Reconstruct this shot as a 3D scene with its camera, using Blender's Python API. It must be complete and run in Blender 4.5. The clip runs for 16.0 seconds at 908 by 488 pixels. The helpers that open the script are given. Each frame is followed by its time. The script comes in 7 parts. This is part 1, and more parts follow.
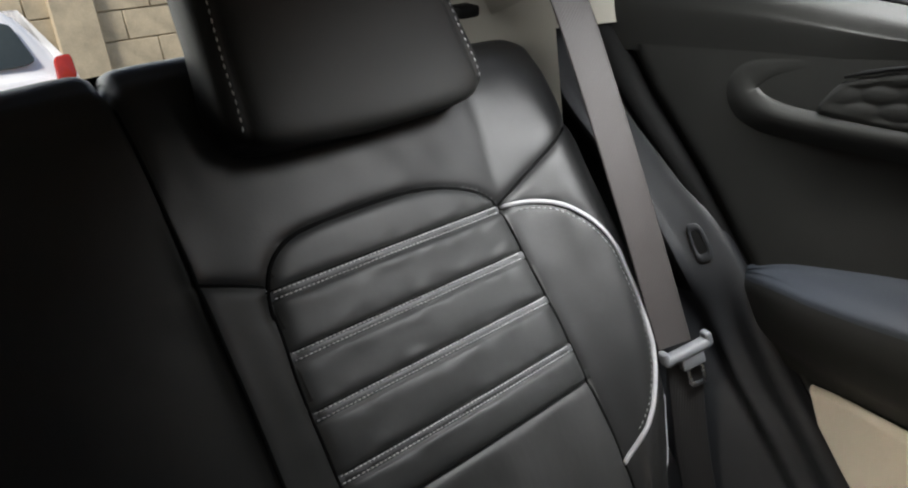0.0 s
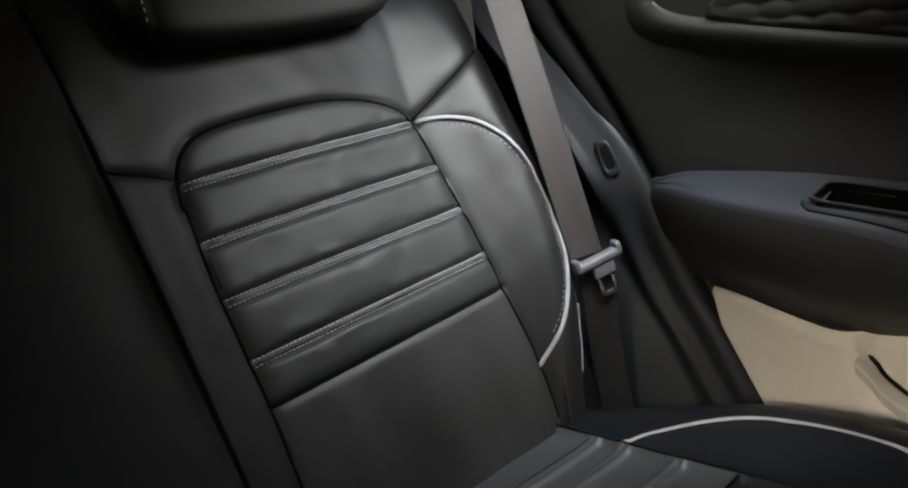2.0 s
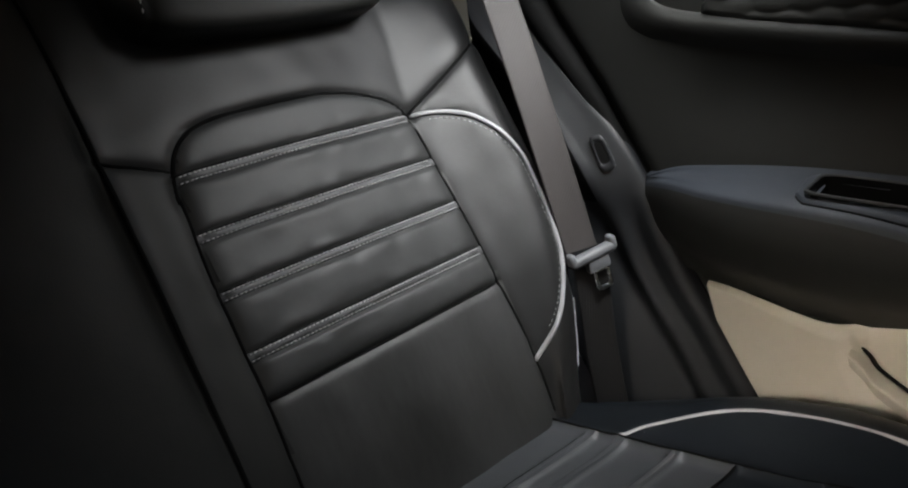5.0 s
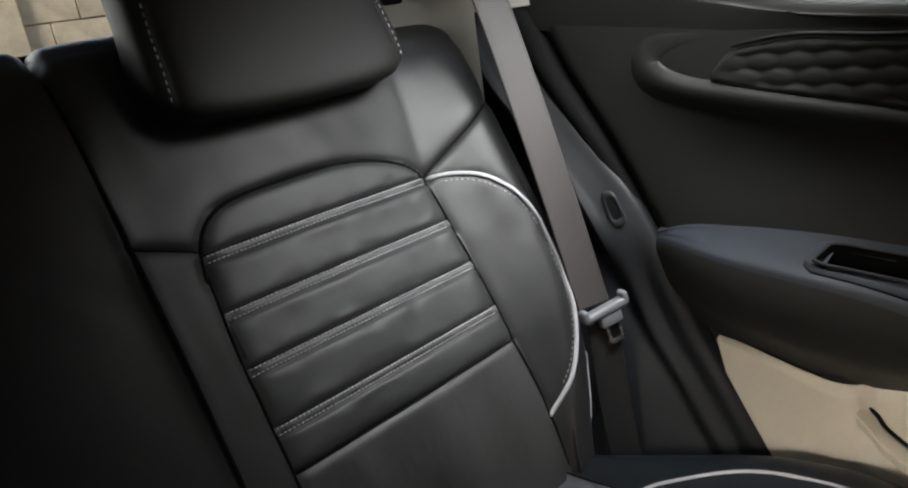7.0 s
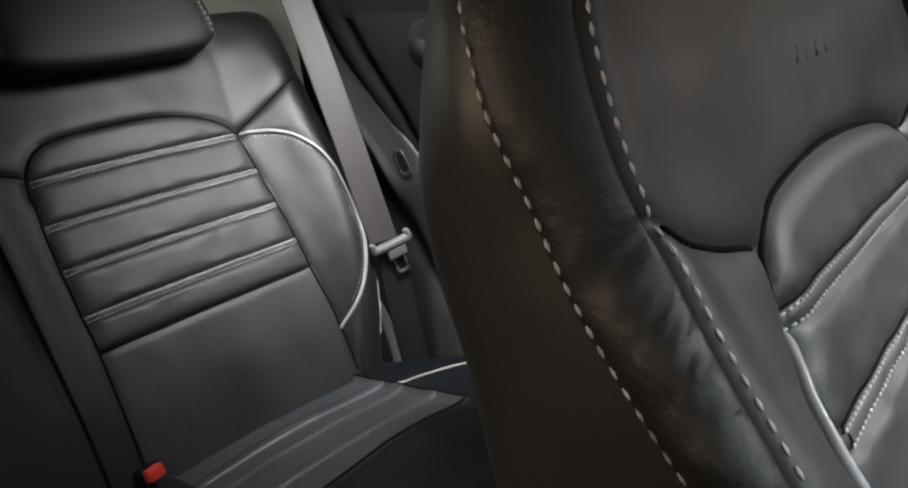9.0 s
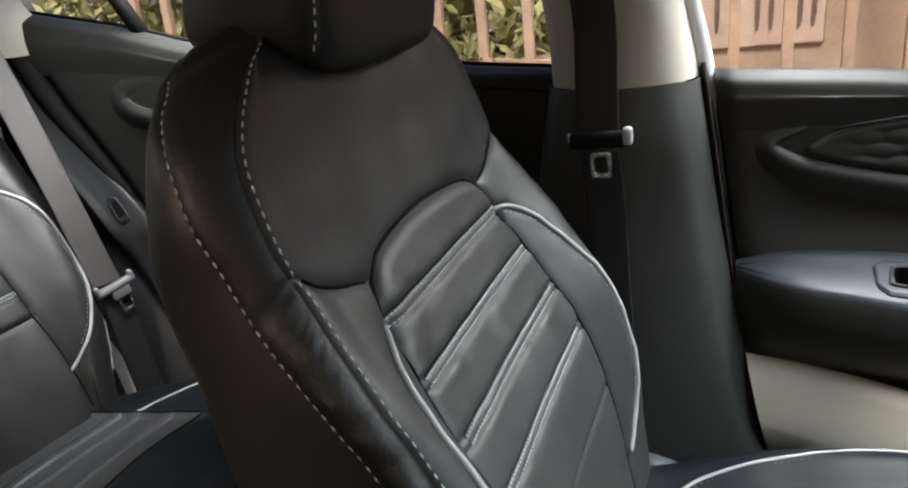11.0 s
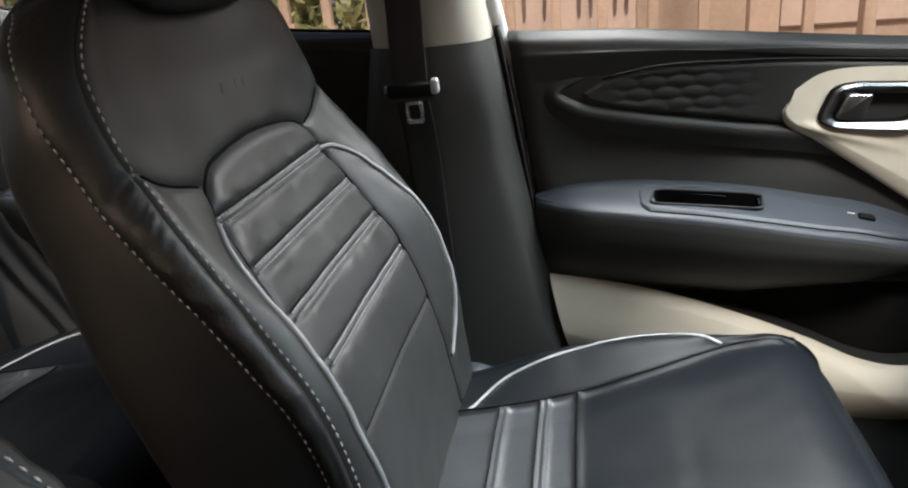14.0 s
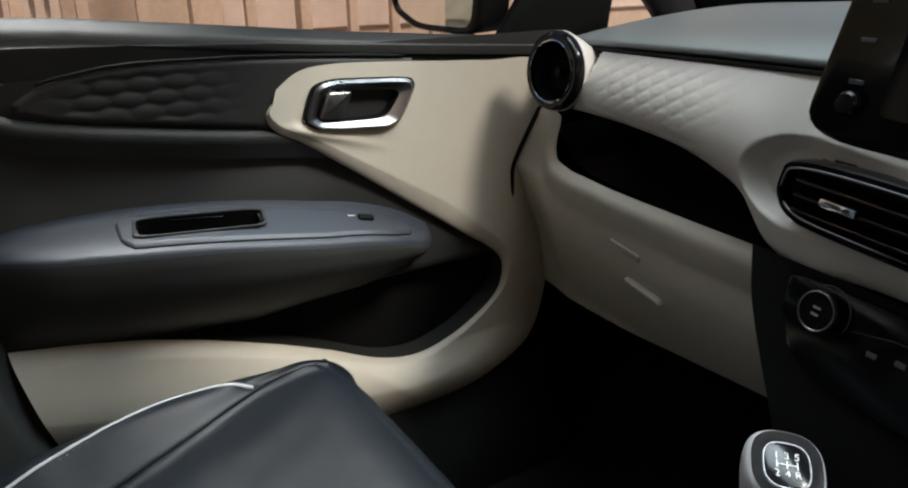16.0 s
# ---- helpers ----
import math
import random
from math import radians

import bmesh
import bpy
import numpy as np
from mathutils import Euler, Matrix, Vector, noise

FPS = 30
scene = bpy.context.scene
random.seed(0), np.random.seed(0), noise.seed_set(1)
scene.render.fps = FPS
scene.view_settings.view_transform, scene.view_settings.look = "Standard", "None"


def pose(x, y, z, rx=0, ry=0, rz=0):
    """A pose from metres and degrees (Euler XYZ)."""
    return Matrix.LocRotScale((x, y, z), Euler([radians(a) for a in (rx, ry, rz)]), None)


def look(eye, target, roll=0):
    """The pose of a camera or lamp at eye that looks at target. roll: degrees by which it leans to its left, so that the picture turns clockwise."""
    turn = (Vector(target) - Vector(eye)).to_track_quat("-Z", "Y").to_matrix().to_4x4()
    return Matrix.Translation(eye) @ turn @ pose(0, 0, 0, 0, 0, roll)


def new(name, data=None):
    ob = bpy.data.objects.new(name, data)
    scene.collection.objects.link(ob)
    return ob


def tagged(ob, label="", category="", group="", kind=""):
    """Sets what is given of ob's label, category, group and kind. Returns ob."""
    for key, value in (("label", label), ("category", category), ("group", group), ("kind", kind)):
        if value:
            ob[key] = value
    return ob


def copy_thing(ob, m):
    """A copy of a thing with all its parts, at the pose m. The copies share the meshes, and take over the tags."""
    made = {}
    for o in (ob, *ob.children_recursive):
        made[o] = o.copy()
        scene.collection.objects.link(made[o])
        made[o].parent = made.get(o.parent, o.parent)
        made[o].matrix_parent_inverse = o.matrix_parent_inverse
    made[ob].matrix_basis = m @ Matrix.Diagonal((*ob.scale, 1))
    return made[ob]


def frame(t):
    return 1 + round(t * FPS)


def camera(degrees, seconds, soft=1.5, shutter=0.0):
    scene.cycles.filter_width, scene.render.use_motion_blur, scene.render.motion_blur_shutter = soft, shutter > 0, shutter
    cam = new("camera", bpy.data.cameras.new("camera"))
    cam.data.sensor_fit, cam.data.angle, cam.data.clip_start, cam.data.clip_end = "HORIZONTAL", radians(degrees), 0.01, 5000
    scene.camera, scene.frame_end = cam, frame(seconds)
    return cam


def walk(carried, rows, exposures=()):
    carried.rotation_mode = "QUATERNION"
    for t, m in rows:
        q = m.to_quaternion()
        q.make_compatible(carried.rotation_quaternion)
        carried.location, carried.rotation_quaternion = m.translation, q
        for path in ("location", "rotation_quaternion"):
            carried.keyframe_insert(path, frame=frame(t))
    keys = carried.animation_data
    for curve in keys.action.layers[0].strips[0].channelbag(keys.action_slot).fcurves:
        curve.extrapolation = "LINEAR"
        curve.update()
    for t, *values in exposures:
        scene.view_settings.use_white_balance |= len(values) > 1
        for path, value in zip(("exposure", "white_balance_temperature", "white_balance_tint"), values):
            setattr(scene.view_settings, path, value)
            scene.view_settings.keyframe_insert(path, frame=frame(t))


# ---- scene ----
cam = camera(63.2, 16.0, 2.1)
PATH = [
    (0, (-0.267, -0.057, 1.2), (-1.76, 1.1, 0.543), -7.8),
    (0.5, (-0.244, -0.058, 1.151), (-1.667, 1.195, 0.514), -7.8),
    (1, (-0.229, -0.058, 1.131), (-1.647, 1.197, 0.489), -7.9),
    (1.5, (-0.218, -0.077, 1.108), (-1.628, 1.191, 0.47), -7.5),
    (2, (-0.202, -0.077, 1.089), (-1.615, 1.187, 0.455), -8.0),
    (2.5, (-0.195, -0.082, 1.077), (-1.599, 1.194, 0.444), -7.8),
    (3, (-0.188, -0.086, 1.071), (-1.586, 1.194, 0.434), -7.4),
    (3.5, (-0.186, -0.088, 1.072), (-1.58, 1.197, 0.438), -7.7),
    (6, (-0.226, -0.081, 1.116), (-1.617, 1.203, 0.472), -7.8),
    (6.5, (-0.229, -0.08, 1.143), (-1.628, 1.195, 0.498), -7.9),
    (7, (-0.21, -0.083, 1.165), (-1.613, 1.187, 0.518), -8.3),
    (7.5, (-0.115, -0.075, 1.167), (-1.526, 1.189, 0.527), -7.7),
    (8, (-0.077, -0.105, 1.145), (-1.474, 1.176, 0.506), -8.3),
    (8.5, (-0.019, -0.125, 1.124), (-1.384, 1.191, 0.488), -7.9),
    (9, (0.0994, -0.1045, 1.1001), (-1.211, 1.274, 0.481), -7.23),
    (9.5, (0.1401, -0.1158, 1.1418), (-0.946, 1.430, 0.486), -7.33),
    (10, (0.1817, -0.1594, 1.1757), (-0.698, 1.507, 0.506), -6.43),
    (12.5, (0.2764, -0.3376, 1.1932), (-0.331, 1.438, 0.501), -6.27),
    (13.2, (0.3085, -0.3685, 1.1694), (-0.212, 1.431, 0.470), -6.31),
    (13.5, (0.3190, -0.3699, 1.1662), (-0.159, 1.440, 0.461), -6.01),
    (14, (0.3252, -0.3805, 1.1502), (-0.035, 1.453, 0.438), -5.22),
    (14.5, (0.321, -0.348, 1.143), (0.365, 1.506, 0.394), -3.7),
    (15, (0.332, -0.272, 1.113), (0.791, 1.523, 0.36), -2.0),
    (15.5, (0.328, -0.218, 1.095), (1.057, 1.488, 0.349), -0.8),
    (16, (0.324, -0.206, 1.11), (1.276, 1.387, 0.365), -0.3),
]
EXPOSURE = ((0, 0.52), (1.0, 0.34), (3.5, 0.18), (6.0, 0.20), (7.5, 0.52), (9.0, 0.58), (14.0, 0.45), (15.0, 0.24), (16.0, 0.12))
walk(cam, [(t, look(eye, target, roll)) for t, eye, target, roll in PATH], EXPOSURE)

SKY, SUN = 0.11, 3.0
SCREEN_W, PASS_REAR_W, PASS_FRONT_W, ACROSS_W, DRIVER_W, WALL_W, REAR_W = 4.1, 2.9, 2.05, 0.37, 0.30, 0.27, 0.6
# ---- world and light ----
world = bpy.data.worlds.new("sky")
scene.world = world
world.use_nodes = True
wn = world.node_tree.nodes
sky = wn.new("ShaderNodeTexSky")
sky.sky_type = "NISHITA"
sky.sun_disc = False
sky.sun_elevation = radians(48)
sky.sun_rotation = radians(200)
sky.air_density, sky.dust_density = 1.0, 3.0
wn["Background"].inputs["Strength"].default_value = SKY
world.node_tree.links.new(sky.outputs["Color"], wn["Background"].inputs["Color"])

sun = new("sun", bpy.data.lights.new("sun", "SUN"))
sun.data.energy, sun.data.angle, sun.data.color = SUN, radians(12), (1.0, 0.95, 0.88)
sun.matrix_world = look((3, -6, 8), (0, 0, 0))


def window_lamp(name, eye, target, size_x, size_y, watts, colour, spread=180):
    lamp = new(name, bpy.data.lights.new(name, "AREA"))
    lamp.data.shape, lamp.data.size, lamp.data.size_y = "RECTANGLE", size_x, size_y
    lamp.data.energy, lamp.data.color = watts, colour
    lamp.data.spread = radians(spread)
    lamp.matrix_world = look(eye, target)
    return lamp


# daylight in the openings: windscreen and the tops of the passenger-side windows
window_lamp("windscreen_light", (0.86, 0.15, 1.37), (0.38, 0.17, 0.45), 1.02, 0.30, SCREEN_W, (0.79, 0.92, 0.98), 86)
window_lamp("passenger_rear_window_light", (-0.46, 0.705, 1.345), (-0.82, 0.745, 0.82), 0.60, 0.14, PASS_REAR_W, (0.95, 0.96, 0.96), 88)
window_lamp("driver_window_light", (0.18, -0.72, 1.25), (0.16, 0.30, 0.96), 1.00, 0.26, DRIVER_W, (1.0, 0.74, 0.50), 80)
window_lamp("driver_rear_wall_light", (-0.42, -0.70, 1.27), (-0.04, 0.12, 0.86), 0.40, 0.20, WALL_W, (1.0, 0.75, 0.54), 50)
# added narrow fill for rear cushion and cream moulding; a wall stands outside here
window_lamp("driver_rear_fill_light", (-0.40, -0.70, 1.28), (-0.42, 0.70, 0.54), 0.40, 0.16, ACROSS_W, (1.0, 0.92, 0.81), 28)
window_lamp("rear_window_light", (-1.37, 0.05, 1.24), (-0.90, 0.12, 1.02), 0.95, 0.22, REAR_W, (0.96, 0.99, 0.94), 120)
window_lamp("passenger_window_light", (0.50, 0.680, 1.33), (0.28, 0.36, 0.6), 0.50, 0.16, PASS_FRONT_W, (0.94, 0.96, 0.95), 88)


# ---- materials ----
def material(name, colour, rough=0.5, metal=0.0, spots=0.15, spot_scale=6.0, grain=0.0, grain_scale=900.0, coarse=0.0, coarse_scale=25.0,
             spec=0.5, coat=0.0, rough_var=0.06, stretch=(1, 1, 1), per_object=0.0, grain_type="VORONOI", tint=None):
    m = bpy.data.materials.new(name)
    m.use_nodes = True
    nt = m.node_tree
    n, link = nt.nodes, nt.links.new
    b = n["Principled BSDF"]
    b.inputs["Metallic"].default_value = metal
    b.inputs["Specular IOR Level"].default_value = spec
    b.inputs["Coat Weight"].default_value = coat
    co = n.new("ShaderNodeTexCoord")
    mp = n.new("ShaderNodeMapping")
    mp.inputs["Scale"].default_value = stretch
    link(co.outputs["Object"], mp.inputs["Vector"])
    big = n.new("ShaderNodeTexNoise")
    big.inputs["Scale"].default_value, big.inputs["Detail"].default_value = spot_scale, 5.0
    link(mp.outputs["Vector"], big.inputs["Vector"])
    fine = n.new("ShaderNodeTexNoise")
    fine.inputs["Scale"].default_value, fine.inputs["Detail"].default_value = spot_scale * 14, 3.0
    link(mp.outputs["Vector"], fine.inputs["Vector"])
    add = n.new("ShaderNodeMath")
    add.operation = "MULTIPLY_ADD"
    link(fine.outputs["Fac"], add.inputs[0])
    add.inputs[1].default_value = 0.35
    link(big.outputs["Fac"], add.inputs[2])
    ramp = n.new("ShaderNodeMapRange")
    ramp.inputs["From Min"].default_value, ramp.inputs["From Max"].default_value = 0.45, 0.9
    link(add.outputs["Value"], ramp.inputs["Value"])
    mix = n.new("ShaderNodeMix")
    mix.data_type = "RGBA"
    lo = [c * (1 - spots) for c in colour]
    hi = [min(1, c * (1 + spots)) for c in (tint or colour)]
    mix.inputs["A"].default_value, mix.inputs["B"].default_value = (*lo, 1), (*hi, 1)
    link(ramp.outputs["Result"], mix.inputs["Factor"])
    out = mix.outputs["Result"]
    if per_object:
        info = n.new("ShaderNodeObjectInfo")
        hsv = n.new("ShaderNodeHueSaturation")
        rng = n.new("ShaderNodeMapRange")
        rng.inputs["To Min"].default_value, rng.inputs["To Max"].default_value = 1 - per_object, 1 + per_object
        link(info.outputs["Random"], rng.inputs["Value"])
        link(rng.outputs["Result"], hsv.inputs["Value"])
        link(out, hsv.inputs["Color"])
        out = hsv.outputs["Color"]
    link(out, b.inputs["Base Color"])
    rr = n.new("ShaderNodeMapRange")
    rr.inputs["To Min"].default_value, rr.inputs["To Max"].default_value = max(0.02, rough - rough_var), min(1, rough + rough_var)
    link(ramp.outputs["Result"], rr.inputs["Value"])
    link(rr.outputs["Result"], b.inputs["Roughness"])
    last = None
    if coarse:
        c = n.new("ShaderNodeTexNoise")
        c.inputs["Scale"].default_value, c.inputs["Detail"].default_value = coarse_scale, 3.0
        link(mp.outputs["Vector"], c.inputs["Vector"])
        bump = n.new("ShaderNodeBump")
        bump.inputs["Strength"].default_value, bump.inputs["Distance"].default_value = 1.0, coarse
        link(c.outputs["Fac"], bump.inputs["Height"])
        last = bump
    if grain:
        g = n.new("ShaderNodeTexVoronoi" if grain_type == "VORONOI" else "ShaderNodeTexNoise")
        g.inputs["Scale"].default_value = grain_scale
        link(mp.outputs["Vector"], g.inputs["Vector"])
        bump = n.new("ShaderNodeBump")
        bump.inputs["Strength"].default_value, bump.inputs["Distance"].default_value = 1.0, grain
        link(g.outputs["Distance" if grain_type == "VORONOI" else "Fac"], bump.inputs["Height"])
        if last:
            link(last.outputs["Normal"], bump.inputs["Normal"])
        last = bump
    if last:
        link(last.outputs["Normal"], b.inputs["Normal"])
    return m


LEATHER = material("black_leatherette", (0.013, 0.013, 0.0132), 0.49, spots=0.15, spot_scale=9, grain=0.00009, grain_scale=750, coarse=0.0004, coarse_scale=30, spec=0.45, rough_var=0.025)
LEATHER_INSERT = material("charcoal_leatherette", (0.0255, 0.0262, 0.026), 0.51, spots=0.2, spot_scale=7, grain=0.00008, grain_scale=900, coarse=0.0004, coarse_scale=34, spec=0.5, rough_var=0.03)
# cushion insert, paler than the backrest's: window light is put into its colour
CUSHION_INSERT = material("window_lit_leatherette", (0.041, 0.044, 0.049), 0.41, spots=0.2, spot_scale=7, grain=0.00008, grain_scale=900, coarse=0.0004, coarse_scale=34, spec=0.55)
LEATHER_MATT = material("matt_black_leatherette", (0.0165, 0.0168, 0.0158), 0.54, spots=0.15, spot_scale=9, grain=0.00009, grain_scale=750, coarse=0.0003, coarse_scale=30, spec=0.32, rough_var=0.025)
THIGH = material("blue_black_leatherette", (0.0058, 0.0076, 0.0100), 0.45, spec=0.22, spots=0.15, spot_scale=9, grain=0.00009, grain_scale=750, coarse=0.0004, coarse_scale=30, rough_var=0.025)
LEATHER_SCUFF = material("scuffed_leatherette", (0.019, 0.0198, 0.0187), 0.50, spots=0.30, spot_scale=4.5, grain=0.00008, grain_scale=900, coarse=0.0005, coarse_scale=22, rough_var=0.07, tint=(0.027, 0.027, 0.027), stretch=(1, 2.2, 0.7))
GUSSET = material("gathered_leatherette", (0.014, 0.0144, 0.014), 0.54, spots=0.2, spot_scale=9, grain=0.00010, grain_scale=700, coarse=0.0011, coarse_scale=150, rough_var=0.04, stretch=(1.0, 0.40, 0.9))
BAND = material("grey_seam_band", (0.068, 0.069, 0.072), 0.50, spots=0.15, spot_scale=30, grain=0.00008, grain_scale=900, rough_var=0.03)
PIPING = material("silver_grey_piping", (0.30, 0.30, 0.31), 0.38, spots=0.08, spot_scale=40, spec=0.5)
THREAD = material("pale_grey_thread", (0.50, 0.50, 0.50), 0.7, spots=0.12, spot_scale=80)
THREAD_DIM = material("mid_grey_thread", (0.30, 0.30, 0.30), 0.7, spots=0.15, spot_scale=80)
DARK = material("dark_grained_plastic", (0.013, 0.013, 0.0135), 0.50, spots=0.2, spot_scale=4, grain=0.00012, grain_scale=1400, spec=0.5)
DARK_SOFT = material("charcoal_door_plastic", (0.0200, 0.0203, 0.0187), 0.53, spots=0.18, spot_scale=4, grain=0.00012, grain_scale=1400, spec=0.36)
PILLAR = material("charcoal_pillar_trim", (0.034, 0.0355, 0.033), 0.54, spots=0.2, spot_scale=4, grain=0.00012, grain_scale=1400)
GREY_TRIM = material("slate_grey_trim", (0.030, 0.035, 0.044), 0.47, spots=0.12, spot_scale=5, grain=0.0001, grain_scale=1400)
CREAM = material("warm_cream_plastic", (0.49, 0.447, 0.368), 0.50, spots=0.06, spot_scale=3, grain=0.0001, grain_scale=1400, coarse=0.0004, coarse_scale=60)
CREAM_TRIM = material("beige_pillar_trim", (0.41, 0.39, 0.335), 0.6, spots=0.05, spot_scale=3, grain=0.0001, grain_scale=1200)
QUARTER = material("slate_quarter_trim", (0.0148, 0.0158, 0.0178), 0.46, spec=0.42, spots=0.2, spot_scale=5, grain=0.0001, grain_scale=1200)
FOLD = material("dark_slate_fold", (0.034, 0.040, 0.050), 0.46, spots=0.15, spot_scale=5, grain=0.0001, grain_scale=1400)
DASH_CREAM = material("ivory_dash_panel", (0.60, 0.57, 0.52), 0.42, spots=0.05, spot_scale=3, grain=0.0001, grain_scale=1400)
PAD_GREY = material("slate_dash_top", (0.185, 0.212, 0.213), 0.5, spots=0.1, spot_scale=5, grain=0.0002, grain_scale=900)
GLOSS = material("gloss_black_plastic", (0.005, 0.005, 0.0055), 0.13, spec=0.28, spots=0.1, spot_scale=8, rough_var=0.03)
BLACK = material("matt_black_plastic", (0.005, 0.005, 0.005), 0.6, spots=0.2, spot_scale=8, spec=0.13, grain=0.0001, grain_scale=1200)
RUBBER = material("black_rubber_seal", (0.006, 0.006, 0.006), 0.85, spots=0.2, spot_scale=20, spec=0.12, coarse=0.0003, coarse_scale=200)
SATIN = material("satin_silver", (0.30, 0.30, 0.305), 0.34, metal=1.0, spots=0.08, spot_scale=12, rough_var=0.08)
CHROME = material("bright_chrome", (0.75, 0.75, 0.76), 0.10, metal=1.0, spots=0.05, spot_scale=20, rough_var=0.03)
SILVER = material("silver_paint", (0.45, 0.45, 0.45), 0.35, metal=0.6, spots=0.06, spot_scale=20)
SATIN_GREY = material("silver_grey_satin_plastic", (0.40, 0.40, 0.41), 0.36, metal=0.15, spots=0.06, spot_scale=20)
GREY_TONGUE = material("grey_tongue_plastic", (0.13, 0.135, 0.145), 0.45, spots=0.1, spot_scale=30)
STEEL = material("steel_latch_plate", (0.5, 0.5, 0.52), 0.25, metal=1.0, spots=0.1, spot_scale=60)
RED = material("red_button", (0.65, 0.05, 0.03), 0.4, spots=0.1, spot_scale=30)
CARPET = material("dark_carpet", (0.006, 0.0055, 0.005), 0.95, spots=0.4, spot_scale=18, grain=0.003, grain_scale=260, grain_type="NOISE", spec=0.2)
ROOF = material("cream_headliner", (0.62, 0.59, 0.53), 0.9, spots=0.04, spot_scale=10, grain=0.0004, grain_scale=500, grain_type="NOISE")
WHITE_PAINT = material("white_car_paint", (0.80, 0.81, 0.82), 0.25, spots=0.03, spot_scale=3, coat=0.6, rough_var=0.04)
GATE = material("tan_painted_steel", (0.46, 0.30, 0.21), 0.55, spots=0.18, spot_scale=6, coarse=0.0006, coarse_scale=40, per_object=0.08)
WALL = material("pink_plaster", (0.60, 0.43, 0.34), 0.85, spots=0.14, spot_scale=2.2, coarse=0.003, coarse_scale=14, tint=(0.64, 0.46, 0.36))
WALL_BASE = material("sandy_plaster", (0.50, 0.35, 0.25), 0.9, spots=0.2, spot_scale=4, coarse=0.003, coarse_scale=20)
DRIP = material("dark_water_stain", (0.20, 0.13, 0.10), 0.9, spots=0.3, spot_scale=12)
YARD = material("brown_render", (0.42, 0.29, 0.19), 0.9, spots=0.2, spot_scale=1.5, coarse=0.004, coarse_scale=12)
MORTAR = material("sandy_mortar", (0.40, 0.33, 0.23), 0.9, spots=0.2, spot_scale=5, coarse=0.003, coarse_scale=20)
STONE = material("beige_stone_tile", (0.50, 0.42, 0.29), 0.8, spots=0.22, spot_scale=5, coarse=0.004, coarse_scale=12, per_object=0.10)
GROUND = material("grey_concrete_ground", (0.28, 0.27, 0.25), 0.9, spots=0.2, spot_scale=1.5, coarse=0.004, coarse_scale=12)
BARK = material("grey_bark", (0.14, 0.10, 0.07), 0.9, spots=0.35, spot_scale=9, coarse=0.008, coarse_scale=30)
LEAF = material("green_leaf", (0.27, 0.28, 0.10), 0.6, spots=0.3, spot_scale=3, tint=(0.40, 0.37, 0.17))
TYRE = material("black_tyre", (0.015, 0.015, 0.015), 0.8, spots=0.2, spot_scale=20)
TAIL = material("red_tail_lamp", (0.35, 0.03, 0.02), 0.2, spots=0.1, spot_scale=20)
DARK_GLASS = material("tinted_car_glass", (0.04, 0.05, 0.05), 0.05, spots=0.1, spot_scale=3, rough_var=0.02)
DIM_PRINT = material("dim_grey_print", (0.055, 0.055, 0.06), 0.5, spots=0.05, spot_scale=50)
PRINT = material("white_print", (0.75, 0.75, 0.75), 0.5, spots=0.04, spot_scale=50)
SCREEN = material("unlit_touch_screen", (0.006, 0.006, 0.007), 0.08, spec=0.3, spots=0.1, spot_scale=5, rough_var=0.02)
MIRROR = material("mirror_glass", (0.85, 0.85, 0.85), 0.02, metal=1.0, spots=0.01, spot_scale=3, rough_var=0.005)


def webbing_material(name, colour):
    m = material(name, colour, 0.6, spots=0.12, spot_scale=10, spec=0.4)
    n, link = m.node_tree.nodes, m.node_tree.links.new
    w = n.new("ShaderNodeTexWave")
    w.inputs["Scale"].default_value, w.inputs["Distortion"].default_value = 210.0, 0.6
    co = n.new("ShaderNodeTexCoord")
    link(co.outputs["Object"], w.inputs["Vector"])
    bump = n.new("ShaderNodeBump")
    bump.inputs["Distance"].default_value = 0.00012
    link(w.outputs["Fac"], bump.inputs["Height"])
    link(bump.outputs["Normal"], n["Principled BSDF"].inputs["Normal"])
    return m


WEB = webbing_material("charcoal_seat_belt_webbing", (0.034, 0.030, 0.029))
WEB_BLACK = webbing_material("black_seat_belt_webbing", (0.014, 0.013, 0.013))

GLASS = bpy.data.materials.new("clear_window_glass")
GLASS.use_nodes = True
_g = GLASS.node_tree
_b = _g.nodes["Principled BSDF"]
_b.inputs["Transmission Weight"].default_value, _b.inputs["Roughness"].default_value, _b.inputs["IOR"].default_value = 1.0, 0.0, 1.02
_b.inputs["Base Color"].default_value = (0.97, 0.99, 0.98, 1)


# ---- building helpers ----
def smooth(points, per=8, closed=False):
    """A Catmull-Rom line through the points."""
    p = [np.array(q, float) for q in points]
    n = len(p)
    out = []
    for i in range(n if closed else n - 1):
        a, b, c, d = (p[(i + k) % n] if closed else p[min(max(i + k, 0), n - 1)] for k in (-1, 0, 1, 2))
        for t in np.linspace(0, 1, per, endpoint=False):
            out.append(0.5 * (2 * b + (c - a) * t + (2 * a - 5 * b + 4 * c - d) * t * t + (3 * b - a - 3 * c + d) * t**3))
    if not closed:
        out.append(p[-1])
    return np.array(out)


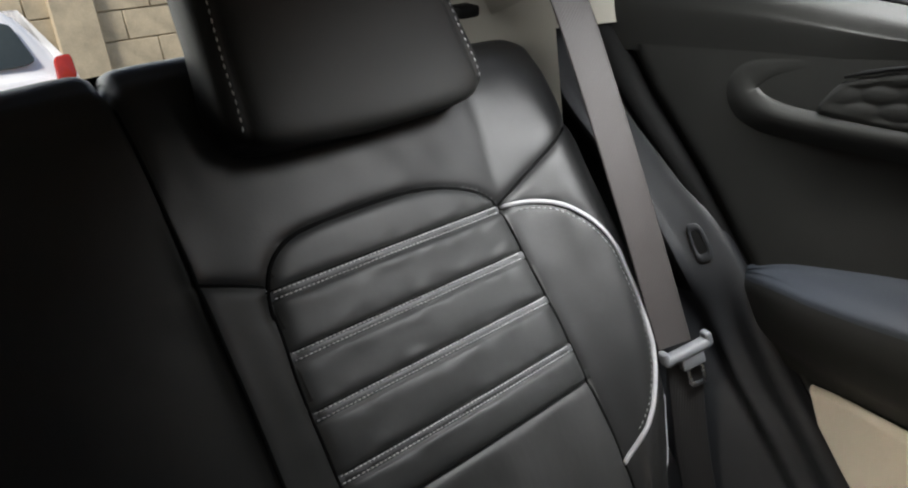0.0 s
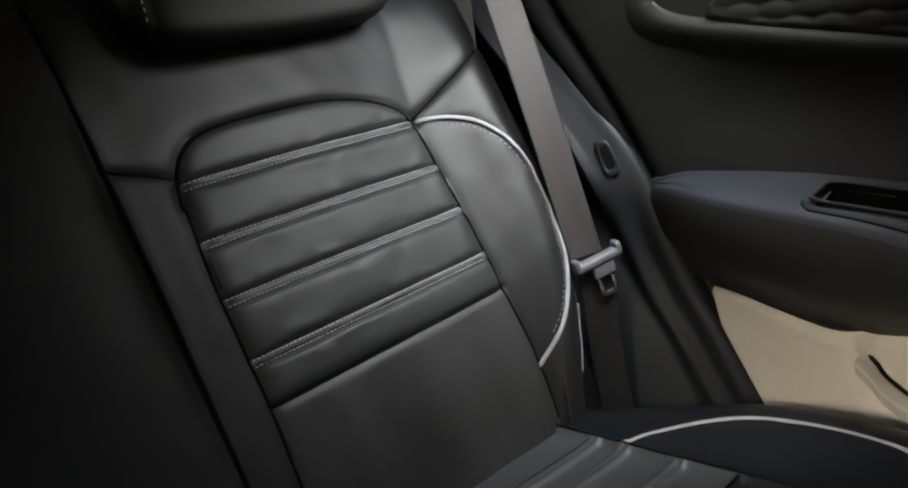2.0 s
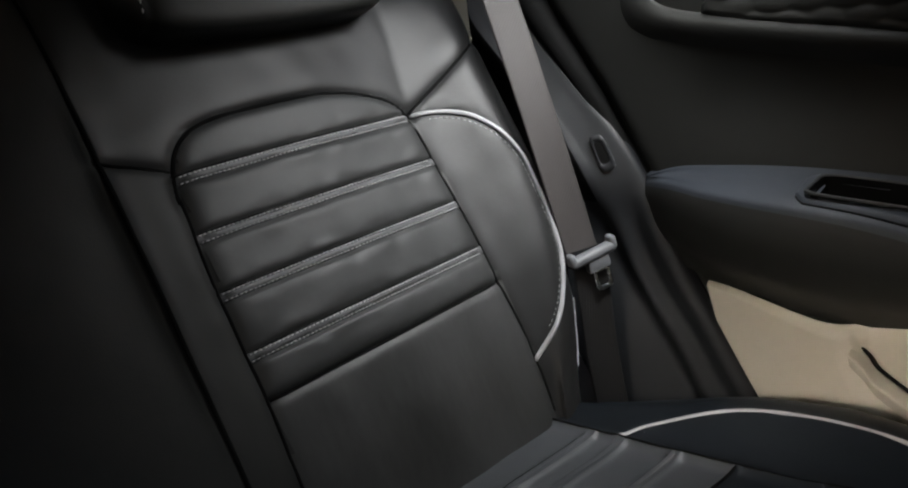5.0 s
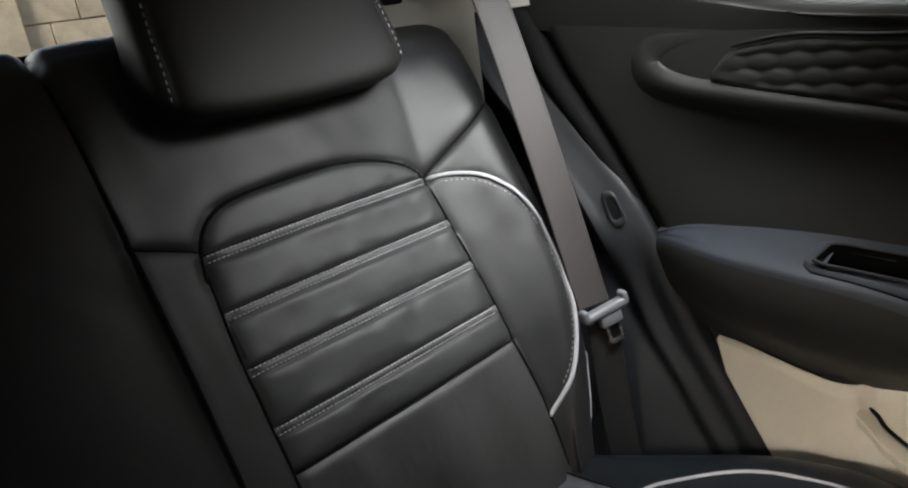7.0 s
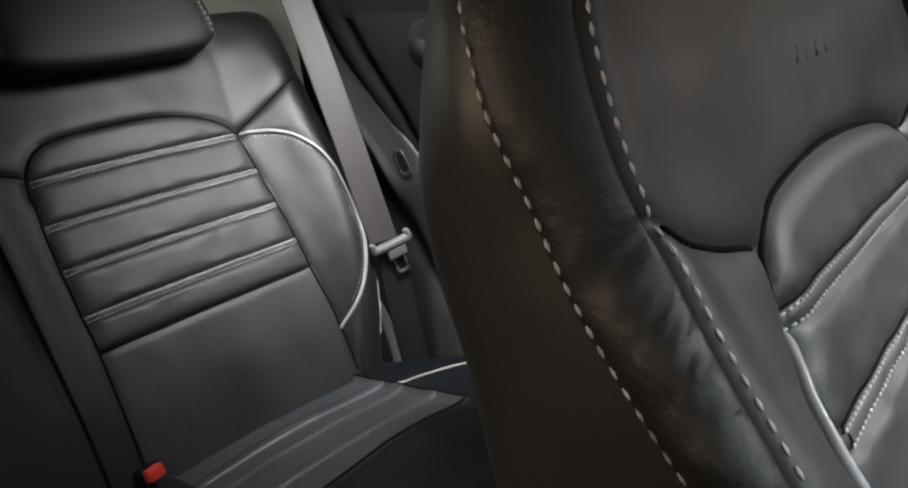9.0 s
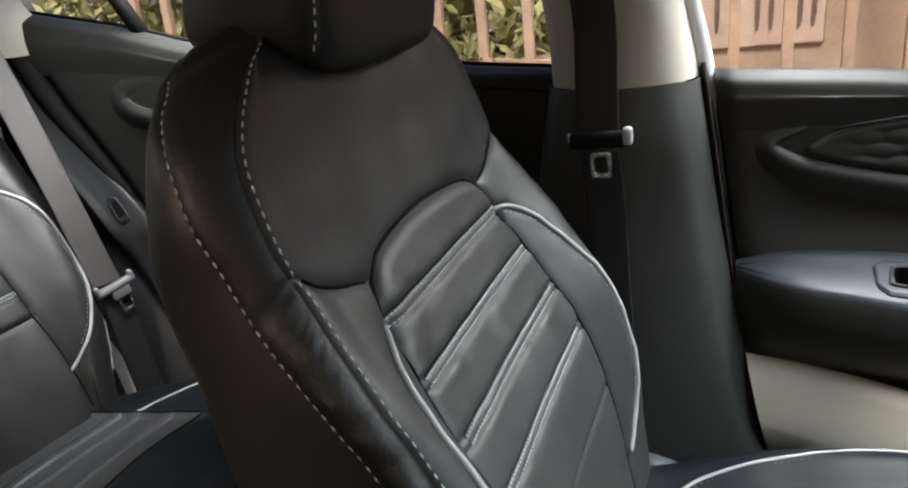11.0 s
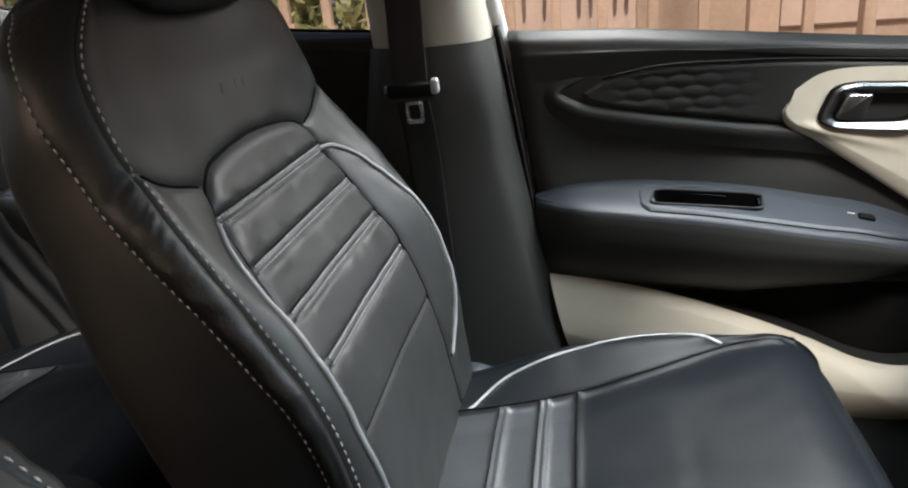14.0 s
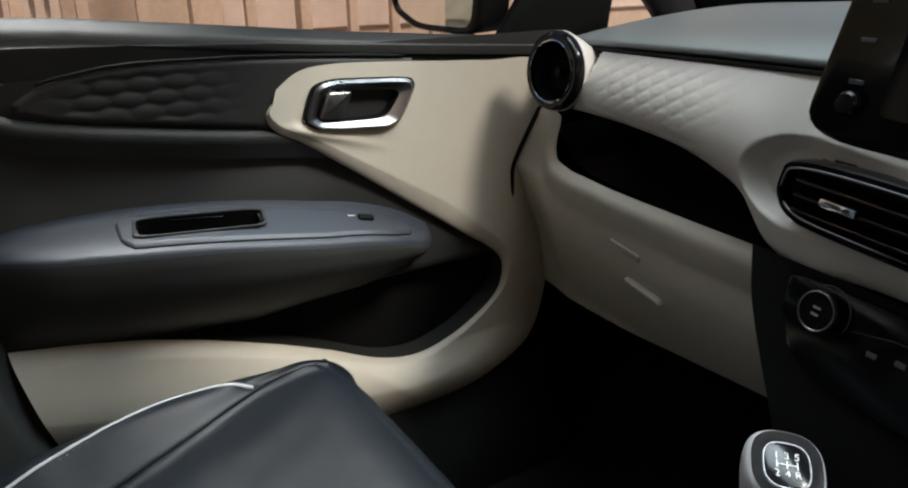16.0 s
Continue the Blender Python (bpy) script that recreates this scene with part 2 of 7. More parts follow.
def even(points, step):
    """The line resampled at even steps."""
    p = np.asarray(points, float)
    s = np.r_[0, np.cumsum(np.linalg.norm(np.diff(p, axis=0), axis=1))]
    at = np.linspace(0, s[-1], max(2, int(round(s[-1] / step)) + 1))
    return np.stack([np.interp(at, s, p[:, k]) for k in range(p.shape[1])], 1)


def knots(v, table):
    """Smooth interpolation of a table of (v, value)."""
    xs, ys = np.array(table, float).T
    v = np.clip(v, xs[0], xs[-1])
    m = np.gradient(ys, xs)
    i = np.clip(np.searchsorted(xs, v, side="right") - 1, 0, len(xs) - 2)
    h = xs[i + 1] - xs[i]
    t = (v - xs[i]) / h
    return (2 * t**3 - 3 * t**2 + 1) * ys[i] + (t**3 - 2 * t**2 + t) * h * m[i] + (3 * t**2 - 2 * t**3) * ys[i + 1] + (t**3 - t**2) * h * m[i + 1]


def away(w, v, line):
    """The distance of each (w, v) from a line of points."""
    line = np.asarray(line, float)
    best = np.full(np.shape(w), 9.0)
    for (ax, ay), (bx, by) in zip(line[:-1], line[1:]):
        dx, dy = bx - ax, by - ay
        t = np.clip(((w - ax) * dx + (v - ay) * dy) / (dx * dx + dy * dy + 1e-12), 0, 1)
        best = np.minimum(best, np.hypot(w - ax - t * dx, v - ay - t * dy))
    return best


def mesh_ob(name, verts, faces, mat, parent=None, label="", flat=False, sharp=None):
    me = bpy.data.meshes.new(name)
    me.from_pydata([tuple(map(float, v)) for v in verts], [], [tuple(map(int, f)) for f in faces])
    me.update()
    if not flat:
        me.polygons.foreach_set("use_smooth", [True] * len(me.polygons))
        if sharp:
            me.set_sharp_from_angle(angle=radians(sharp))
    me.materials.append(mat)
    ob = new(name, me)
    if parent:
        ob.parent = parent
    if label:
        tagged(ob, label)
    return ob


def part(name, bm, mat, parent, label="", flat=False, sharp=40):
    me = bpy.data.meshes.new(name)
    bm.normal_update()
    bm.to_mesh(me)
    bm.free()
    if not flat:
        me.polygons.foreach_set("use_smooth", [True] * len(me.polygons))
        me.set_sharp_from_angle(angle=radians(sharp))
    me.materials.append(mat)
    ob = new(name, me)
    if parent:
        ob.parent = parent
    if label:
        tagged(ob, label)
    return ob


def thing(name, label, category, group="", kind="", at=(0, 0, 0)):
    ob = new(name)
    ob.location = at
    ob.empty_display_size = 0.05
    bpy.context.view_layer.update()
    return tagged(ob, label, category, group, kind)


def normals(P):
    du = np.gradient(P, axis=0)
    dv = np.gradient(P, axis=1)
    n = np.cross(du, dv)
    return n / (np.linalg.norm(n, axis=2, keepdims=True) + 1e-12)


def grid_faces(nu, nv):
    i, j = np.meshgrid(np.arange(nu - 1), np.arange(nv - 1), indexing="ij")
    a = i * nv + j
    return np.stack([a, a + nv, a + nv + 1, a + 1], -1)


def grid_ob(name, P, mat, parent=None, label="", keep=None, flip=False, sharp=None):
    """A mesh of the grid of places P; keep: which of its faces."""
    nu, nv = P.shape[:2]
    f = grid_faces(nu, nv)
    f = f[keep] if keep is not None else f.reshape(-1, 4)
    if flip:
        f = f[:, ::-1]
    used, idx = np.unique(f, return_inverse=True)
    return mesh_ob(name, P.reshape(-1, 3)[used], idx.reshape(f.shape), mat, parent, label, sharp=sharp)


def lumps(P, size, amount):
    """Soft random displacement for each place."""
    flat = P.reshape(-1, 3)
    out = np.array([noise.noise((float(p[0]) / size, float(p[1]) / size, float(p[2]) / size)) for p in flat])
    return amount * out.reshape(P.shape[:-1])


def tube_mesh(line, r, sides=8, taper=True):
    line = np.asarray(line, float)
    t = np.gradient(line, axis=0)
    t /= np.linalg.norm(t, axis=1, keepdims=True) + 1e-12
    ref = np.array([0.13, 0.21, 0.97]) if abs(t[0][2]) < 0.9 else np.array([0.97, 0.2, 0.1])
    verts, faces = [], []
    for k in range(len(line)):
        a = np.cross(t[k], ref)
        a /= np.linalg.norm(a)
        b = np.cross(t[k], a)
        rr = r * (0.5 if taper and k in (0, len(line) - 1) else 1.0)
        for s in range(sides):
            ang = 2 * math.pi * s / sides
            verts.append(line[k] + rr * (math.cos(ang) * a + math.sin(ang) * b))
    for k in range(len(line) - 1):
        for s in range(sides):
            faces.append((k * sides + s, k * sides + (s + 1) % sides, (k + 1) * sides + (s + 1) % sides, (k + 1) * sides + s))
    faces.append(tuple(range(sides))[::-1])
    faces.append(tuple((len(line) - 1) * sides + s for s in range(sides)))
    return verts, faces


def tube(name, line, r, mat, parent=None, label="", sides=8, taper=True):
    v, f = tube_mesh(line, r, sides, taper)
    return mesh_ob(name, v, f, mat, parent, label)


def stitch_mesh(lines, length, gap, r):
    """Short rounded dashes of thread along lines of (place, normal)."""
    verts, faces = [], []
    for pts, nor in lines:
        pts, nor = np.asarray(pts, float), np.asarray(nor, float)
        s = np.r_[0, np.cumsum(np.linalg.norm(np.diff(pts, axis=0), axis=1))]
        x = 0.0
        while x + length < s[-1]:
            jit = random.uniform(-0.08, 0.08) * length
            ends = []
            for q in (x + jit, x + length * 0.5 + jit, x + length + jit):
                ends.append([np.interp(q, s, pts[:, k]) for k in range(3)])
            n = np.array([np.interp(x + length / 2, s, nor[:, k]) for k in range(3)])
            n /= np.linalg.norm(n) + 1e-9
            a, m, b = map(np.array, ends)
            t = b - a
            t /= np.linalg.norm(t) + 1e-9
            c = np.cross(t, n)
            base = len(verts)
            for p, k in ((a, 0.45), (m, 1.0), (b, 0.45)):
                for dc, dn in ((-1, -0.6), (-0.7, 0.7), (0.7, 0.7), (1, -0.6)):
                    verts.append(p + r * k * dc * c + r * dn * (1 if k == 1 else 0.2) * n)
            for row in (0, 4):
                for e in range(4):
                    faces.append((base + row + e, base + row + (e + 1) % 4, base + row + 4 + (e + 1) % 4, base + row + 4 + e))
            faces.append((base + 3, base + 2, base + 1, base))
            faces.append((base + 8, base + 9, base + 10, base + 11))
            x += length + gap
    return verts, faces


def box_bm(size, bevel=0.003, segments=2, m=None):
    bm = bmesh.new()
    bmesh.ops.create_cube(bm, size=1.0, matrix=Matrix.Diagonal((*size, 1)))
    if bevel:
        bmesh.ops.bevel(bm, geom=bm.edges[:], offset=min(bevel, 0.45 * min(size)), segments=segments, affect="EDGES", profile=0.5)
    if m is not None:
        bmesh.ops.transform(bm, matrix=m, verts=bm.verts[:])
    return bm


def plate_bm(outline, depth, bevel=0.002, segments=2, m=None):
    """A plate with that outline in its x and y, from z = 0 to depth, with rounded edges."""
    bm = bmesh.new()
    vs = [bm.verts.new((float(x), float(y), 0.0)) for x, y in outline]
    f = bm.faces.new(vs)
    bm.normal_update()
    if f.normal.z > 0:
        bmesh.ops.reverse_faces(bm, faces=[f])
    ex = bmesh.ops.extrude_face_region(bm, geom=[f])
    up = [g for g in ex["geom"] if isinstance(g, bmesh.types.BMVert)]
    bmesh.ops.translate(bm, verts=up, vec=(0, 0, depth))
    top = [g for g in ex["geom"] if isinstance(g, bmesh.types.BMFace)]
    if bevel:
        edges = list({e for t in top for e in t.edges})
        bmesh.ops.bevel(bm, geom=edges, offset=bevel, segments=segments, affect="EDGES", profile=0.5)
    if m is not None:
        bmesh.ops.transform(bm, matrix=m, verts=bm.verts[:])
    bmesh.ops.recalc_face_normals(bm, faces=bm.faces[:])
    return bm


def ring_bm(outer, inner, depth, m=None, inner_depth=None):
    """A frame between two outlines of the same number of points, with a rounded front."""
    bm = bmesh.new()
    n = len(outer)
    o, i = np.asarray(outer, float), np.asarray(inner, float)
    inner_depth = depth if inner_depth is None else inner_depth
    rows = [(o, 0), (o, depth * 0.6), (o * 0.75 + i * 0.25, depth), (i * 0.75 + o * 0.25, inner_depth), (i, inner_depth * 0.6), (i, 0)]
    vs = [[bm.verts.new((*map(float, p), z)) for p in pts] for pts, z in rows]
    for a, b in zip(vs[:-1], vs[1:]):
        for k in range(n):
            bm.faces.new((a[k], a[(k + 1) % n], b[(k + 1) % n], b[k]))
    if m is not None:
        bmesh.ops.transform(bm, matrix=m, verts=bm.verts[:])
    bmesh.ops.recalc_face_normals(bm, faces=bm.faces[:])
    return bm


def lathe_bm(profile, sides=32, m=None):
    """Turns a profile of (radius, height) about z."""
    bm = bmesh.new()
    rows = []
    for r, z in profile:
        if r < 1e-6:
            rows.append([bm.verts.new((0, 0, z))])
        else:
            rows.append([bm.verts.new((r * math.cos(2 * math.pi * k / sides), r * math.sin(2 * math.pi * k / sides), z)) for k in range(sides)])
    for a, b in zip(rows[:-1], rows[1:]):
        for k in range(sides):
            q = (k + 1) % sides
            if len(a) == 1 and len(b) == 1:
                continue
            if len(a) == 1:
                bm.faces.new((a[0], b[q], b[k]))
            elif len(b) == 1:
                bm.faces.new((a[k], a[q], b[0]))
            else:
                bm.faces.new((a[k], a[q], b[q], b[k]))
    if m is not None:
        bmesh.ops.transform(bm, matrix=m, verts=bm.verts[:])
    bmesh.ops.recalc_face_normals(bm, faces=bm.faces[:])
    return bm


def rounded(points, per=5, r=0.2):
    """A closed outline with its corners cut round by the share r."""
    p = [np.array(q, float) for q in points]
    out = []
    for k in range(len(p)):
        a, b, c = p[k - 1], p[k], p[(k + 1) % len(p)]
        s, e = b + (a - b) * r, b + (c - b) * r
        for t in np.linspace(0, 1, per):
            out.append((1 - t) ** 2 * s + 2 * t * (1 - t) * b + t * t * e)
    return np.array(out)


def frame_matrix(origin, ex, ey):
    ex, ey = Vector(ex).normalized(), Vector(ey).normalized()
    ez = ex.cross(ey).normalized()
    ey = ez.cross(ex)
    m = Matrix((ex, ey, ez)).transposed().to_4x4()
    m.translation = Vector(origin)
    return m


# ---- seats ----
SEAM = material("black_seam_thread", (0.004, 0.004, 0.004), 0.9, spots=0.2, spot_scale=80, spec=0.1)


def cover(origin, up, out, rows, columns, pers, lift=None):
    """A seat cover as a grid. rows: v of each row. columns(v): for each column its w and n. pers: samples per gap between columns.
    lift(v): further shift along up and out, for rows that turn over a front edge."""
    up, out, across = np.array(up, float), np.array(out, float), np.array([0.0, 1.0, 0.0])
    rows = np.asarray(rows, float)
    C = np.array(columns(rows))  # (columns, 2, rows)
    W, Nn, mark = [], [], [0]
    for i in range(len(C) - 1):
        a, b, c, d = C[max(i - 1, 0)], C[i], C[i + 1], C[min(i + 2, len(C) - 1)]
        for t in np.linspace(0, 1, pers[i], endpoint=False):
            q = 0.5 * (2 * b + (c - a) * t + (2 * a - 5 * b + 4 * c - d) * t * t + (3 * b - a - 3 * c + d) * t**3)
            W.append(q[0])
            Nn.append(q[1])
        mark.append(len(W))
    W.append(C[-1][0])
    Nn.append(C[-1][1])
    W, Nn = np.array(W), np.array(Nn)
    V = np.tile(rows, (len(W), 1))
    dv, dn = lift(V) if lift else (0, 0)
    P = np.array(origin, float) + W[..., None] * across + (V + dv)[..., None] * up + (Nn + dn)[..., None] * out
    S = np.concatenate([np.zeros((1, P.shape[1])), np.cumsum(np.linalg.norm(np.diff(P, axis=0), axis=2), axis=0)])
    return {"P": P, "W": W, "V": V, "S": S, "mark": mark, "rows": rows}


def push(cv, amount):
    """Moves a cover's places along its normals."""
    n = normals(cv["P"])
    cv["N"] = n * cv.get("side", 1)
    cv["P"] = cv["P"] + cv["N"] * amount[..., None]
    cv["N"] = normals(cv["P"]) * cv.get("side", 1)


def on_cover(cv, line, lo, hi, raise_by=0.0):
    """Places and normals on a cover for a line of (w, v), looked for between the columns lo and hi."""
    P, N, W, rows = cv["P"], cv["N"], cv["W"], cv["rows"]
    a, b = cv["mark"][lo], cv["mark"][hi] + 1
    pts, nor = [], []
    for w, v in line:
        j = float(np.clip(np.interp(v, rows, np.arange(len(rows))), 0, len(rows) - 1.001))
        j0 = int(j)
        f = j - j0
        p = n = 0
        for jj, k in ((j0, 1 - f), (j0 + 1, f)):
            ww = W[a:b, jj]
            p = p + k * np.array([np.interp(w, ww, P[a:b, jj, c]) for c in range(3)])
            n = n + k * np.array([np.interp(w, ww, N[a:b, jj, c]) for c in range(3)])
        n = n / (np.linalg.norm(n) + 1e-9)
        pts.append(p + raise_by * n)
        nor.append(n)
    pts, nor = np.array(pts), np.array(nor)
    if len(pts) > 12:
        for _ in range(3):
            pts[1:-1] = (pts[:-2] + 2 * pts[1:-1] + pts[2:]) / 4
    return pts, nor


def sew_line(seat, cv, line, lo, hi, r=0.0016):
    """A dark sewn seam that lies in its groove."""
    pts, nor = on_cover(cv, even(line, 0.004), lo, hi, 0.0004)
    tube("seam", pts, r, SEAM, seat, "", 6)


def rib_band(seat, cv, v, w0, w1, lo, hi):
    """The narrow raised band between the two rows of stitches of a rib."""
    ws = np.linspace(min(w0, w1), max(w0, w1), 60)
    rows = [on_cover(cv, [(w, v + k) for w in ws], lo, hi, r)[0] for k, r in ((-0.0048, 0.0002), (-0.0042, 0.0016), (0.0042, 0.0016), (0.0048, 0.0002))]
    grid_ob("rib_band", np.array(rows), BAND, seat)


def on_column(cv, col, v0, v1, raise_by=0.0, shift=0):
    """Places and normals along a column, for v from v0 to v1."""
    k = cv["mark"][col] + shift
    keep = (cv["rows"] >= v0) & (cv["rows"] <= v1)
    return cv["P"][k][keep] + raise_by * cv["N"][k][keep], cv["N"][k][keep]


def mirror_columns(half):
    """Columns of one side, from the middle outwards, mirrored to the other."""
    def both(v):
        h = half(v)
        return [(-w, n) for w, n in h[:0:-1]] + h
    return both


def cusp(d, depth, width):
    return -depth * np.exp(-d / width)


def headrest(parent, origin, up, out, centre, half, tall, deep, taper, seam, label, square=0.62, box=0.30):
    """A padded headrest: front face between two seams, rounded sides and back."""
    up, out, across = np.array(up, float), np.array(out, float), np.array([0.0, 1.0, 0.0])
    w0, v0, n0 = centre
    nu, nv = 97, 49
    A = np.linspace(0, 2 * math.pi, nu)[:, None]
    B = np.linspace(-math.pi / 2, math.pi / 2, nv)[None, :]
    def pw(x, e):
        return np.sign(x) * np.abs(x) ** e
    ea, eb = 0.30, box
    w = half * pw(np.sin(A), ea) * pw(np.cos(B), eb)
    n = deep * pw(np.cos(A), square) * pw(np.cos(B), eb)
    v = tall * pw(np.sin(B), square) + 0 * A
    w = w * (1 - taper * (v / tall)) * np.where(n < 0, 1 - 0.16 * np.clip(-n / deep, 0, 1), 1)
    n = n + 0.012 * (v / tall) ** 2 * np.sign(n)
    v = v + 0.010 * np.clip((w / half) ** 2, 0, 1) * (v < 0)
    P = np.array(origin, float) + (w + w0)[..., None] * across + (v + v0)[..., None] * up + (n + n0)[..., None] * out
    N = normals(P)
    c = P.mean(axis=(0, 1))
    N = N * np.sign(((P - c) * N).sum(-1, keepdims=True))
    edge = np.abs(np.abs(w) - seam * (1 - taper * (v / tall)))
    d = np.where(n > 0, cusp(edge, 0.0035, 0.005), 0) + lumps(P, 0.09, 0.0025)
    P = P + N * d[..., None]
    ob = grid_ob("headrest", P, LEATHER_MATT, parent, label, flip=True)
    lines = []
    ok = np.where(half * np.abs(np.cos(B[0])) ** eb > seam + 0.012)[0]
    for s in (-1, 1):
        k = [int(np.argmin(np.where(n[:, j] > 0, np.abs(w[:, j] - s * (seam + 0.005) * (1 - taper * v[0, j] / tall)), 9))) for j in range(nv)]
        pts = np.array([P[k[j], j] + 0.0004 * N[k[j], j] for j in range(nv)])[ok]
        nor = np.array([N[k[j], j] for j in range(nv)])[ok]
        pts[1:-1] = (pts[:-2] + pts[1:-1] + pts[2:]) / 3
        lines.append((pts, nor))
    v_, f_ = stitch_mesh(lines, 0.0048, 0.0034, 0.0009)
    tagged(mesh_ob("stitching", v_, f_, THREAD, ob), "pale grey stitching", kind="stuff")
    return ob


# --- front seat: backrest reclined 31.7 degrees ---
FA = radians(31.7)
F_UP, F_OUT = (-math.sin(FA), 0, math.cos(FA)), (math.cos(FA), 0, math.sin(FA))
F_CENTRE = [(-0.26, -0.085), (-0.20, -0.060), (-0.164, -0.046), (-0.133, -0.034), (-0.068, -0.0126), (0, 0), (0.10, 0.0), (0.17, 0.004), (0.22, 0.012), (0.28, 0.030), (0.36, 0.050), (0.385, 0.046), (0.405, 0.020), (0.410, -0.02)]
F_CREST = [(-0.26, 0.01), (-0.16, 0.014), (-0.115, 0.0232), (-0.06, 0.028), (0.0, 0.032), (0.053, 0.0311), (0.12, 0.022), (0.17, 0.0116), (0.22, 0.0031), (0.28, -0.0006), (0.36, -0.0002), (0.405, -0.002), (0.41, 0.0)]


def front_back_half(v):
    z = 0 * v
    nc, b = knots(v, F_CENTRE), knots(v, F_CREST)
    ins = knots(v, [(-0.26, 0.146), (0.12, 0.146), (0.17, 0.140), (0.30, 0.135), (0.36, 0.110), (0.41, 0.07)])
    crest = knots(v, [(-0.26, 0.196), (-0.1, 0.204), (0.0, 0.204), (0.1, 0.200), (0.2, 0.186), (0.26, 0.186), (0.31, 0.182), (0.36, 0.150), (0.41, 0.10)])
    s1 = knots(v, [(-0.26, 0.2384), (-0.03, 0.238), (0.06, 0.2303), (0.1, 0.2288), (0.126, 0.229), (0.15, 0.2251), (0.19, 0.2202), (0.23, 0.2163), (0.25, 0.2186), (0.28, 0.2164), (0.33, 0.1996), (0.36, 0.1655), (0.385, 0.1234), (0.41, 0.1034)])
    s2 = knots(v, [(-0.26, 0.2385), (-0.1, 0.2381), (0.0, 0.2441), (0.15, 0.2395), (0.25, 0.2364), (0.31, 0.2367), (0.345, 0.2238), (0.37, 0.199), (0.395, 0.1606), (0.41, 0.1256)])
    rear = knots(v, [(-0.26, 0.262), (0.0, 0.252), (0.10, 0.246), (0.2, 0.230), (0.3, 0.215), (0.37, 0.165), (0.41, 0.12)])
    n1 = nc + knots(v, [(-0.26, -0.0049), (-0.1, 0.0158), (0.0, 0.0226), (0.05, 0.0222), (0.12, 0.0232), (0.15, 0.0189), (0.2, 0.0102), (0.25, 0.0008), (0.36, -0.0018), (0.41, 0.0105)])
    n2 = nc + knots(v, [(-0.26, -0.0522), (-0.15, -0.0251), (-0.1, -0.0134), (-0.05, -0.0045), (0.0, 0.0008), (0.05, -0.0008), (0.1, -0.0023), (0.15, -0.01), (0.2, -0.0209), (0.25, -0.0306), (0.3, -0.038), (0.34, -0.0431), (0.37, -0.0456), (0.405, -0.0254), (0.41, -0.0114)])
    nr = knots(v, [(-0.26, -0.185), (-0.1, -0.150), (0.1, -0.115), (0.2, -0.095), (0.3, -0.066), (0.37, -0.040), (0.405, -0.028), (0.41, -0.02)])
    nb = nr + knots(v, [(-0.26, -0.022), (0.3, -0.022), (0.37, -0.012), (0.41, 0)])
    return [(z, nc - 0.003), (0.55 * ins, nc - 0.001), (ins, nc + 0.003), (crest, nc + b), (s1, n1), (s2, n2), (rear, nr), (0.6 * rear, nb), (z, nb)]


ARCH = [(-0.140, 0.150), (-0.138, 0.172), (-0.124, 0.197), (-0.090, 0.212), (0, 0.220), (0.090, 0.212), (0.124, 0.197), (0.137, 0.172), (0.139, 0.150)]
F_DEE = [(0.136, 0.164), (0.158, 0.156), (0.182, 0.128), (0.200, 0.067), (0.2100, 0.0), (0.2115, -0.063), (0.193, -0.124), (0.158, -0.168)]
F_STRIPES = (0.164, 0.110, 0.056, 0.001)
F_LAST = -0.076


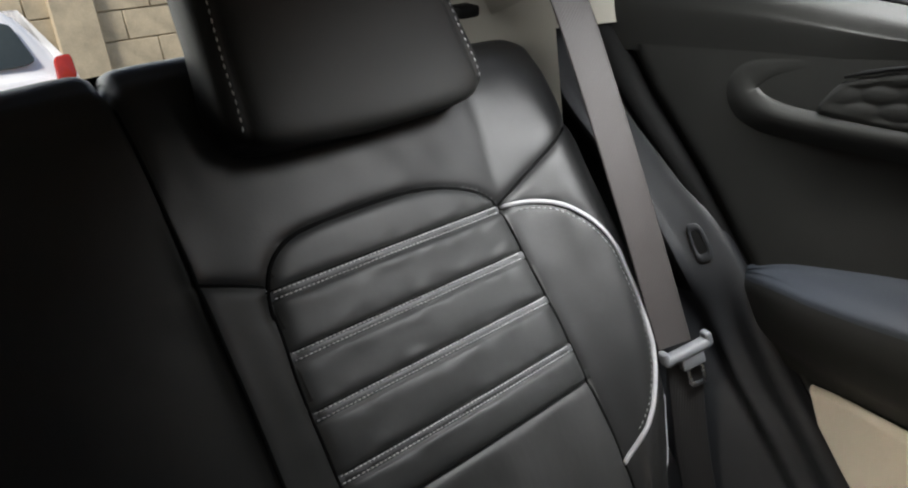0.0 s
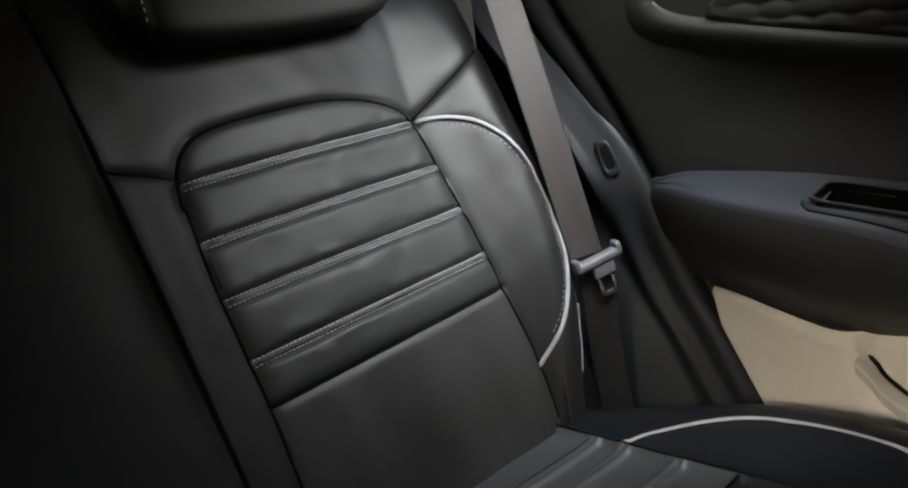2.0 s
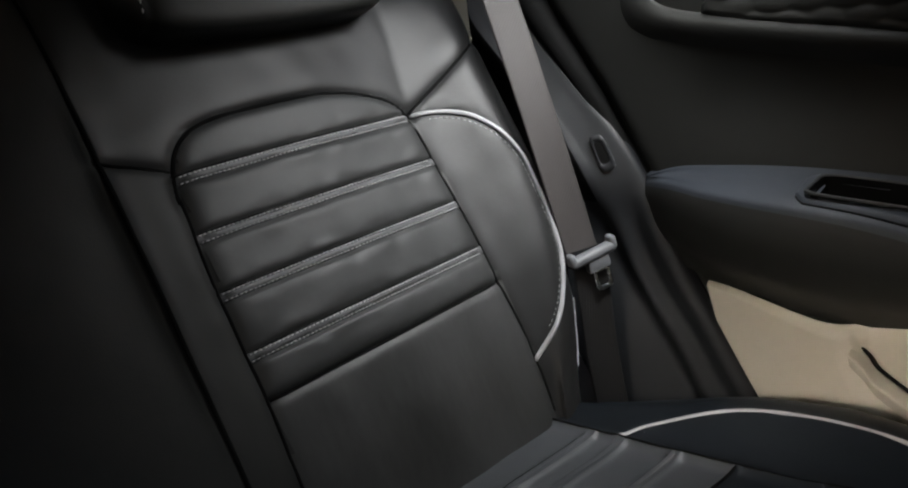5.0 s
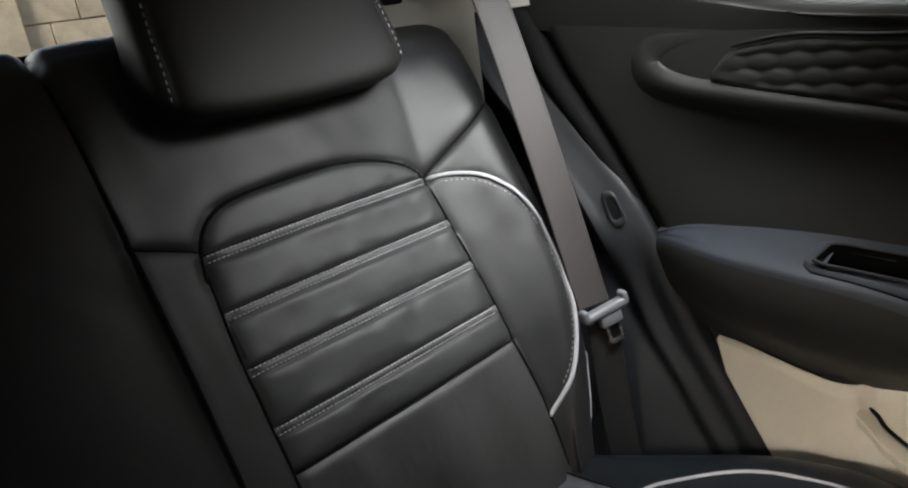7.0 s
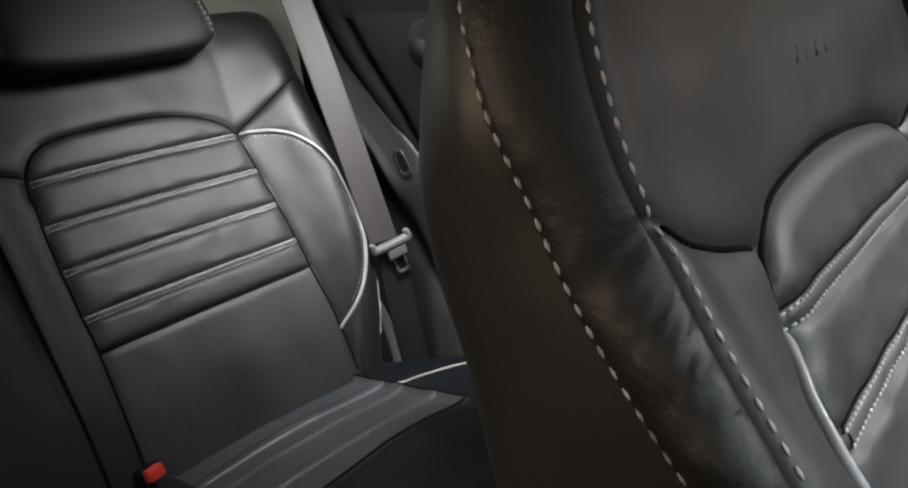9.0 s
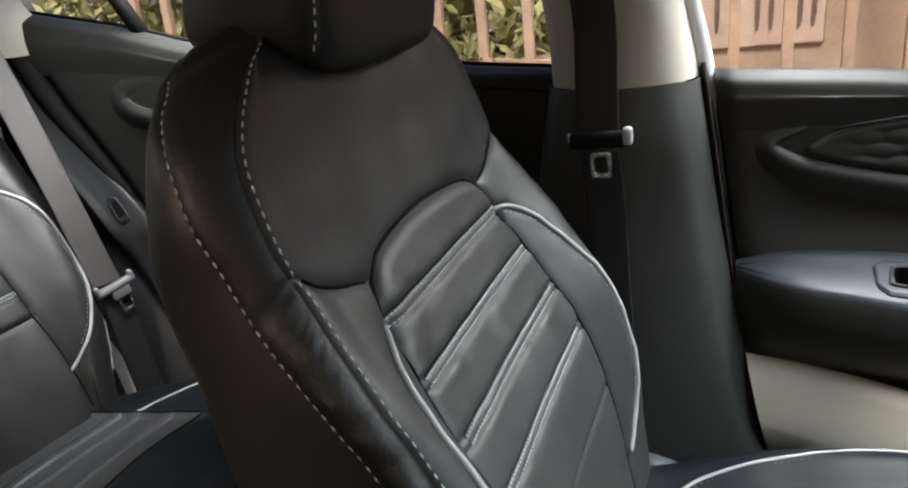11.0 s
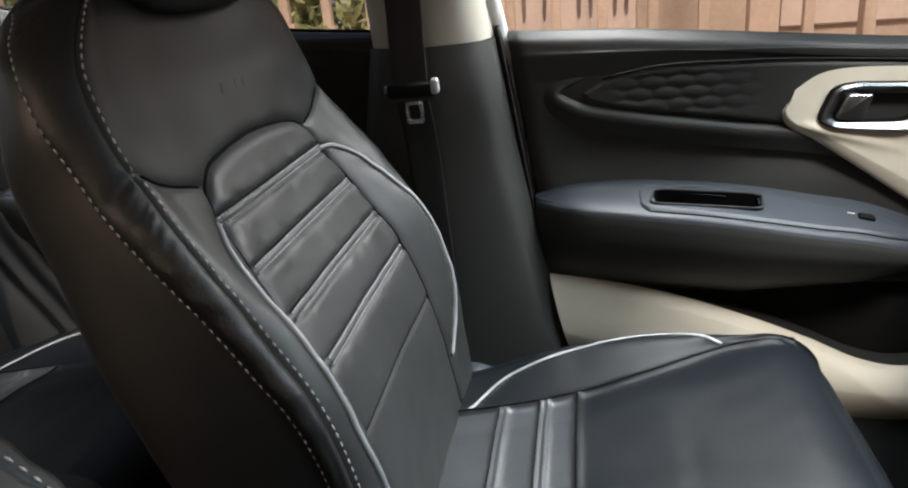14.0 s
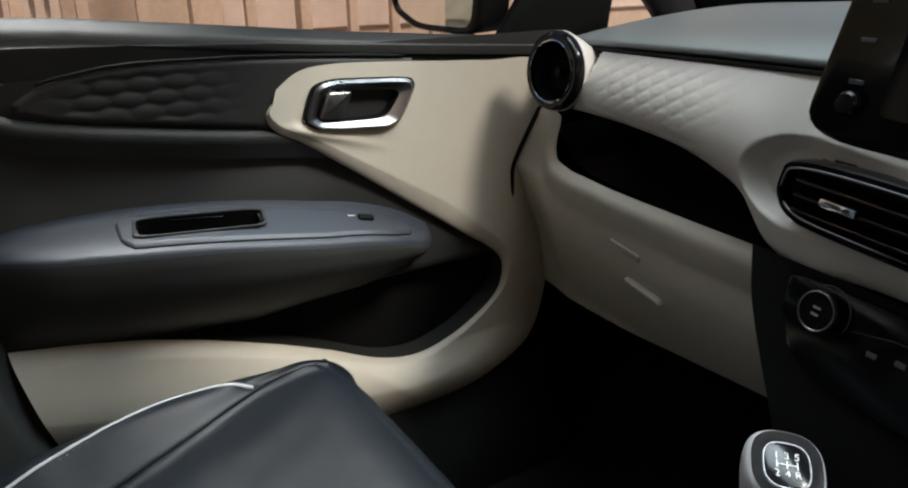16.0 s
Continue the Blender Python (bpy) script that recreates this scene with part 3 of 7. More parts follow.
def front_backrest(seat, origin):
    rows = np.r_[np.linspace(-0.26, 0.36, 250), np.linspace(0.363, 0.41, 22)]
    half = [18, 24, 26, 12, 18, 8, 6, 5]
    cv = cover(origin, F_UP, F_OUT, rows, mirror_columns(front_back_half), half[::-1] + half)
    cv["side"] = 1
    W, V, S, mk = cv["W"], cv["V"], cv["S"], cv["mark"]
    front = np.zeros(W.shape, bool)
    front[mk[4]:mk[12] + 1] = True
    d = np.zeros(W.shape)
    arch = smooth(ARCH, 6)
    edge = knots(V, [(-0.26, 0.147), (0.12, 0.147), (0.17, 0.139), (0.41, 0.139)])
    side = np.where(V < 0.165, np.abs(np.abs(W) - edge), 9)
    d += np.where(front, cusp(side, 0.0050, 0.005), 0)
    d += np.where(front, cusp(away(W, V, arch), 0.0070, 0.0045), 0)
    inside = (np.abs(W) < edge) & (V < knots(np.abs(W), [(0, 0.220), (0.09, 0.212), (0.124, 0.197), (0.139, 0.165), (0.3, 0.165)]))
    inside &= front
    tops = [0.216] + [s - 0.005 for s in F_STRIPES]
    lows = [s + 0.005 for s in F_STRIPES] + [F_LAST]
    for hi, lo in zip(tops, lows):
        q = np.clip((V - lo) / (hi - lo), 0, 1)
        d += np.where(inside & (V > lo) & (V < hi), 0.0028 * (1 - np.abs(2 * q - 1) ** 6) * np.clip((edge - np.abs(W)) / 0.02, 0, 1) ** 0.5 * np.clip(away(W, V, arch) / 0.014, 0, 1) ** 0.7, 0)
    for s in F_STRIPES:
        for k in (-0.005, 0.005):
            d += np.where(inside, cusp(np.abs(V - s - k), 0.0030, 0.0016), 0)
    d += np.where(inside, cusp(np.abs(V - F_LAST), 0.0040, 0.003), 0)
    for s in (-1, 1):
        seam = smooth([(s * 0.134, 0.198), (s * 0.150, 0.203), (s * 0.168, 0.208), (s * 0.190, 0.218), (s * 0.212, 0.232)], 5)
        d += np.where(front, cusp(away(W, V, seam), 0.0055, 0.005), 0)
        dee = smooth([(s * a, b) for a, b in F_DEE], 6)
        d += np.where(front, cusp(away(W, V, dee), 0.003, 0.004), 0)
        for col in (4, 5):
            k = mk[8 + s * col]
            d += cusp(np.abs(S - S[k]), 0.0022, 0.0030)
        # gathers in the side strip under the seam
        a, b = sorted((mk[8 + s * 4], mk[8 + s * 5]))
        strip = np.zeros(W.shape, bool)
        strip[a:b] = True
        t = (S - S[a]) / (S[b] - S[a] + 1e-9)
        t = np.clip(t if s < 0 else 1 - t, 0, 1)
        belly = np.clip((0.225 - V) / 0.05, 0, 1) ** 2 * (3 - 2 * np.clip((0.225 - V) / 0.05, 0, 1))
        fade = belly * np.clip((V + 0.12) / 0.16, 0, 1)
        d += np.where(strip, 0.0008 * fade * np.sin(V * 150 + 5 * t + 1.5 * np.sin(V * 47)) * np.sin(math.pi * t), 0)
        d += np.where(strip, (0.0012 + 0.0050 * belly) * np.sin(math.pi * t), 0)
        for v0, slope, deep_, wide_ in ((0.226, 0.012, 0.0024, 0.006), (0.209, 0.020, 0.0010, 0.003), (0.200, 0.024, 0.0014, 0.004), (0.191, 0.027, 0.0008, 0.003), (0.180, 0.030, 0.0014, 0.004), (0.166, 0.030, 0.0009, 0.004)):
            d -= np.where(strip, deep_ * np.exp(-((V - v0 - slope * (t - 0.5)) / wide_) ** 2) * np.clip((t - 0.12) / 0.5, 0, 1) * np.clip((1.02 - t) / 0.1, 0, 1), 0)
    d += lumps(cv["P"], 0.13, 0.0025) + lumps(cv["P"] + 3, 0.035, 0.0006)
    # puckers beside the sewn bands and the piping
    band = np.min([np.abs(V - q) for q in F_STRIPES], axis=0)
    d += np.where(inside, lumps(cv["P"] + 11, 0.020, 0.0018) * np.exp(-((band - 0.010) / 0.010) ** 2), 0)
    for s in (-1, 1):
        d += np.where(front, lumps(cv["P"] + 13, 0.017, 0.0016) * np.exp(-(away(W, V, smooth([(s * a, b) for a, b in F_DEE], 6)) / 0.013) ** 2), 0)
    push(cv, d)
    P = cv["P"]
    fw, fv = W[:-1, :-1], V[:-1, :-1]
    fi = inside[:-1, :-1]
    idx = np.arange(P.shape[0] - 1)[:, None] + 0 * fv
    top = (fv > knots(np.abs(fw), [(0, 0.220), (0.09, 0.212), (0.124, 0.197), (0.139, 0.199), (0.168, 0.208), (0.212, 0.232), (0.4, 0.24)]))
    frontal = (idx >= mk[4]) & (idx < mk[12])
    grid_ob("backrest_insert", P, LEATHER_INSERT, seat, "charcoal ribbed insert with pale double seams", fi & frontal)
    grid_ob("upper_panel", P, LEATHER_SCUFF, seat, "smooth black leatherette shoulder panel", frontal & ~fi & top)
    grid_ob("bolster", P, LEATHER_INSERT, seat, "", frontal & ~fi & ~top & (fw < 0))
    grid_ob("bolster", P, LEATHER_INSERT, seat, "", frontal & ~fi & ~top & (fw >= 0))
    grid_ob("side_gusset", P, GUSSET, seat, "gathered leatherette side strip between two stitched seams", (idx >= mk[3]) & (idx < mk[4]))
    grid_ob("side_gusset", P, GUSSET, seat, "", (idx >= mk[12]) & (idx < mk[13]))
    grid_ob("back_panel", P, LEATHER, seat, "", (idx < mk[3]) | (idx >= mk[13]))
    for s in (-1, 1):
        lo, hi = (4, 8) if s < 0 else (8, 12)
        line = even(smooth([(s * a, b) for a, b in F_DEE], 10), 0.004)
        pts, nor = on_cover(cv, line, lo, hi, 0.0022)
        tube("piping", pts, 0.0030, PIPING, seat, "silver grey raised piping")
        c = np.array([s * 0.15, 0.0])
        inner = line + 0.0075 * (c - line) / np.linalg.norm(c - line, axis=1, keepdims=True)
        v_, f_ = stitch_mesh([on_cover(cv, inner[3:-6], lo, hi, 0.0004)], 0.0042, 0.0030, 0.0007)
        tagged(mesh_ob("stitching", v_, f_, THREAD_DIM, seat), "", kind="stuff")
        if s < 0:
            side = [on_column(cv, 8 + s * 4, -0.24, 0.385, 0.0006, 2)]
            v_, f_ = stitch_mesh(side, 0.0050, 0.0034, 0.0009)
            tagged(mesh_ob("stitching", v_, f_, THREAD, seat), "bold pale stitching along the bolster", kind="stuff")
        side = [on_column(cv, 8 + s * 5, -0.24, 0.39, 0.0006, -s * 1)]
        v_, f_ = stitch_mesh(side, 0.0050, 0.0034, 0.0009)
        tagged(mesh_ob("stitching", v_, f_, THREAD, seat), "", kind="stuff")
    ribs = []
    for q in F_STRIPES:
        for k in (-0.0033, 0.0033):
            e = 0.136 if q > 0.15 else 0.142
            ribs.append(on_cover(cv, [(w, q + k) for w in np.linspace(-e, e, 60)], 5, 11, 0.0018))
    for q in F_STRIPES:
        rib_band(seat, cv, q, -0.139, 0.139, 5, 11)
    v_, f_ = stitch_mesh(ribs, 0.0040, 0.0014, 0.0009)
    tagged(mesh_ob("rib_stitching", v_, f_, THREAD, seat), kind="stuff")
    sew_line(seat, cv, smooth(ARCH, 8), 5, 11, 0.0022)
    for s in (-1, 1):
        lo, hi = (4, 8) if s < 0 else (8, 12)
        sew_line(seat, cv, [(s * float(knots(np.array(v), [(-0.26, 0.147), (0.12, 0.147), (0.17, 0.139)])), v) for v in np.linspace(0.162, -0.25, 60)], lo, hi)
        sew_line(seat, cv, smooth([(s * 0.134, 0.198), (s * 0.150, 0.203), (s * 0.168, 0.208), (s * 0.190, 0.218), (s * 0.206, 0.229)], 5), lo, hi)
    for q in F_STRIPES:
        sew_line(seat, cv, [(w, q + 0.0056) for w in np.linspace(-0.14, 0.14, 50)], 5, 11, 0.0009)
    sew_line(seat, cv, [(w, F_LAST) for w in np.linspace(-0.145, 0.145, 50)], 5, 11, 0.0010)
    # the maker's mark on the upper panel, as plain bars
    for k, w in enumerate((-0.020, -0.004, 0.012, 0.028)):
        pts, nor = on_cover(cv, [(w, 0.264), (w + 0.004, 0.272)], 5, 11, 0.0002)
        tube("emblem_bar", pts - 0.0016 * nor, 0.0044 if k != 1 else 0.0034, LEATHER, seat, "", 6)
    headrest(seat, origin, (0.165, 0, 0.986), (0.986, 0, -0.165), (0.0, 0.402, -0.236), 0.132, 0.112, 0.062, 0.0, 0.112, "black padded headrest with pale stitched seams", 0.34, 0.20)
    for s in (-1, 1):
        o = np.array(origin)
        a, b = o + s * np.array([0, 0.055, 0]) + 0.33 * np.array(F_UP), o + s * np.array([0, 0.055, 0]) + 0.42 * np.array(F_UP)
        tube("headrest_post", np.array([a, (a + b) / 2, b]), 0.006, CHROME, seat, "", 10, False)
    return cv


# --- front cushion: slopes up 11 degrees towards the front ---
CA = radians(11)
C_UP, C_OUT = (math.cos(CA), 0, math.sin(CA)), (-math.sin(CA), 0, math.cos(CA))


def turn_over(edge, radius):
    """Rows past the edge bend down round a radius."""
    def lift(v):
        over = np.maximum(v - edge, 0)
        ang = np.minimum(over / radius, math.pi / 2 + 0.15)
        rest = np.maximum(over - radius * (math.pi / 2 + 0.15), 0)
        dv = radius * np.sin(ang) - over - 0.15 * rest
        dn = -radius * (1 - np.cos(ang)) - rest
        return dv, dn
    return lift


def front_cushion_half(v):
    z = 0 * v
    ins = knots(v, [(-0.15, 0.126), (0.15, 0.130), (0.266, 0.156), (0.35, 0.184), (0.42, 0.186), (0.62, 0.17)])
    crest = knots(v, [(-0.15, 0.19), (0.0, 0.200), (0.28, 0.208), (0.36, 0.206), (0.42, 0.200), (0.62, 0.19)])
    edge = knots(v, [(-0.15, 0.225), (0.05, 0.243), (0.28, 0.250), (0.34, 0.246), (0.40, 0.232), (0.45, 0.214), (0.50, 0.198), (0.62, 0.18)])
    nb = knots(v, [(-0.15, 0.012), (0.03, 0.016), (0.1, 0.022), (0.25, 0.021), (0.32, 0.011), (0.36, 0.006), (0.42, 0.006), (0.62, 0.0)])
    dome = 0.006 * np.clip((v - 0.16) / 0.1, 0, 1) + 0.006 * np.clip((v - 0.28) / 0.1, 0, 1)
    return [(z, dome + 0.002), (0.55 * ins, dome + 0.001), (ins, z), (crest, nb), (edge, nb - 0.026), (edge + 0.004, nb - 0.075), (edge - 0.014, nb - 0.15)]


C_DEE = [(0.124, 0.0), (0.170, 0.041), (0.192, 0.093), (0.210, 0.175), (0.217, 0.240), (0.215, 0.290), (0.206, 0.320), (0.193, 0.345)]
C_RIBS = (-0.036, 0.050, 0.106)


def front_cushion(seat, origin):
    rows = np.r_[np.linspace(-0.15, 0.44, 236), np.linspace(0.443, 0.60, 50)]
    half = [14, 22, 26, 14, 8, 6]
    cv = cover(origin, C_UP, C_OUT, rows, mirror_columns(front_cushion_half), half[::-1] + half, turn_over(0.392, 0.070))
    cv["side"] = 1
    W, V, S, mk = cv["W"], cv["V"], cv["S"], cv["mark"]
    ins = knots(V, [(-0.15, 0.126), (0.15, 0.130), (0.266, 0.156), (0.35, 0.184), (0.40, 0.186), (0.62, 0.186)])
    top = np.zeros(W.shape, bool)
    top[mk[2]:mk[10] + 1] = True
    d = np.where(top & (V < 0.42), cusp(np.abs(np.abs(W) - ins), 0.0050, 0.004), 0)
    rib = top & (np.abs(W) < ins)
    d += np.where(rib, cusp(np.abs(V - 0.150), 0.0055, 0.004), 0)
    for q in C_RIBS:
        for k in (-0.005, 0.005):
            d += np.where(rib, cusp(np.abs(V - q - k), 0.0030, 0.0018), 0)
    for lo, hi in ((-0.031, 0.045), (0.055, 0.101), (0.111, 0.150)):
        t = np.clip((V - lo) / (hi - lo), 0, 1)
        d += np.where(rib & (V > lo) & (V < hi), 0.0030 * (1 - np.abs(2 * t - 1) ** 5), 0)
    d += np.where(top, cusp(np.abs(V - 0.448 + 0.25 * np.maximum(np.abs(W) - 0.15, 0)), 0.0035, 0.003), 0)
    for s in (-1, 1):
        d += np.where(top, cusp(away(W, V, smooth([(s * a, b) for a, b in C_DEE], 5)), 0.0025, 0.004), 0)
        tip = [(s * 0.190, 0.345), (s * 0.186, 0.38), (s * 0.182, 0.425)]
        d += np.where(top, cusp(away(W, V, tip), 0.003, 0.003), 0)
    d += lumps(cv["P"], 0.13, 0.004) + lumps(cv["P"] + 5, 0.04, 0.0008)
    push(cv, d)
    P = cv["P"]
    fw, fv = W[:-1, :-1], V[:-1, :-1]
    fin = np.abs(fw) < ins[:-1, :-1]
    ftop = top[:-1, :-1]
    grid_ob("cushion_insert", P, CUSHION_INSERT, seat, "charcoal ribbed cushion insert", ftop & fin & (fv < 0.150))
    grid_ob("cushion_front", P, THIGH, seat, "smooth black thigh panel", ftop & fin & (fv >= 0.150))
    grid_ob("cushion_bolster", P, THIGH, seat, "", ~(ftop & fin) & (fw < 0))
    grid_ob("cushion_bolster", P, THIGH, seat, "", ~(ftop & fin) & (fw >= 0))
    for s in (-1, 1):
        lo, hi = (2, 6) if s < 0 else (6, 10)
        line = even(smooth([(s * a, b) for a, b in C_DEE], 10), 0.004)
        pts, nor = on_cover(cv, line, lo, hi, 0.0020)
        tube("piping", pts, 0.0030, PIPING, seat, "silver grey raised piping")
        c = np.array([s * 0.12, 0.20])
        inner = line + 0.007 * (c - line) / np.linalg.norm(c - line, axis=1, keepdims=True)
        v_, f_ = stitch_mesh([on_cover(cv, inner[4:-6], lo, hi, 0.0004)], 0.0042, 0.0030, 0.0007)
        tagged(mesh_ob("stitching", v_, f_, THREAD_DIM, seat), "", kind="stuff")
    ribs = []
    for q in C_RIBS:
        for k in (-0.0033, 0.0033):
            ribs.append(on_cover(cv, [(w, q + k) for w in np.linspace(-0.122, 0.122, 60)], 3, 9, 0.0028))
        rib_band(seat, cv, q, -0.123, 0.123, 3, 9)
    v_, f_ = stitch_mesh(ribs, 0.0044, 0.0020, 0.0012)
    tagged(mesh_ob("rib_stitching", v_, f_, THREAD, seat), kind="stuff")
    for s in (-1, 1):
        lo, hi = (2, 6) if s < 0 else (6, 10)
        sew_line(seat, cv, [(s * float(knots(np.array(v), [(-0.15, 0.126), (0.15, 0.130), (0.266, 0.156), (0.35, 0.184), (0.42, 0.186)])), v) for v in np.linspace(-0.12, 0.42, 70)], lo, hi, 0.0013)
    sew_line(seat, cv, [(w, 0.150) for w in np.linspace(-0.128, 0.128, 50)], 3, 9)
    for q in C_RIBS:
        sew_line(seat, cv, [(w, q - 0.0056) for w in np.linspace(-0.124, 0.124, 50)], 3, 9, 0.0009)
    edge = [on_cover(cv, [(w, 0.4515 - 0.25 * max(abs(w) - 0.15, 0)) for w in np.linspace(-0.18, 0.18, 60)], 3, 9, 0.0008)]
    tube("front_welt", edge[0][0], 0.0014, LEATHER, seat)
    return cv


F_Y = 0.336
seat = thing("passenger_seat", "black leatherette front seat with ribbed insert and silver piping", "car seat", "front seats", at=(0.30, F_Y, 0.30))
SEAT_AT = (0.086, F_Y, 0.811)
o = seat.location


def local(p):
    return tuple(np.array(p) - np.array(o))


cover_ = front_backrest(seat, local(SEAT_AT))
front_cushion(seat, local((0.159, F_Y, 0.577)))
part("seat_base", box_bm((0.42, 0.40, 0.10), 0.02, 3, pose(0.0, 0, 0.13)), BLACK, seat, "black seat base and frame")
for dy in (-0.19, 0.19):
    part("seat_rail", box_bm((0.50, 0.035, 0.05), 0.006, 2, pose(0.0, dy, 0.045)), BLACK, seat)
part("side_cover", plate_bm(rounded([(-0.20, 0.0), (0.22, 0.0), (0.24, 0.07), (0.0, 0.11), (-0.20, 0.16)], 5, 0.25), 0.02, 0.006, 3, frame_matrix((0.0, -0.235, 0.10), (1, 0, 0), (0, 0, 1))), BLACK, seat)
part("hinge_cover", plate_bm(rounded([(-0.05, -0.05), (0.05, -0.05), (0.06, 0.06), (-0.06, 0.10)], 5, 0.3), 0.022, 0.007, 3, frame_matrix((-0.115, 0.245, 0.195), (1, 0, 0), (0, 0, 1))), GREY_TRIM, seat, "grey plastic recliner cover")
driver = copy_thing(seat, pose(0.318, -0.356, 0.30))
driver.name = "driver_seat"
tagged(driver, "black leatherette driver's seat with pale bolster stitching")
v_, f_ = stitch_mesh([on_column(cover_, 12, -0.24, 0.385, 0.0006, 2)], 0.0050, 0.0034, 0.0010)
tagged(mesh_ob("stitching", v_, f_, THREAD, driver), "bold pale stitching along the bolster", kind="stuff")

# --- rear bench: backrest reclined 27.9 degrees ---
RA = radians(27.9)
R_UP, R_OUT = (-math.sin(RA), 0, math.cos(RA)), (math.cos(RA), 0, math.sin(RA))


def rear_back_half(v):
    z = 0 * v
    nc = knots(v, [(-0.24, -0.035), (-0.165, -0.016), (-0.10, -0.004), (0, 0), (0.2, 0.0), (0.30, 0.004), (0.38, 0.004), (0.415, -0.006), (0.435, -0.030), (0.445, -0.06)])
    b = knots(v, [(-0.24, 0.010), (-0.1, 0.016), (0.0, 0.028), (0.15, 0.032), (0.29, 0.028), (0.38, 0.010), (0.42, 0.0), (0.445, 0.0)])
    e = knots(v, [(-0.24, 0.545), (-0.165, 0.555), (-0.1, 0.580), (0.0, 0.612), (0.1, 0.628), (0.29, 0.632), (0.38, 0.640), (0.42, 0.640), (0.445, 0.625)])
    back = knots(v, [(-0.24, -0.13), (0.40, -0.10), (0.445, -0.065)])
    return [(z, nc + 0.004), (z + 0.133, nc), (z + 0.190, nc), (z + 0.340, nc + 0.004), (z + 0.494, nc), (e - 0.045, nc + b), (e, nc + b * 0.6 - 0.010), (e + 0.012, nc - 0.055), (e - 0.03, back), (z, back)]


R_ARCH = [(0.189, 0.200), (0.194, 0.224), (0.206, 0.250), (0.238, 0.268), (0.309, 0.273), (0.374, 0.272), (0.426, 0.263), (0.469, 0.245), (0.489, 0.223)]
R_DEE = [(0.493, 0.222), (0.530, 0.213), (0.562, 0.190), (0.592, 0.140), (0.598, 0.075), (0.588, 0.0), (0.560, -0.050), (0.527, -0.084), (0.499, -0.104)]
R_STRIPES = (0.221, 0.162, 0.104, 0.043)


def rear_backrest(seat, origin):
    rows = np.r_[np.linspace(-0.24, 0.40, 256), np.linspace(0.4025, 0.445, 24)]
    half = [14, 18, 26, 26, 24, 14, 8, 6, 6]
    cv = cover(origin, R_UP, R_OUT, rows, mirror_columns(rear_back_half), half[::-1] + half)
    rise = 0.046 * np.clip((cv["V"] - 0.28) / 0.16, 0, 1) * np.clip((0.50 - np.abs(cv["W"])) / 0.26, 0, 1) * np.clip(0.8 + np.abs(cv["W"]) / 0.6, 0, 1)
    cv["P"] = cv["P"] + rise[..., None] * np.array(R_UP)
    cv["side"] = 1
    W, V, mk = np.abs(cv["W"]), cv["V"], cv["mark"]
    front = np.zeros(W.shape, bool)
    front[mk[3]:mk[15] + 1] = True
    left = knots(V, [(-0.24, 0.176), (-0.09, 0.178), (0.0, 0.183), (0.098, 0.184), (0.16, 0.187), (0.22, 0.194), (0.5, 0.194)])
    right = knots(V, [(-0.24, 0.503), (-0.107, 0.502), (0.0, 0.499), (0.11, 0.496), (0.223, 0.489), (0.5, 0.489)])
    arch = smooth(R_ARCH, 6)
    roof = knots(W, [(0.0, 0.2), (0.188, 0.2), (0.194, 0.224), (0.206, 0.250), (0.238, 0.268), (0.309, 0.273), (0.374, 0.272), (0.426, 0.263), (0.469, 0.245), (0.492, 0.222), (0.7, 0.2)])
    inside = front & (W > left) & (W < right) & (V < roof)
    d = np.zeros(W.shape)
    deep = knots(V, [(-0.24, 0.008), (0.36, 0.008), (0.42, 0.022), (0.445, 0.03)])
    d += np.where(front, -deep * np.exp(-np.abs(W - 0.1335) / 0.0055), 0)
    d += np.where(front & (V < 0.222), cusp(np.abs(W - left), 0.0055, 0.005) + cusp(np.abs(W - right), 0.0055, 0.005), 0)
    d += np.where(front, cusp(away(W, V, arch), 0.0060, 0.0045), 0)
    d += np.where(front, cusp(away(W, V, [(0.133, 0.254), (0.160, 0.245), (0.194, 0.231)]), 0.005, 0.005), 0)
    d += np.where(front, cusp(away(W, V, [(0.491, 0.226), (0.555, 0.257), (0.624, 0.290), (0.66, 0.31)]), 0.0055, 0.005), 0)
    d += np.where(front, cusp(away(W, V, [(0.491, 0.226), (0.497, 0.27), (0.505, 0.32), (0.508, 0.36)]), 0.0022, 0.007), 0)
    d += np.where(front, cusp(away(W, V, smooth(R_DEE, 5)), 0.0025, 0.004), 0)
    tops = [0.272] + [s - 0.0045 for s in R_STRIPES]
    lows = [s + 0.0045 for s in R_STRIPES] + [0.0]
    for hi, lo in zip(tops, lows):
        t = np.clip((V - lo) / (hi - lo), 0, 1)
        ease = np.clip(np.minimum(W - left, right - W) / 0.02, 0, 1) ** 0.5
        d += np.where(inside & (V > lo) & (V < hi), 0.0028 * (1 - np.abs(2 * t - 1) ** 6) * ease, 0)
    for q in R_STRIPES:
        for k in (-0.0045, 0.0045):
            d += np.where(inside, cusp(np.abs(V - q - k), 0.0030, 0.0016), 0)
    d += np.where(inside, cusp(np.abs(V), 0.0055, 0.004), 0)
    d += lumps(cv["P"], 0.14, 0.0022) + lumps(cv["P"] + 7, 0.035, 0.0009)
    # puckers beside the sewn bands and the piping
    band = np.min([np.abs(V - q) for q in R_STRIPES], axis=0)
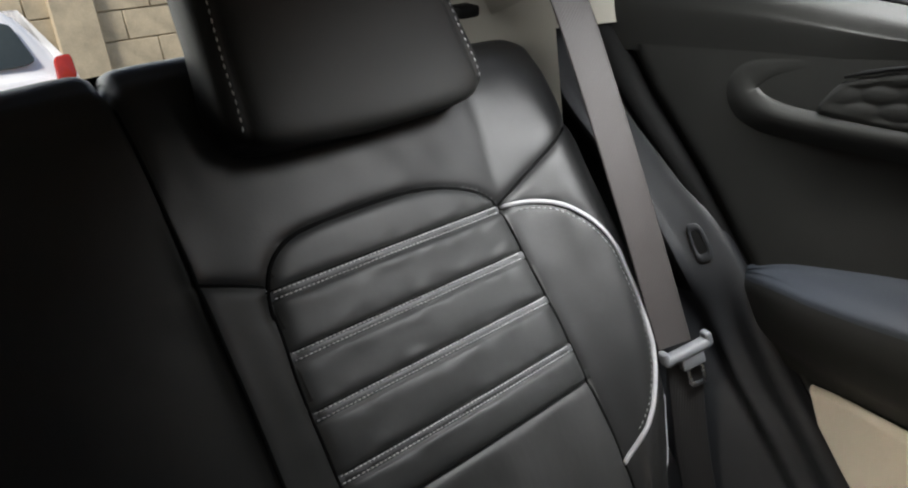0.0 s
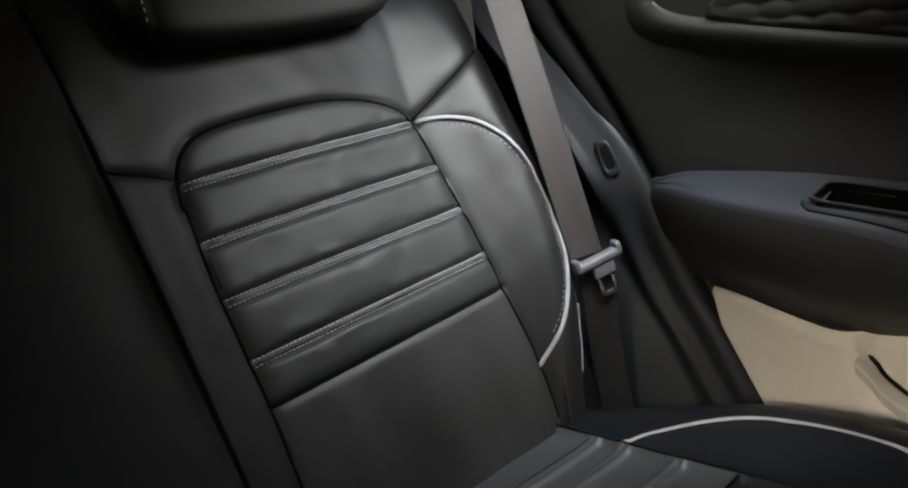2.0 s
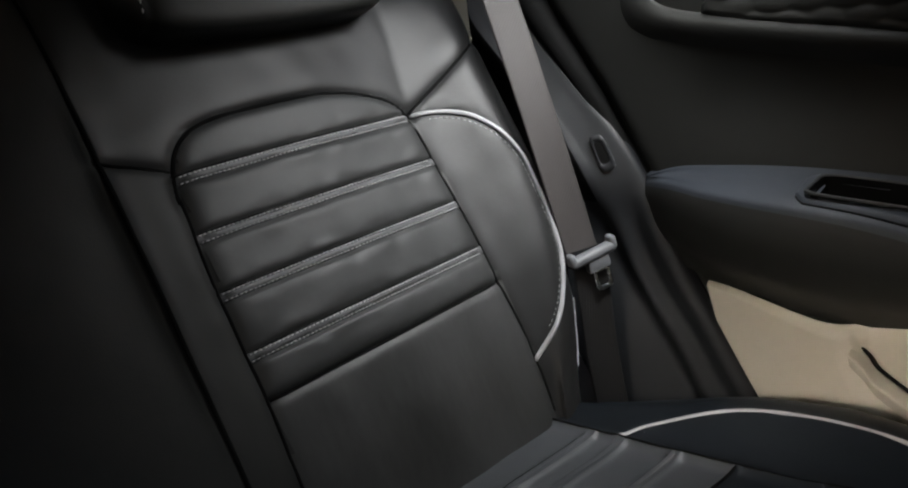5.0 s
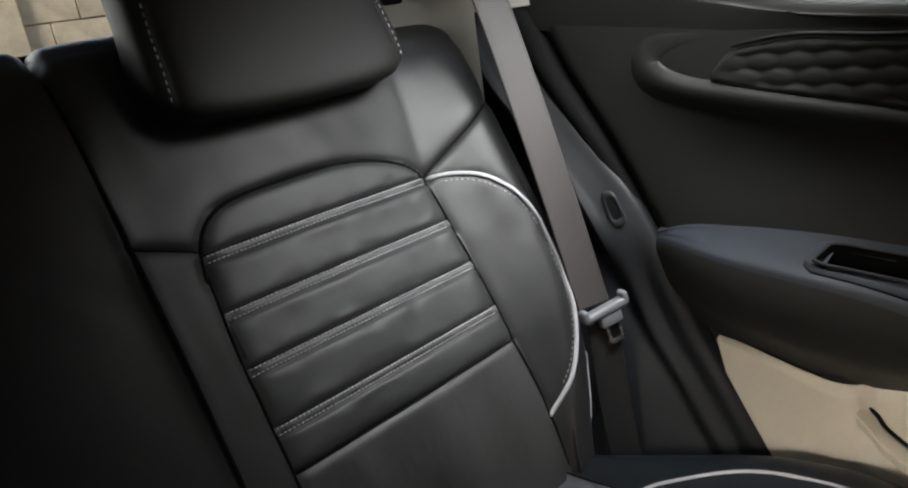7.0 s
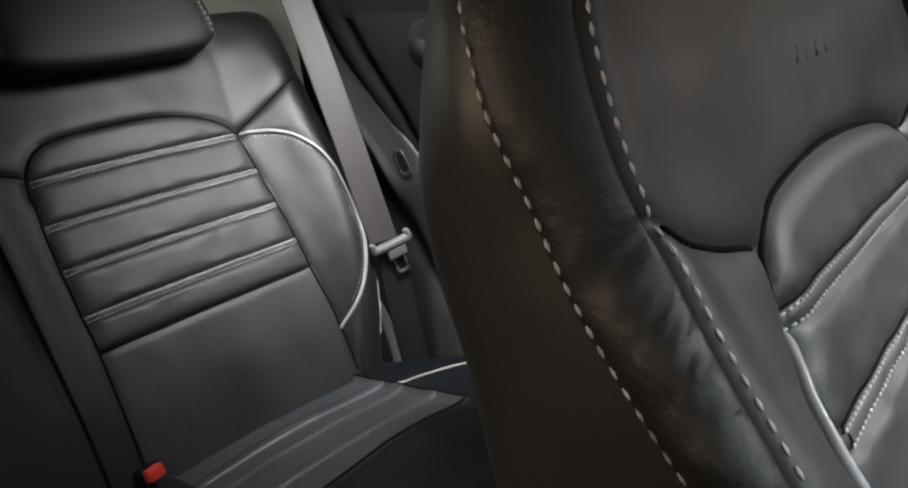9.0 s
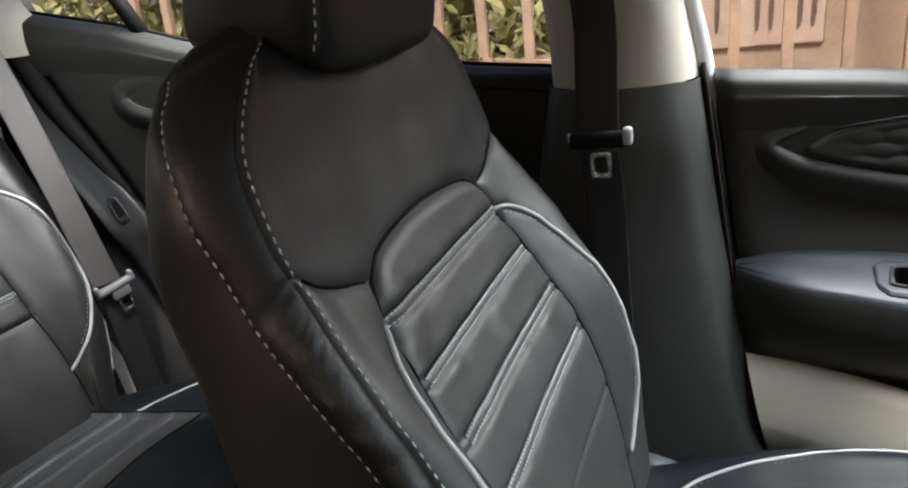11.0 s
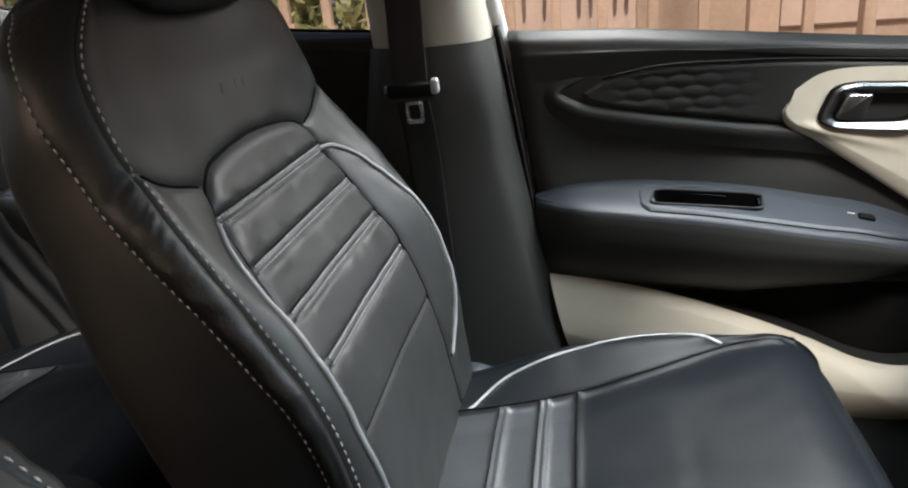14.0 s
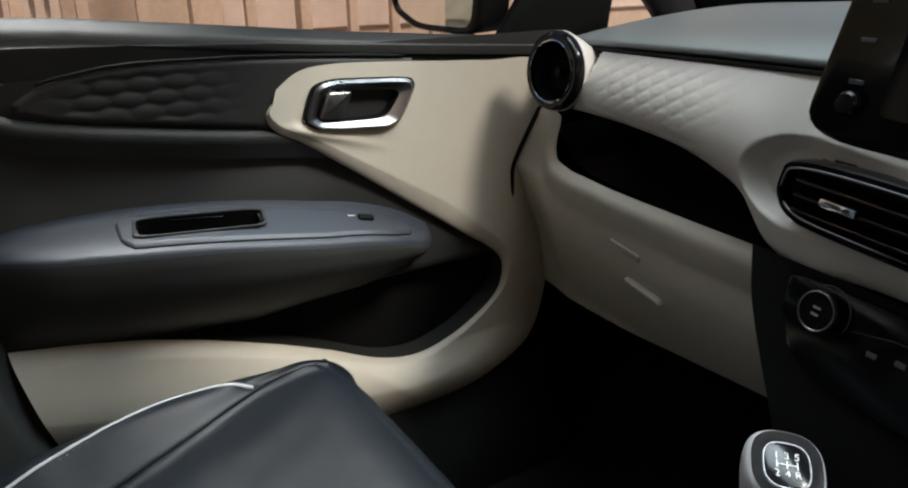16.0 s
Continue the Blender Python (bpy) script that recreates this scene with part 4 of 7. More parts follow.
    d += np.where(inside, lumps(cv["P"] + 11, 0.020, 0.0020) * np.exp(-((band - 0.010) / 0.010) ** 2), 0)
    d += np.where(front, lumps(cv["P"] + 13, 0.017, 0.0018) * np.exp(-(away(W, V, smooth(R_DEE, 5)) / 0.013) ** 2), 0)
    push(cv, d)
    P = cv["P"]
    fw, fv, fin = cv["W"][:-1, :-1], V[:-1, :-1], inside[:-1, :-1]
    aw = np.abs(fw)
    ff = front[:-1, :-1]
    lower = fin & (fv < 0)
    top = ff & ~fin & (aw > 0.133) & (fv > np.interp(aw, (0, 0.133, 0.160, 0.194, 0.2, 0.48, 0.491, 0.624, 0.7), (0.25, 0.254, 0.245, 0.231, 0.2, 0.2, 0.226, 0.290, 0.31)))
    grid_ob("middle_panel", P, LEATHER_MATT, seat, "plain black middle section of the backrest", ff & (aw <= 0.133))
    for s in (1, -1):
        h = (fw * s > 0)
        grid_ob("backrest_insert", P, LEATHER_INSERT, seat, "charcoal ribbed insert with pale double seams", fin & ~lower & h)
        grid_ob("lower_panel", P, LEATHER_SCUFF, seat, "plain scuffed lumbar panel", lower & h)
        grid_ob("shoulder_panel", P, LEATHER, seat, "", top & h)
        rest = ff & ~fin & ~top & (aw > 0.133) & h
        grid_ob("bolster", P, LEATHER, seat, "", rest & (aw > 0.34))
        grid_ob("inner_strip", P, LEATHER_MATT, seat, "", rest & (aw <= 0.34))
    grid_ob("back_panel", P, LEATHER, seat, "", ~ff)
    for s in (1, -1):
        lo, hi = (9, 15) if s > 0 else (3, 9)
        line = even(smooth([(s * a, b) for a, b in R_DEE], 10), 0.004)
        pts, nor = on_cover(cv, line, lo, hi, 0.0022)
        tube("piping", pts, 0.0031, PIPING, seat, "silver grey raised piping")
        c = np.array([s * 0.52, 0.06])
        inner = line + 0.008 * (c - line) / np.linalg.norm(c - line, axis=1, keepdims=True)
        v_, f_ = stitch_mesh([on_cover(cv, inner[4:-8], lo, hi, 0.0005)], 0.0042, 0.0030, 0.0007)
        tagged(mesh_ob("stitching", v_, f_, THREAD_DIM, seat), "", kind="stuff")
        low = smooth([(s * 0.589, -0.060), (s * 0.588, -0.10), (s * 0.570, -0.14)], 8)
        pts, nor = on_cover(cv, low, lo, hi, 0.0008)
        tube("piping", pts, 0.0013, PIPING, seat)
        ribs = []
        for q in R_STRIPES:
            for k in (-0.0032, 0.0032):
                a = float(knots(np.array(q), [(0.0, 0.186), (0.098, 0.187), (0.16, 0.190), (0.22, 0.198)]))
                b = float(knots(np.array(q), [(0.0, 0.495), (0.11, 0.492), (0.223, 0.485)]))
                ws = np.linspace(a, b, 60) if s > 0 else np.linspace(-b, -a, 60)
                ribs.append(on_cover(cv, [(w, q + k) for w in ws], lo, hi, 0.0018))
            rib_band(seat, cv, q, s * (a - 0.003), s * (b + 0.004), lo, hi)
        v_, f_ = stitch_mesh(ribs, 0.0034, 0.0014, 0.0008)
        tagged(mesh_ob("rib_stitching", v_, f_, THREAD, seat), kind="stuff")
        sew_line(seat, cv, [(s * a, b) for a, b in smooth(R_ARCH, 8)], lo, hi, 0.0023)
        sew_line(seat, cv, [(s * a, b) for a, b in ((0.133, 0.254), (0.160, 0.245), (0.194, 0.231))], lo, hi)
        sew_line(seat, cv, [(s * a, b) for a, b in ((0.491, 0.226), (0.555, 0.257), (0.612, 0.284))], lo, hi)
        sew_line(seat, cv, [(s * float(knots(np.array(v), [(-0.24, 0.176), (-0.09, 0.178), (0.0, 0.183), (0.098, 0.184), (0.16, 0.187), (0.22, 0.194)])), v) for v in np.linspace(0.205, -0.22, 60)], lo, hi)
        sew_line(seat, cv, [(s * float(knots(np.array(v), [(-0.24, 0.503), (-0.107, 0.502), (0.0, 0.499), (0.11, 0.496), (0.223, 0.489)])), v) for v in np.linspace(0.222, -0.17, 60)], lo, hi)
        sew_line(seat, cv, [(s * 0.1335, v) for v in np.linspace(0.40, -0.20, 60)], lo, hi, 0.0022)
        for q in R_STRIPES:
            sew_line(seat, cv, [(s * w, q + 0.0052) for w in np.linspace(0.190, 0.492, 60)], lo, hi, 0.0009)
        sew_line(seat, cv, [(s * w, 0.0) for w in np.linspace(0.186, 0.497, 60)], lo, hi, 0.0014)
        headrest(seat, origin, (-0.2924, 0, 0.9563), (0.9563, 0, 0.2924), (s * 0.351, 0.453, -0.065), 0.150, 0.115, 0.055, 0.06, 0.130, "black padded rear headrest with pale stitched seams", 0.40, 0.18)
    return cv


Q_A = radians(8)
Q_UP, Q_OUT = (math.cos(Q_A), 0, math.sin(Q_A)), (-math.sin(Q_A), 0, math.cos(Q_A))


def rear_cushion_half(v):
    z = 0 * v
    crest = knots(v, [(-0.16, 0.520), (-0.05, 0.548), (0.08, 0.575), (0.2, 0.582), (0.29, 0.568), (0.36, 0.545), (0.6, 0.53)])
    edge = knots(v, [(-0.16, 0.535), (-0.08, 0.560), (0.0, 0.595), (0.10, 0.625), (0.2, 0.632), (0.29, 0.610), (0.35, 0.580), (0.40, 0.562), (0.6, 0.55)])
    nb = knots(v, [(-0.16, 0.004), (0.0, 0.012), (0.1, 0.020), (0.25, 0.018), (0.36, 0.004), (0.6, 0)])
    return [(z, z + 0.016), (z + 0.14, z + 0.014), (z + 0.2, z + 0.012), (z + 0.345, z + 0.014), (z + 0.493, z + 0.003), (crest, nb), (edge, nb - 0.020), (edge + 0.006, nb - 0.075), (edge - 0.01, nb - 0.17)]


Q_DEE = [(0.493, 0.005), (0.523, 0.023), (0.560, 0.090), (0.576, 0.154), (0.575, 0.225), (0.560, 0.284), (0.515, 0.336)]
Q_RIBS = (-0.029, 0.010, 0.076)
Q_LAST = 0.141


def rear_cushion(seat, origin):
    rows = np.r_[np.linspace(-0.16, 0.38, 216), np.linspace(0.383, 0.58, 50)]
    half = [8, 8, 18, 20, 22, 12, 8, 6]
    cv = cover(origin, Q_UP, Q_OUT, rows, mirror_columns(rear_cushion_half), half[::-1] + half, turn_over(0.37, 0.06))
    cv["side"] = 1
    W, V, mk = np.abs(cv["W"]), cv["V"], cv["mark"]
    top = np.zeros(W.shape, bool)
    top[mk[2]:mk[14] + 1] = True
    d = np.where(top & (V < Q_LAST + 0.08), cusp(np.abs(W - 0.493), 0.005, 0.004), 0)
    rib = top & (W < 0.493) & (W > 0.2)
    d += np.where(top, cusp(np.abs(W - 0.195), 0.004, 0.004), 0)
    for q in Q_RIBS:
        for k in (-0.005, 0.005):
            d += np.where(rib, cusp(np.abs(V - q - k), 0.003, 0.0018), 0)
    d += np.where(top & (W < 0.493) & (W > 0.2), cusp(np.abs(V - Q_LAST), 0.0055, 0.004), 0)
    for lo, hi in ((-0.11, -0.034), (-0.024, 0.005), (0.015, 0.071), (0.081, Q_LAST)):
        t = np.clip((V - lo) / (hi - lo), 0, 1)
        d += np.where(rib & (V > lo) & (V < hi), 0.0030 * (1 - np.abs(2 * t - 1) ** 5), 0)
    d += np.where(top, cusp(away(W, V, smooth(Q_DEE, 5)), 0.0025, 0.004), 0)
    d += lumps(cv["P"], 0.12, 0.005) + lumps(cv["P"] + 9, 0.04, 0.0010)
    push(cv, d)
    P = cv["P"]
    fw, fv, ft = cv["W"][:-1, :-1], V[:-1, :-1], top[:-1, :-1]
    aw = np.abs(fw)
    grid_ob("cushion_middle", P, LEATHER, seat, "plain black middle of the bench", ft & (aw < 0.2))
    for s in (1, -1):
        h = fw * s > 0
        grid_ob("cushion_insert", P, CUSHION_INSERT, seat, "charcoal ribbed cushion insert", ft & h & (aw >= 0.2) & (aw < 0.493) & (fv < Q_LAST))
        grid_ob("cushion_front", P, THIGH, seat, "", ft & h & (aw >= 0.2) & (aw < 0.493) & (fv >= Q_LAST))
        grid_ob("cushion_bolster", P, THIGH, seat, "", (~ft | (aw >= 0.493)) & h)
        lo, hi = (8, 14) if s > 0 else (2, 8)
        pts, nor = on_cover(cv, even(smooth([(s * a, b) for a, b in Q_DEE], 10), 0.004), lo, hi, 0.002)
        tube("piping", pts, 0.0031, PIPING, seat, "silver grey raised piping")
        line = even(smooth([(s * a, b) for a, b in Q_DEE], 10), 0.004)
        c = np.array([s * 0.50, 0.16])
        inner = line + 0.008 * (c - line) / np.linalg.norm(c - line, axis=1, keepdims=True)
        v_, f_ = stitch_mesh([on_cover(cv, inner[4:-6], lo, hi, 0.0005)], 0.0042, 0.0030, 0.0007)
        tagged(mesh_ob("stitching", v_, f_, THREAD_DIM, seat), "", kind="stuff")
        ribs = []
        for q in Q_RIBS[1:]:
            for k in (-0.0033, 0.0033):
                ws = np.linspace(0.21, 0.487, 50) * s
                ribs.append(on_cover(cv, [(w, q + k) for w in (ws if s > 0 else ws[::-1])], lo, hi, 0.0028))
            rib_band(seat, cv, q, s * 0.207, s * 0.489, lo, hi)
        v_, f_ = stitch_mesh(ribs, 0.0044, 0.0020, 0.0012)
        tagged(mesh_ob("rib_stitching", v_, f_, THREAD, seat), kind="stuff")
        sew_line(seat, cv, [(s * (0.493 + 0.12 * max(v - 0.16, 0)), v) for v in np.linspace(-0.12, 0.33, 60)], lo, hi, 0.0013)
        sew_line(seat, cv, [(s * w, Q_LAST) for w in np.linspace(0.21, 0.490, 50)], lo, hi)
        for q in Q_RIBS:
            sew_line(seat, cv, [(s * w, q - 0.0056) for w in np.linspace(0.21, 0.487, 50)], lo, hi, 0.0009)
    return cv


bench = thing("rear_bench_seat", "black leatherette rear bench with ribbed inserts and silver piping", "car seat", at=(-0.55, 0, 0.30))
o = bench.location
rear_backrest(bench, local((-0.769, 0, 0.758)))
rear_cushion(bench, local((-0.617, 0, 0.599)))
part("bench_base", box_bm((0.46, 1.10, 0.16), 0.02, 2, pose(0.02, 0, 0.08)), BLACK, bench)


# ---- cabin: doors, pillars, belts ----
def loft(curves, per=6):
    """A grid between rows of curves; each curve has the same number of places."""
    C = np.array(curves, float)
    out = []
    for i in range(len(C) - 1):
        a, b, c, d = C[max(i - 1, 0)], C[i], C[i + 1], C[min(i + 2, len(C) - 1)]
        for t in np.linspace(0, 1, per, endpoint=False):
            out.append(0.5 * (2 * b + (c - a) * t + (2 * a - 5 * b + 4 * c - d) * t * t + (3 * b - a - 3 * c + d) * t**3))
    out.append(C[-1])
    return np.array(out)


def facing(P, towards):
    """Whether the grid's faces look away from the given place."""
    n = normals(P)
    return float(((np.array(towards) - P) * n).sum()) < 0


INSIDE = (0.1, -0.1, 1.1)


def sheet(name, P, mat, parent, label="", towards=INSIDE, sharp=None, keep=None):
    return grid_ob(name, P, mat, parent, label, keep=keep, flip=facing(P, towards), sharp=sharp)


def scales(x, z, sx, sz):
    """A quilted pattern of rounded lozenges: height 0 to 1."""
    u, w = x / sx, z / sz
    row = np.floor(w)
    best = np.zeros(np.shape(x))
    off = np.mod(row, 2) * 0.5
    du = u - off - np.round(u - off)
    dw = w - row - 0.5
    best = 1 - (du / 0.5) ** 2 - (dw / 0.52) ** 2
    return np.clip(best, 0, 1) ** 0.7


def diamonds(x, z, sx, sz):
    """Pillowed lozenges with creased edges: height 0 to 1."""
    p, q = x / sx + z / sz, x / sx - z / sz
    p, q = np.abs(p - np.round(p)) * 2, np.abs(q - np.round(q)) * 2
    return np.clip(p * q * 2.2, 0, 1) ** 0.6


def door_rail(door, xs, sill, low, y_out, y_in, mat, label, edge=None):
    """The top rail of a door from the window down to the panel; edge(z): the x of its slanted rear end."""
    rows = []
    for x in xs:
        s, l = float(sill(x)), float(low(x))
        rows.append([(x, y_out + 0.008, s - 0.030), (x, y_out + 0.004, s - 0.004), (x, y_out, s), (x, y_out - 0.012, s + 0.001), (x, y_in + 0.012, s - 0.004), (x, y_in + 0.003, s - 0.012), (x, y_in, s - 0.026), (x, y_in - 0.001, (s + l) / 2), (x, y_in + 0.004, l)])
    P = loft(np.array(rows).transpose(1, 0, 2), 4)
    if edge is not None:
        x0, x1 = xs[0], xs[-1]
        ends = edge(P[..., 2])
        P[..., 0] = ends + (P[..., 0] - x0) / (x1 - x0) * (x1 - ends)
        P[..., 1] += 0.012 * np.exp(-((P[..., 0] - ends) / 0.012) ** 2)
    return sheet("top_rail", P, mat, door, label)


def inside_of(x, z, outline):
    """Whether each (x, z) lies in a closed outline."""
    hit = np.zeros(np.shape(x), bool)
    for (ax, az), (bx, bz) in zip(outline, np.roll(outline, -1, axis=0)):
        cross = ((az > z) != (bz > z)) & (x < (bx - ax) * (z - az) / (bz - az + 1e-12) + ax)
        hit ^= cross
    return hit


def wing(name, inner, outer, ys, mat, parent, label, nv=26, hole=None):
    """A moulded panel between two edges given as (x, z); ys(t, s): its y along the edges (t) and across (s)."""
    a, b = even(smooth(inner, 10), 0.006), even(smooth(outer, 10), 0.006)
    n = 220
    A = np.stack([np.interp(np.linspace(0, 1, n), np.linspace(0, 1, len(a)), a[:, k]) for k in (0, 1)], 1)
    B = np.stack([np.interp(np.linspace(0, 1, n), np.linspace(0, 1, len(b)), b[:, k]) for k in (0, 1)], 1)
    s = np.linspace(0, 1, nv) ** 1.3
    XZ = A[:, None] * (1 - s)[None, :, None] + B[:, None] * s[None, :, None]
    t = np.linspace(0, 1, n)[:, None] + 0 * s[None]
    Y = ys(t, s[None] + 0 * t, XZ)
    P = np.stack([XZ[..., 0], Y, XZ[..., 1]], -1)
    keep = None
    if hole is not None:
        c = (XZ[:-1, :-1] + XZ[1:, 1:]) / 2
        keep = ~inside_of(c[..., 0], c[..., 1], hole)
    return sheet(name, P, mat, parent, label, keep=keep)


def armrest(door, xs, back_top, depth, y_wall, low, mat, top_mat, label, y_face, hole):
    """An armrest that grows out of a door: a flat top and a bellied front."""
    top, front = [], []
    for x in xs:
        z, d, l = float(back_top(x)), float(depth(x)), float(low(x))
        yf = y_wall - d
        k = 0.30 * d
        top.append([(x, y_wall + 0.004, z + 0.004), (x, y_wall - 0.004, z + 0.001), (x, y_wall - 0.3 * d, z - 0.3 * k), (x, y_wall - 0.7 * d, z - 0.7 * k), (x, yf + 0.006, z - k), (x, yf + 0.001, z - k - 0.004), (x, yf - 0.001, z - k - 0.010)])
        z = z - k + 0.006
        h = z - 0.016 - l
        front.append([(x, yf - 0.001, z - 0.016), (x, yf - 0.003, z - 0.016 - 0.12 * h), (x, yf + 0.0, z - 0.016 - 0.32 * h), (x, yf + 0.25 * d + 0.002, z - 0.016 - 0.6 * h), (x, yf + 0.55 * d + 0.006, z - 0.016 - 0.82 * h), (x, y_face(x), l)])
    P = loft(np.array(top).transpose(1, 0, 2), 8)
    c = (P[:-1, :-1] + P[1:, 1:]) / 2
    keep = ~((c[..., 0] > hole[0]) & (c[..., 0] < hole[1]) & (np.abs(c[..., 1] - hole[2]) < hole[3]))
    sheet("armrest_top", P, top_mat, door, "slate grey armrest top with a soft sheen", keep=keep)
    P = loft(np.array(front).transpose(1, 0, 2), 5)
    sheet("armrest_front", P, mat, door, label)


def inset_plate(door, x0, x1, back_top, depth, y_wall, back, hole):
    """A long plate let into an armrest round its pull cup and switch. back: its edge by the door; hole: centre and half sizes."""
    xs = np.linspace(x0, x1, 170)
    t = np.linspace(0, 1, 24)
    y_in = np.array([y_wall - depth(x) + 0.009 for x in xs])
    y_out = np.interp(xs, *back)
    half = np.maximum((y_out - y_in) / 2, 0.002) * np.clip((xs - x0 + 0.003) / 0.016, 0, 1) ** 0.4 * np.clip((x1 + 0.0025 - xs) / 0.010, 0, 1) ** 0.5
    YY = ((y_in + y_out) / 2)[:, None] + half[:, None] * (2 * t - 1)[None]
    XX = xs[:, None] + 0 * t
    ZZ = np.array([back_top(x) for x in xs])[:, None] - 0.30 * (y_wall - YY) + 0.0035
    near = np.minimum(np.minimum(t, 1 - t)[None] * 2 * half[:, None], np.minimum(XX - x0, x1 - XX))
    ZZ = ZZ - 0.0035 * (1 - np.clip(near / 0.0025, 0, 1)) ** 2
    c_x, c_y = (XX[:-1, :-1] + XX[1:, 1:]) / 2, (YY[:-1, :-1] + YY[1:, 1:]) / 2
    keep = ~((np.abs(c_x - hole[0]) < hole[2]) & (np.abs(c_y - hole[1]) < hole[3]))
    sheet("switch_plate", np.stack([XX, YY, ZZ], -1), FOLD, door, "dark slate plate with the window switch", keep=keep)
    rim = list(zip(xs, YY[:, 0], ZZ[:, 0] - 0.001)) + list(zip(xs[::-1], YY[::-1, -1], ZZ[::-1, -1] - 0.001))
    tube("plate_gap", rim, 0.0014, BLACK, door, "", 6)


def pull_cup(door, m, length, width, mat):
    """A pull handle cup in an armrest: a rim, walls and floor. m: its frame, x along, y across, z up."""
    o = rounded([(-length / 2, -width / 2), (length / 2 - 0.004, -width / 2), (length / 2, width / 2), (-length / 2 + 0.006, width / 2)], 6, 0.16)
    i = o * np.array([0.95, 0.84])
    rim = part("cup_rim", ring_bm(o, i, 0.0025, m), DARK, door, "dark satin rim")
    bm = bmesh.new()
    top = [bm.verts.new((*p, 0.001)) for p in i]
    bot = [bm.verts.new((*(p * 0.9), -0.045)) for p in i]
    for k in range(len(i)):
        bm.faces.new((top[k], bot[k], bot[(k + 1) % len(i)], top[(k + 1) % len(i)]))
    bm.faces.new(bot)
    bmesh.ops.transform(bm, matrix=m, verts=bm.verts[:])
    part("cup", bm, mat, door, "deep black pull cup")


# --- front passenger door ---
door = thing("door_1", "closed front passenger door with charcoal and cream trim panel", "car door", kind="structure")
f_sill = lambda x: np.interp(x, [0.20, 0.38, 0.54, 0.70, 0.82, 1.02, 1.12], [1.049, 1.040, 1.025, 1.009, 0.999, 0.984, 0.980])
f_low = lambda x: np.interp(x, [0.20, 0.40, 0.60, 0.80, 1.12], [0.975, 0.985, 0.990, 0.980, 0.962])
rear_edge = lambda z: np.interp(z, [0.40, 0.536, 0.717, 0.90, 1.05], [0.330, 0.296, 0.262, 0.236, 0.214])
xs = 0.205 + 0.895 * np.linspace(0, 1, 80) ** 1.4
door_rail(door, xs, f_sill, f_low, 0.735, 0.702, DARK_SOFT, "charcoal top rail under the window", rear_edge)

# main dark panel, gently dished between rail and armrest
X, Z = np.meshgrid(np.linspace(0.20, 1.06, 90), np.linspace(0.40, 0.995, 70), indexing="ij")
XX = rear_edge(Z) + (X - 0.20) / 0.86 * (1.06 - rear_edge(Z))
Y = 0.706 + 0.016 * np.exp(-((Z - 0.87) / 0.05) ** 2) * np.clip((XX - 0.25) / 0.08, 0, 1) + 0.062 * np.clip((0.655 - Z) / 0.03, 0, 1) * np.clip((XX - 0.42) / 0.1, 0, 1)
Y = Y + 0.012 * np.exp(-((XX - rear_edge(Z)) / 0.012) ** 2)
sheet("main_panel", np.stack([XX, Y, Z], -1), DARK_SOFT, door, "charcoal grained main panel")
# rear return of the panel towards the seal
zz = np.linspace(0.40, 1.045, 40)
P = np.array([[(rear_edge(z) + 0.001, 0.722, z), (rear_edge(z) - 0.004, 0.735, z), (rear_edge(z) - 0.004, 0.80, z)] for z in zz])
sheet("rear_return", P, BLACK, door, towards=(-0.5, 0.5, 0.9))

# quilted accent pad and the lip under it
px0, px1 = 0.322, 0.80
xs = np.linspace(px0, px1, 150)
ptop = knots(xs, [(0.322, 0.958), (0.345, 0.972), (0.391, 0.983), (0.538, 0.988), (0.70, 0.980), (0.80, 0.972)])
pbot = knots(xs, [(0.322, 0.948), (0.345, 0.941), (0.455, 0.922), (0.601, 0.900), (0.80, 0.872)])
s = np.linspace(0, 1, 44)
ZZ = pbot[:, None] * (1 - s) + ptop[:, None] * s
XX = xs[:, None] + 0 * s
rim = np.minimum(np.minimum(s, 1 - s)[None] * (ptop - pbot)[:, None], (XX - px0))
fade = np.clip((XX - 0.345) / 0.05, 0, 1) * np.clip((0.57 - XX) / 0.10, 0, 1) * np.clip(rim / 0.012, 0, 1)
Y = 0.7005 - 0.0035 * np.clip(rim / 0.006, 0, 1) ** 0.5 + 0.0022 * fade * (1 - scales(XX, ZZ, 0.038, 0.0160))
sheet("accent_pad", np.stack([XX, Y, ZZ], -1), DARK_SOFT, door, "dark accent pad with a quilted lozenge pattern")
lip = smooth([(0.80, 0.860), (0.70, 0.873), (0.615, 0.886), (0.538, 0.895), (0.412, 0.914), (0.330, 0.930), (0.300, 0.942), (0.284, 0.954), (0.290, 0.966), (0.320, 0.978)], 10)
rows = []
tang = np.gradient(lip, axis=0)
tang /= np.linalg.norm(tang, axis=1, keepdims=True)
nrm = np.stack([tang[:, 1], -tang[:, 0]], 1)
if nrm[5][1] > 0:
    nrm = -nrm
wide = np.interp(np.linspace(0, 1, len(lip)), [0, 0.65, 0.8, 1], [1, 1, 0.8, 0.15])
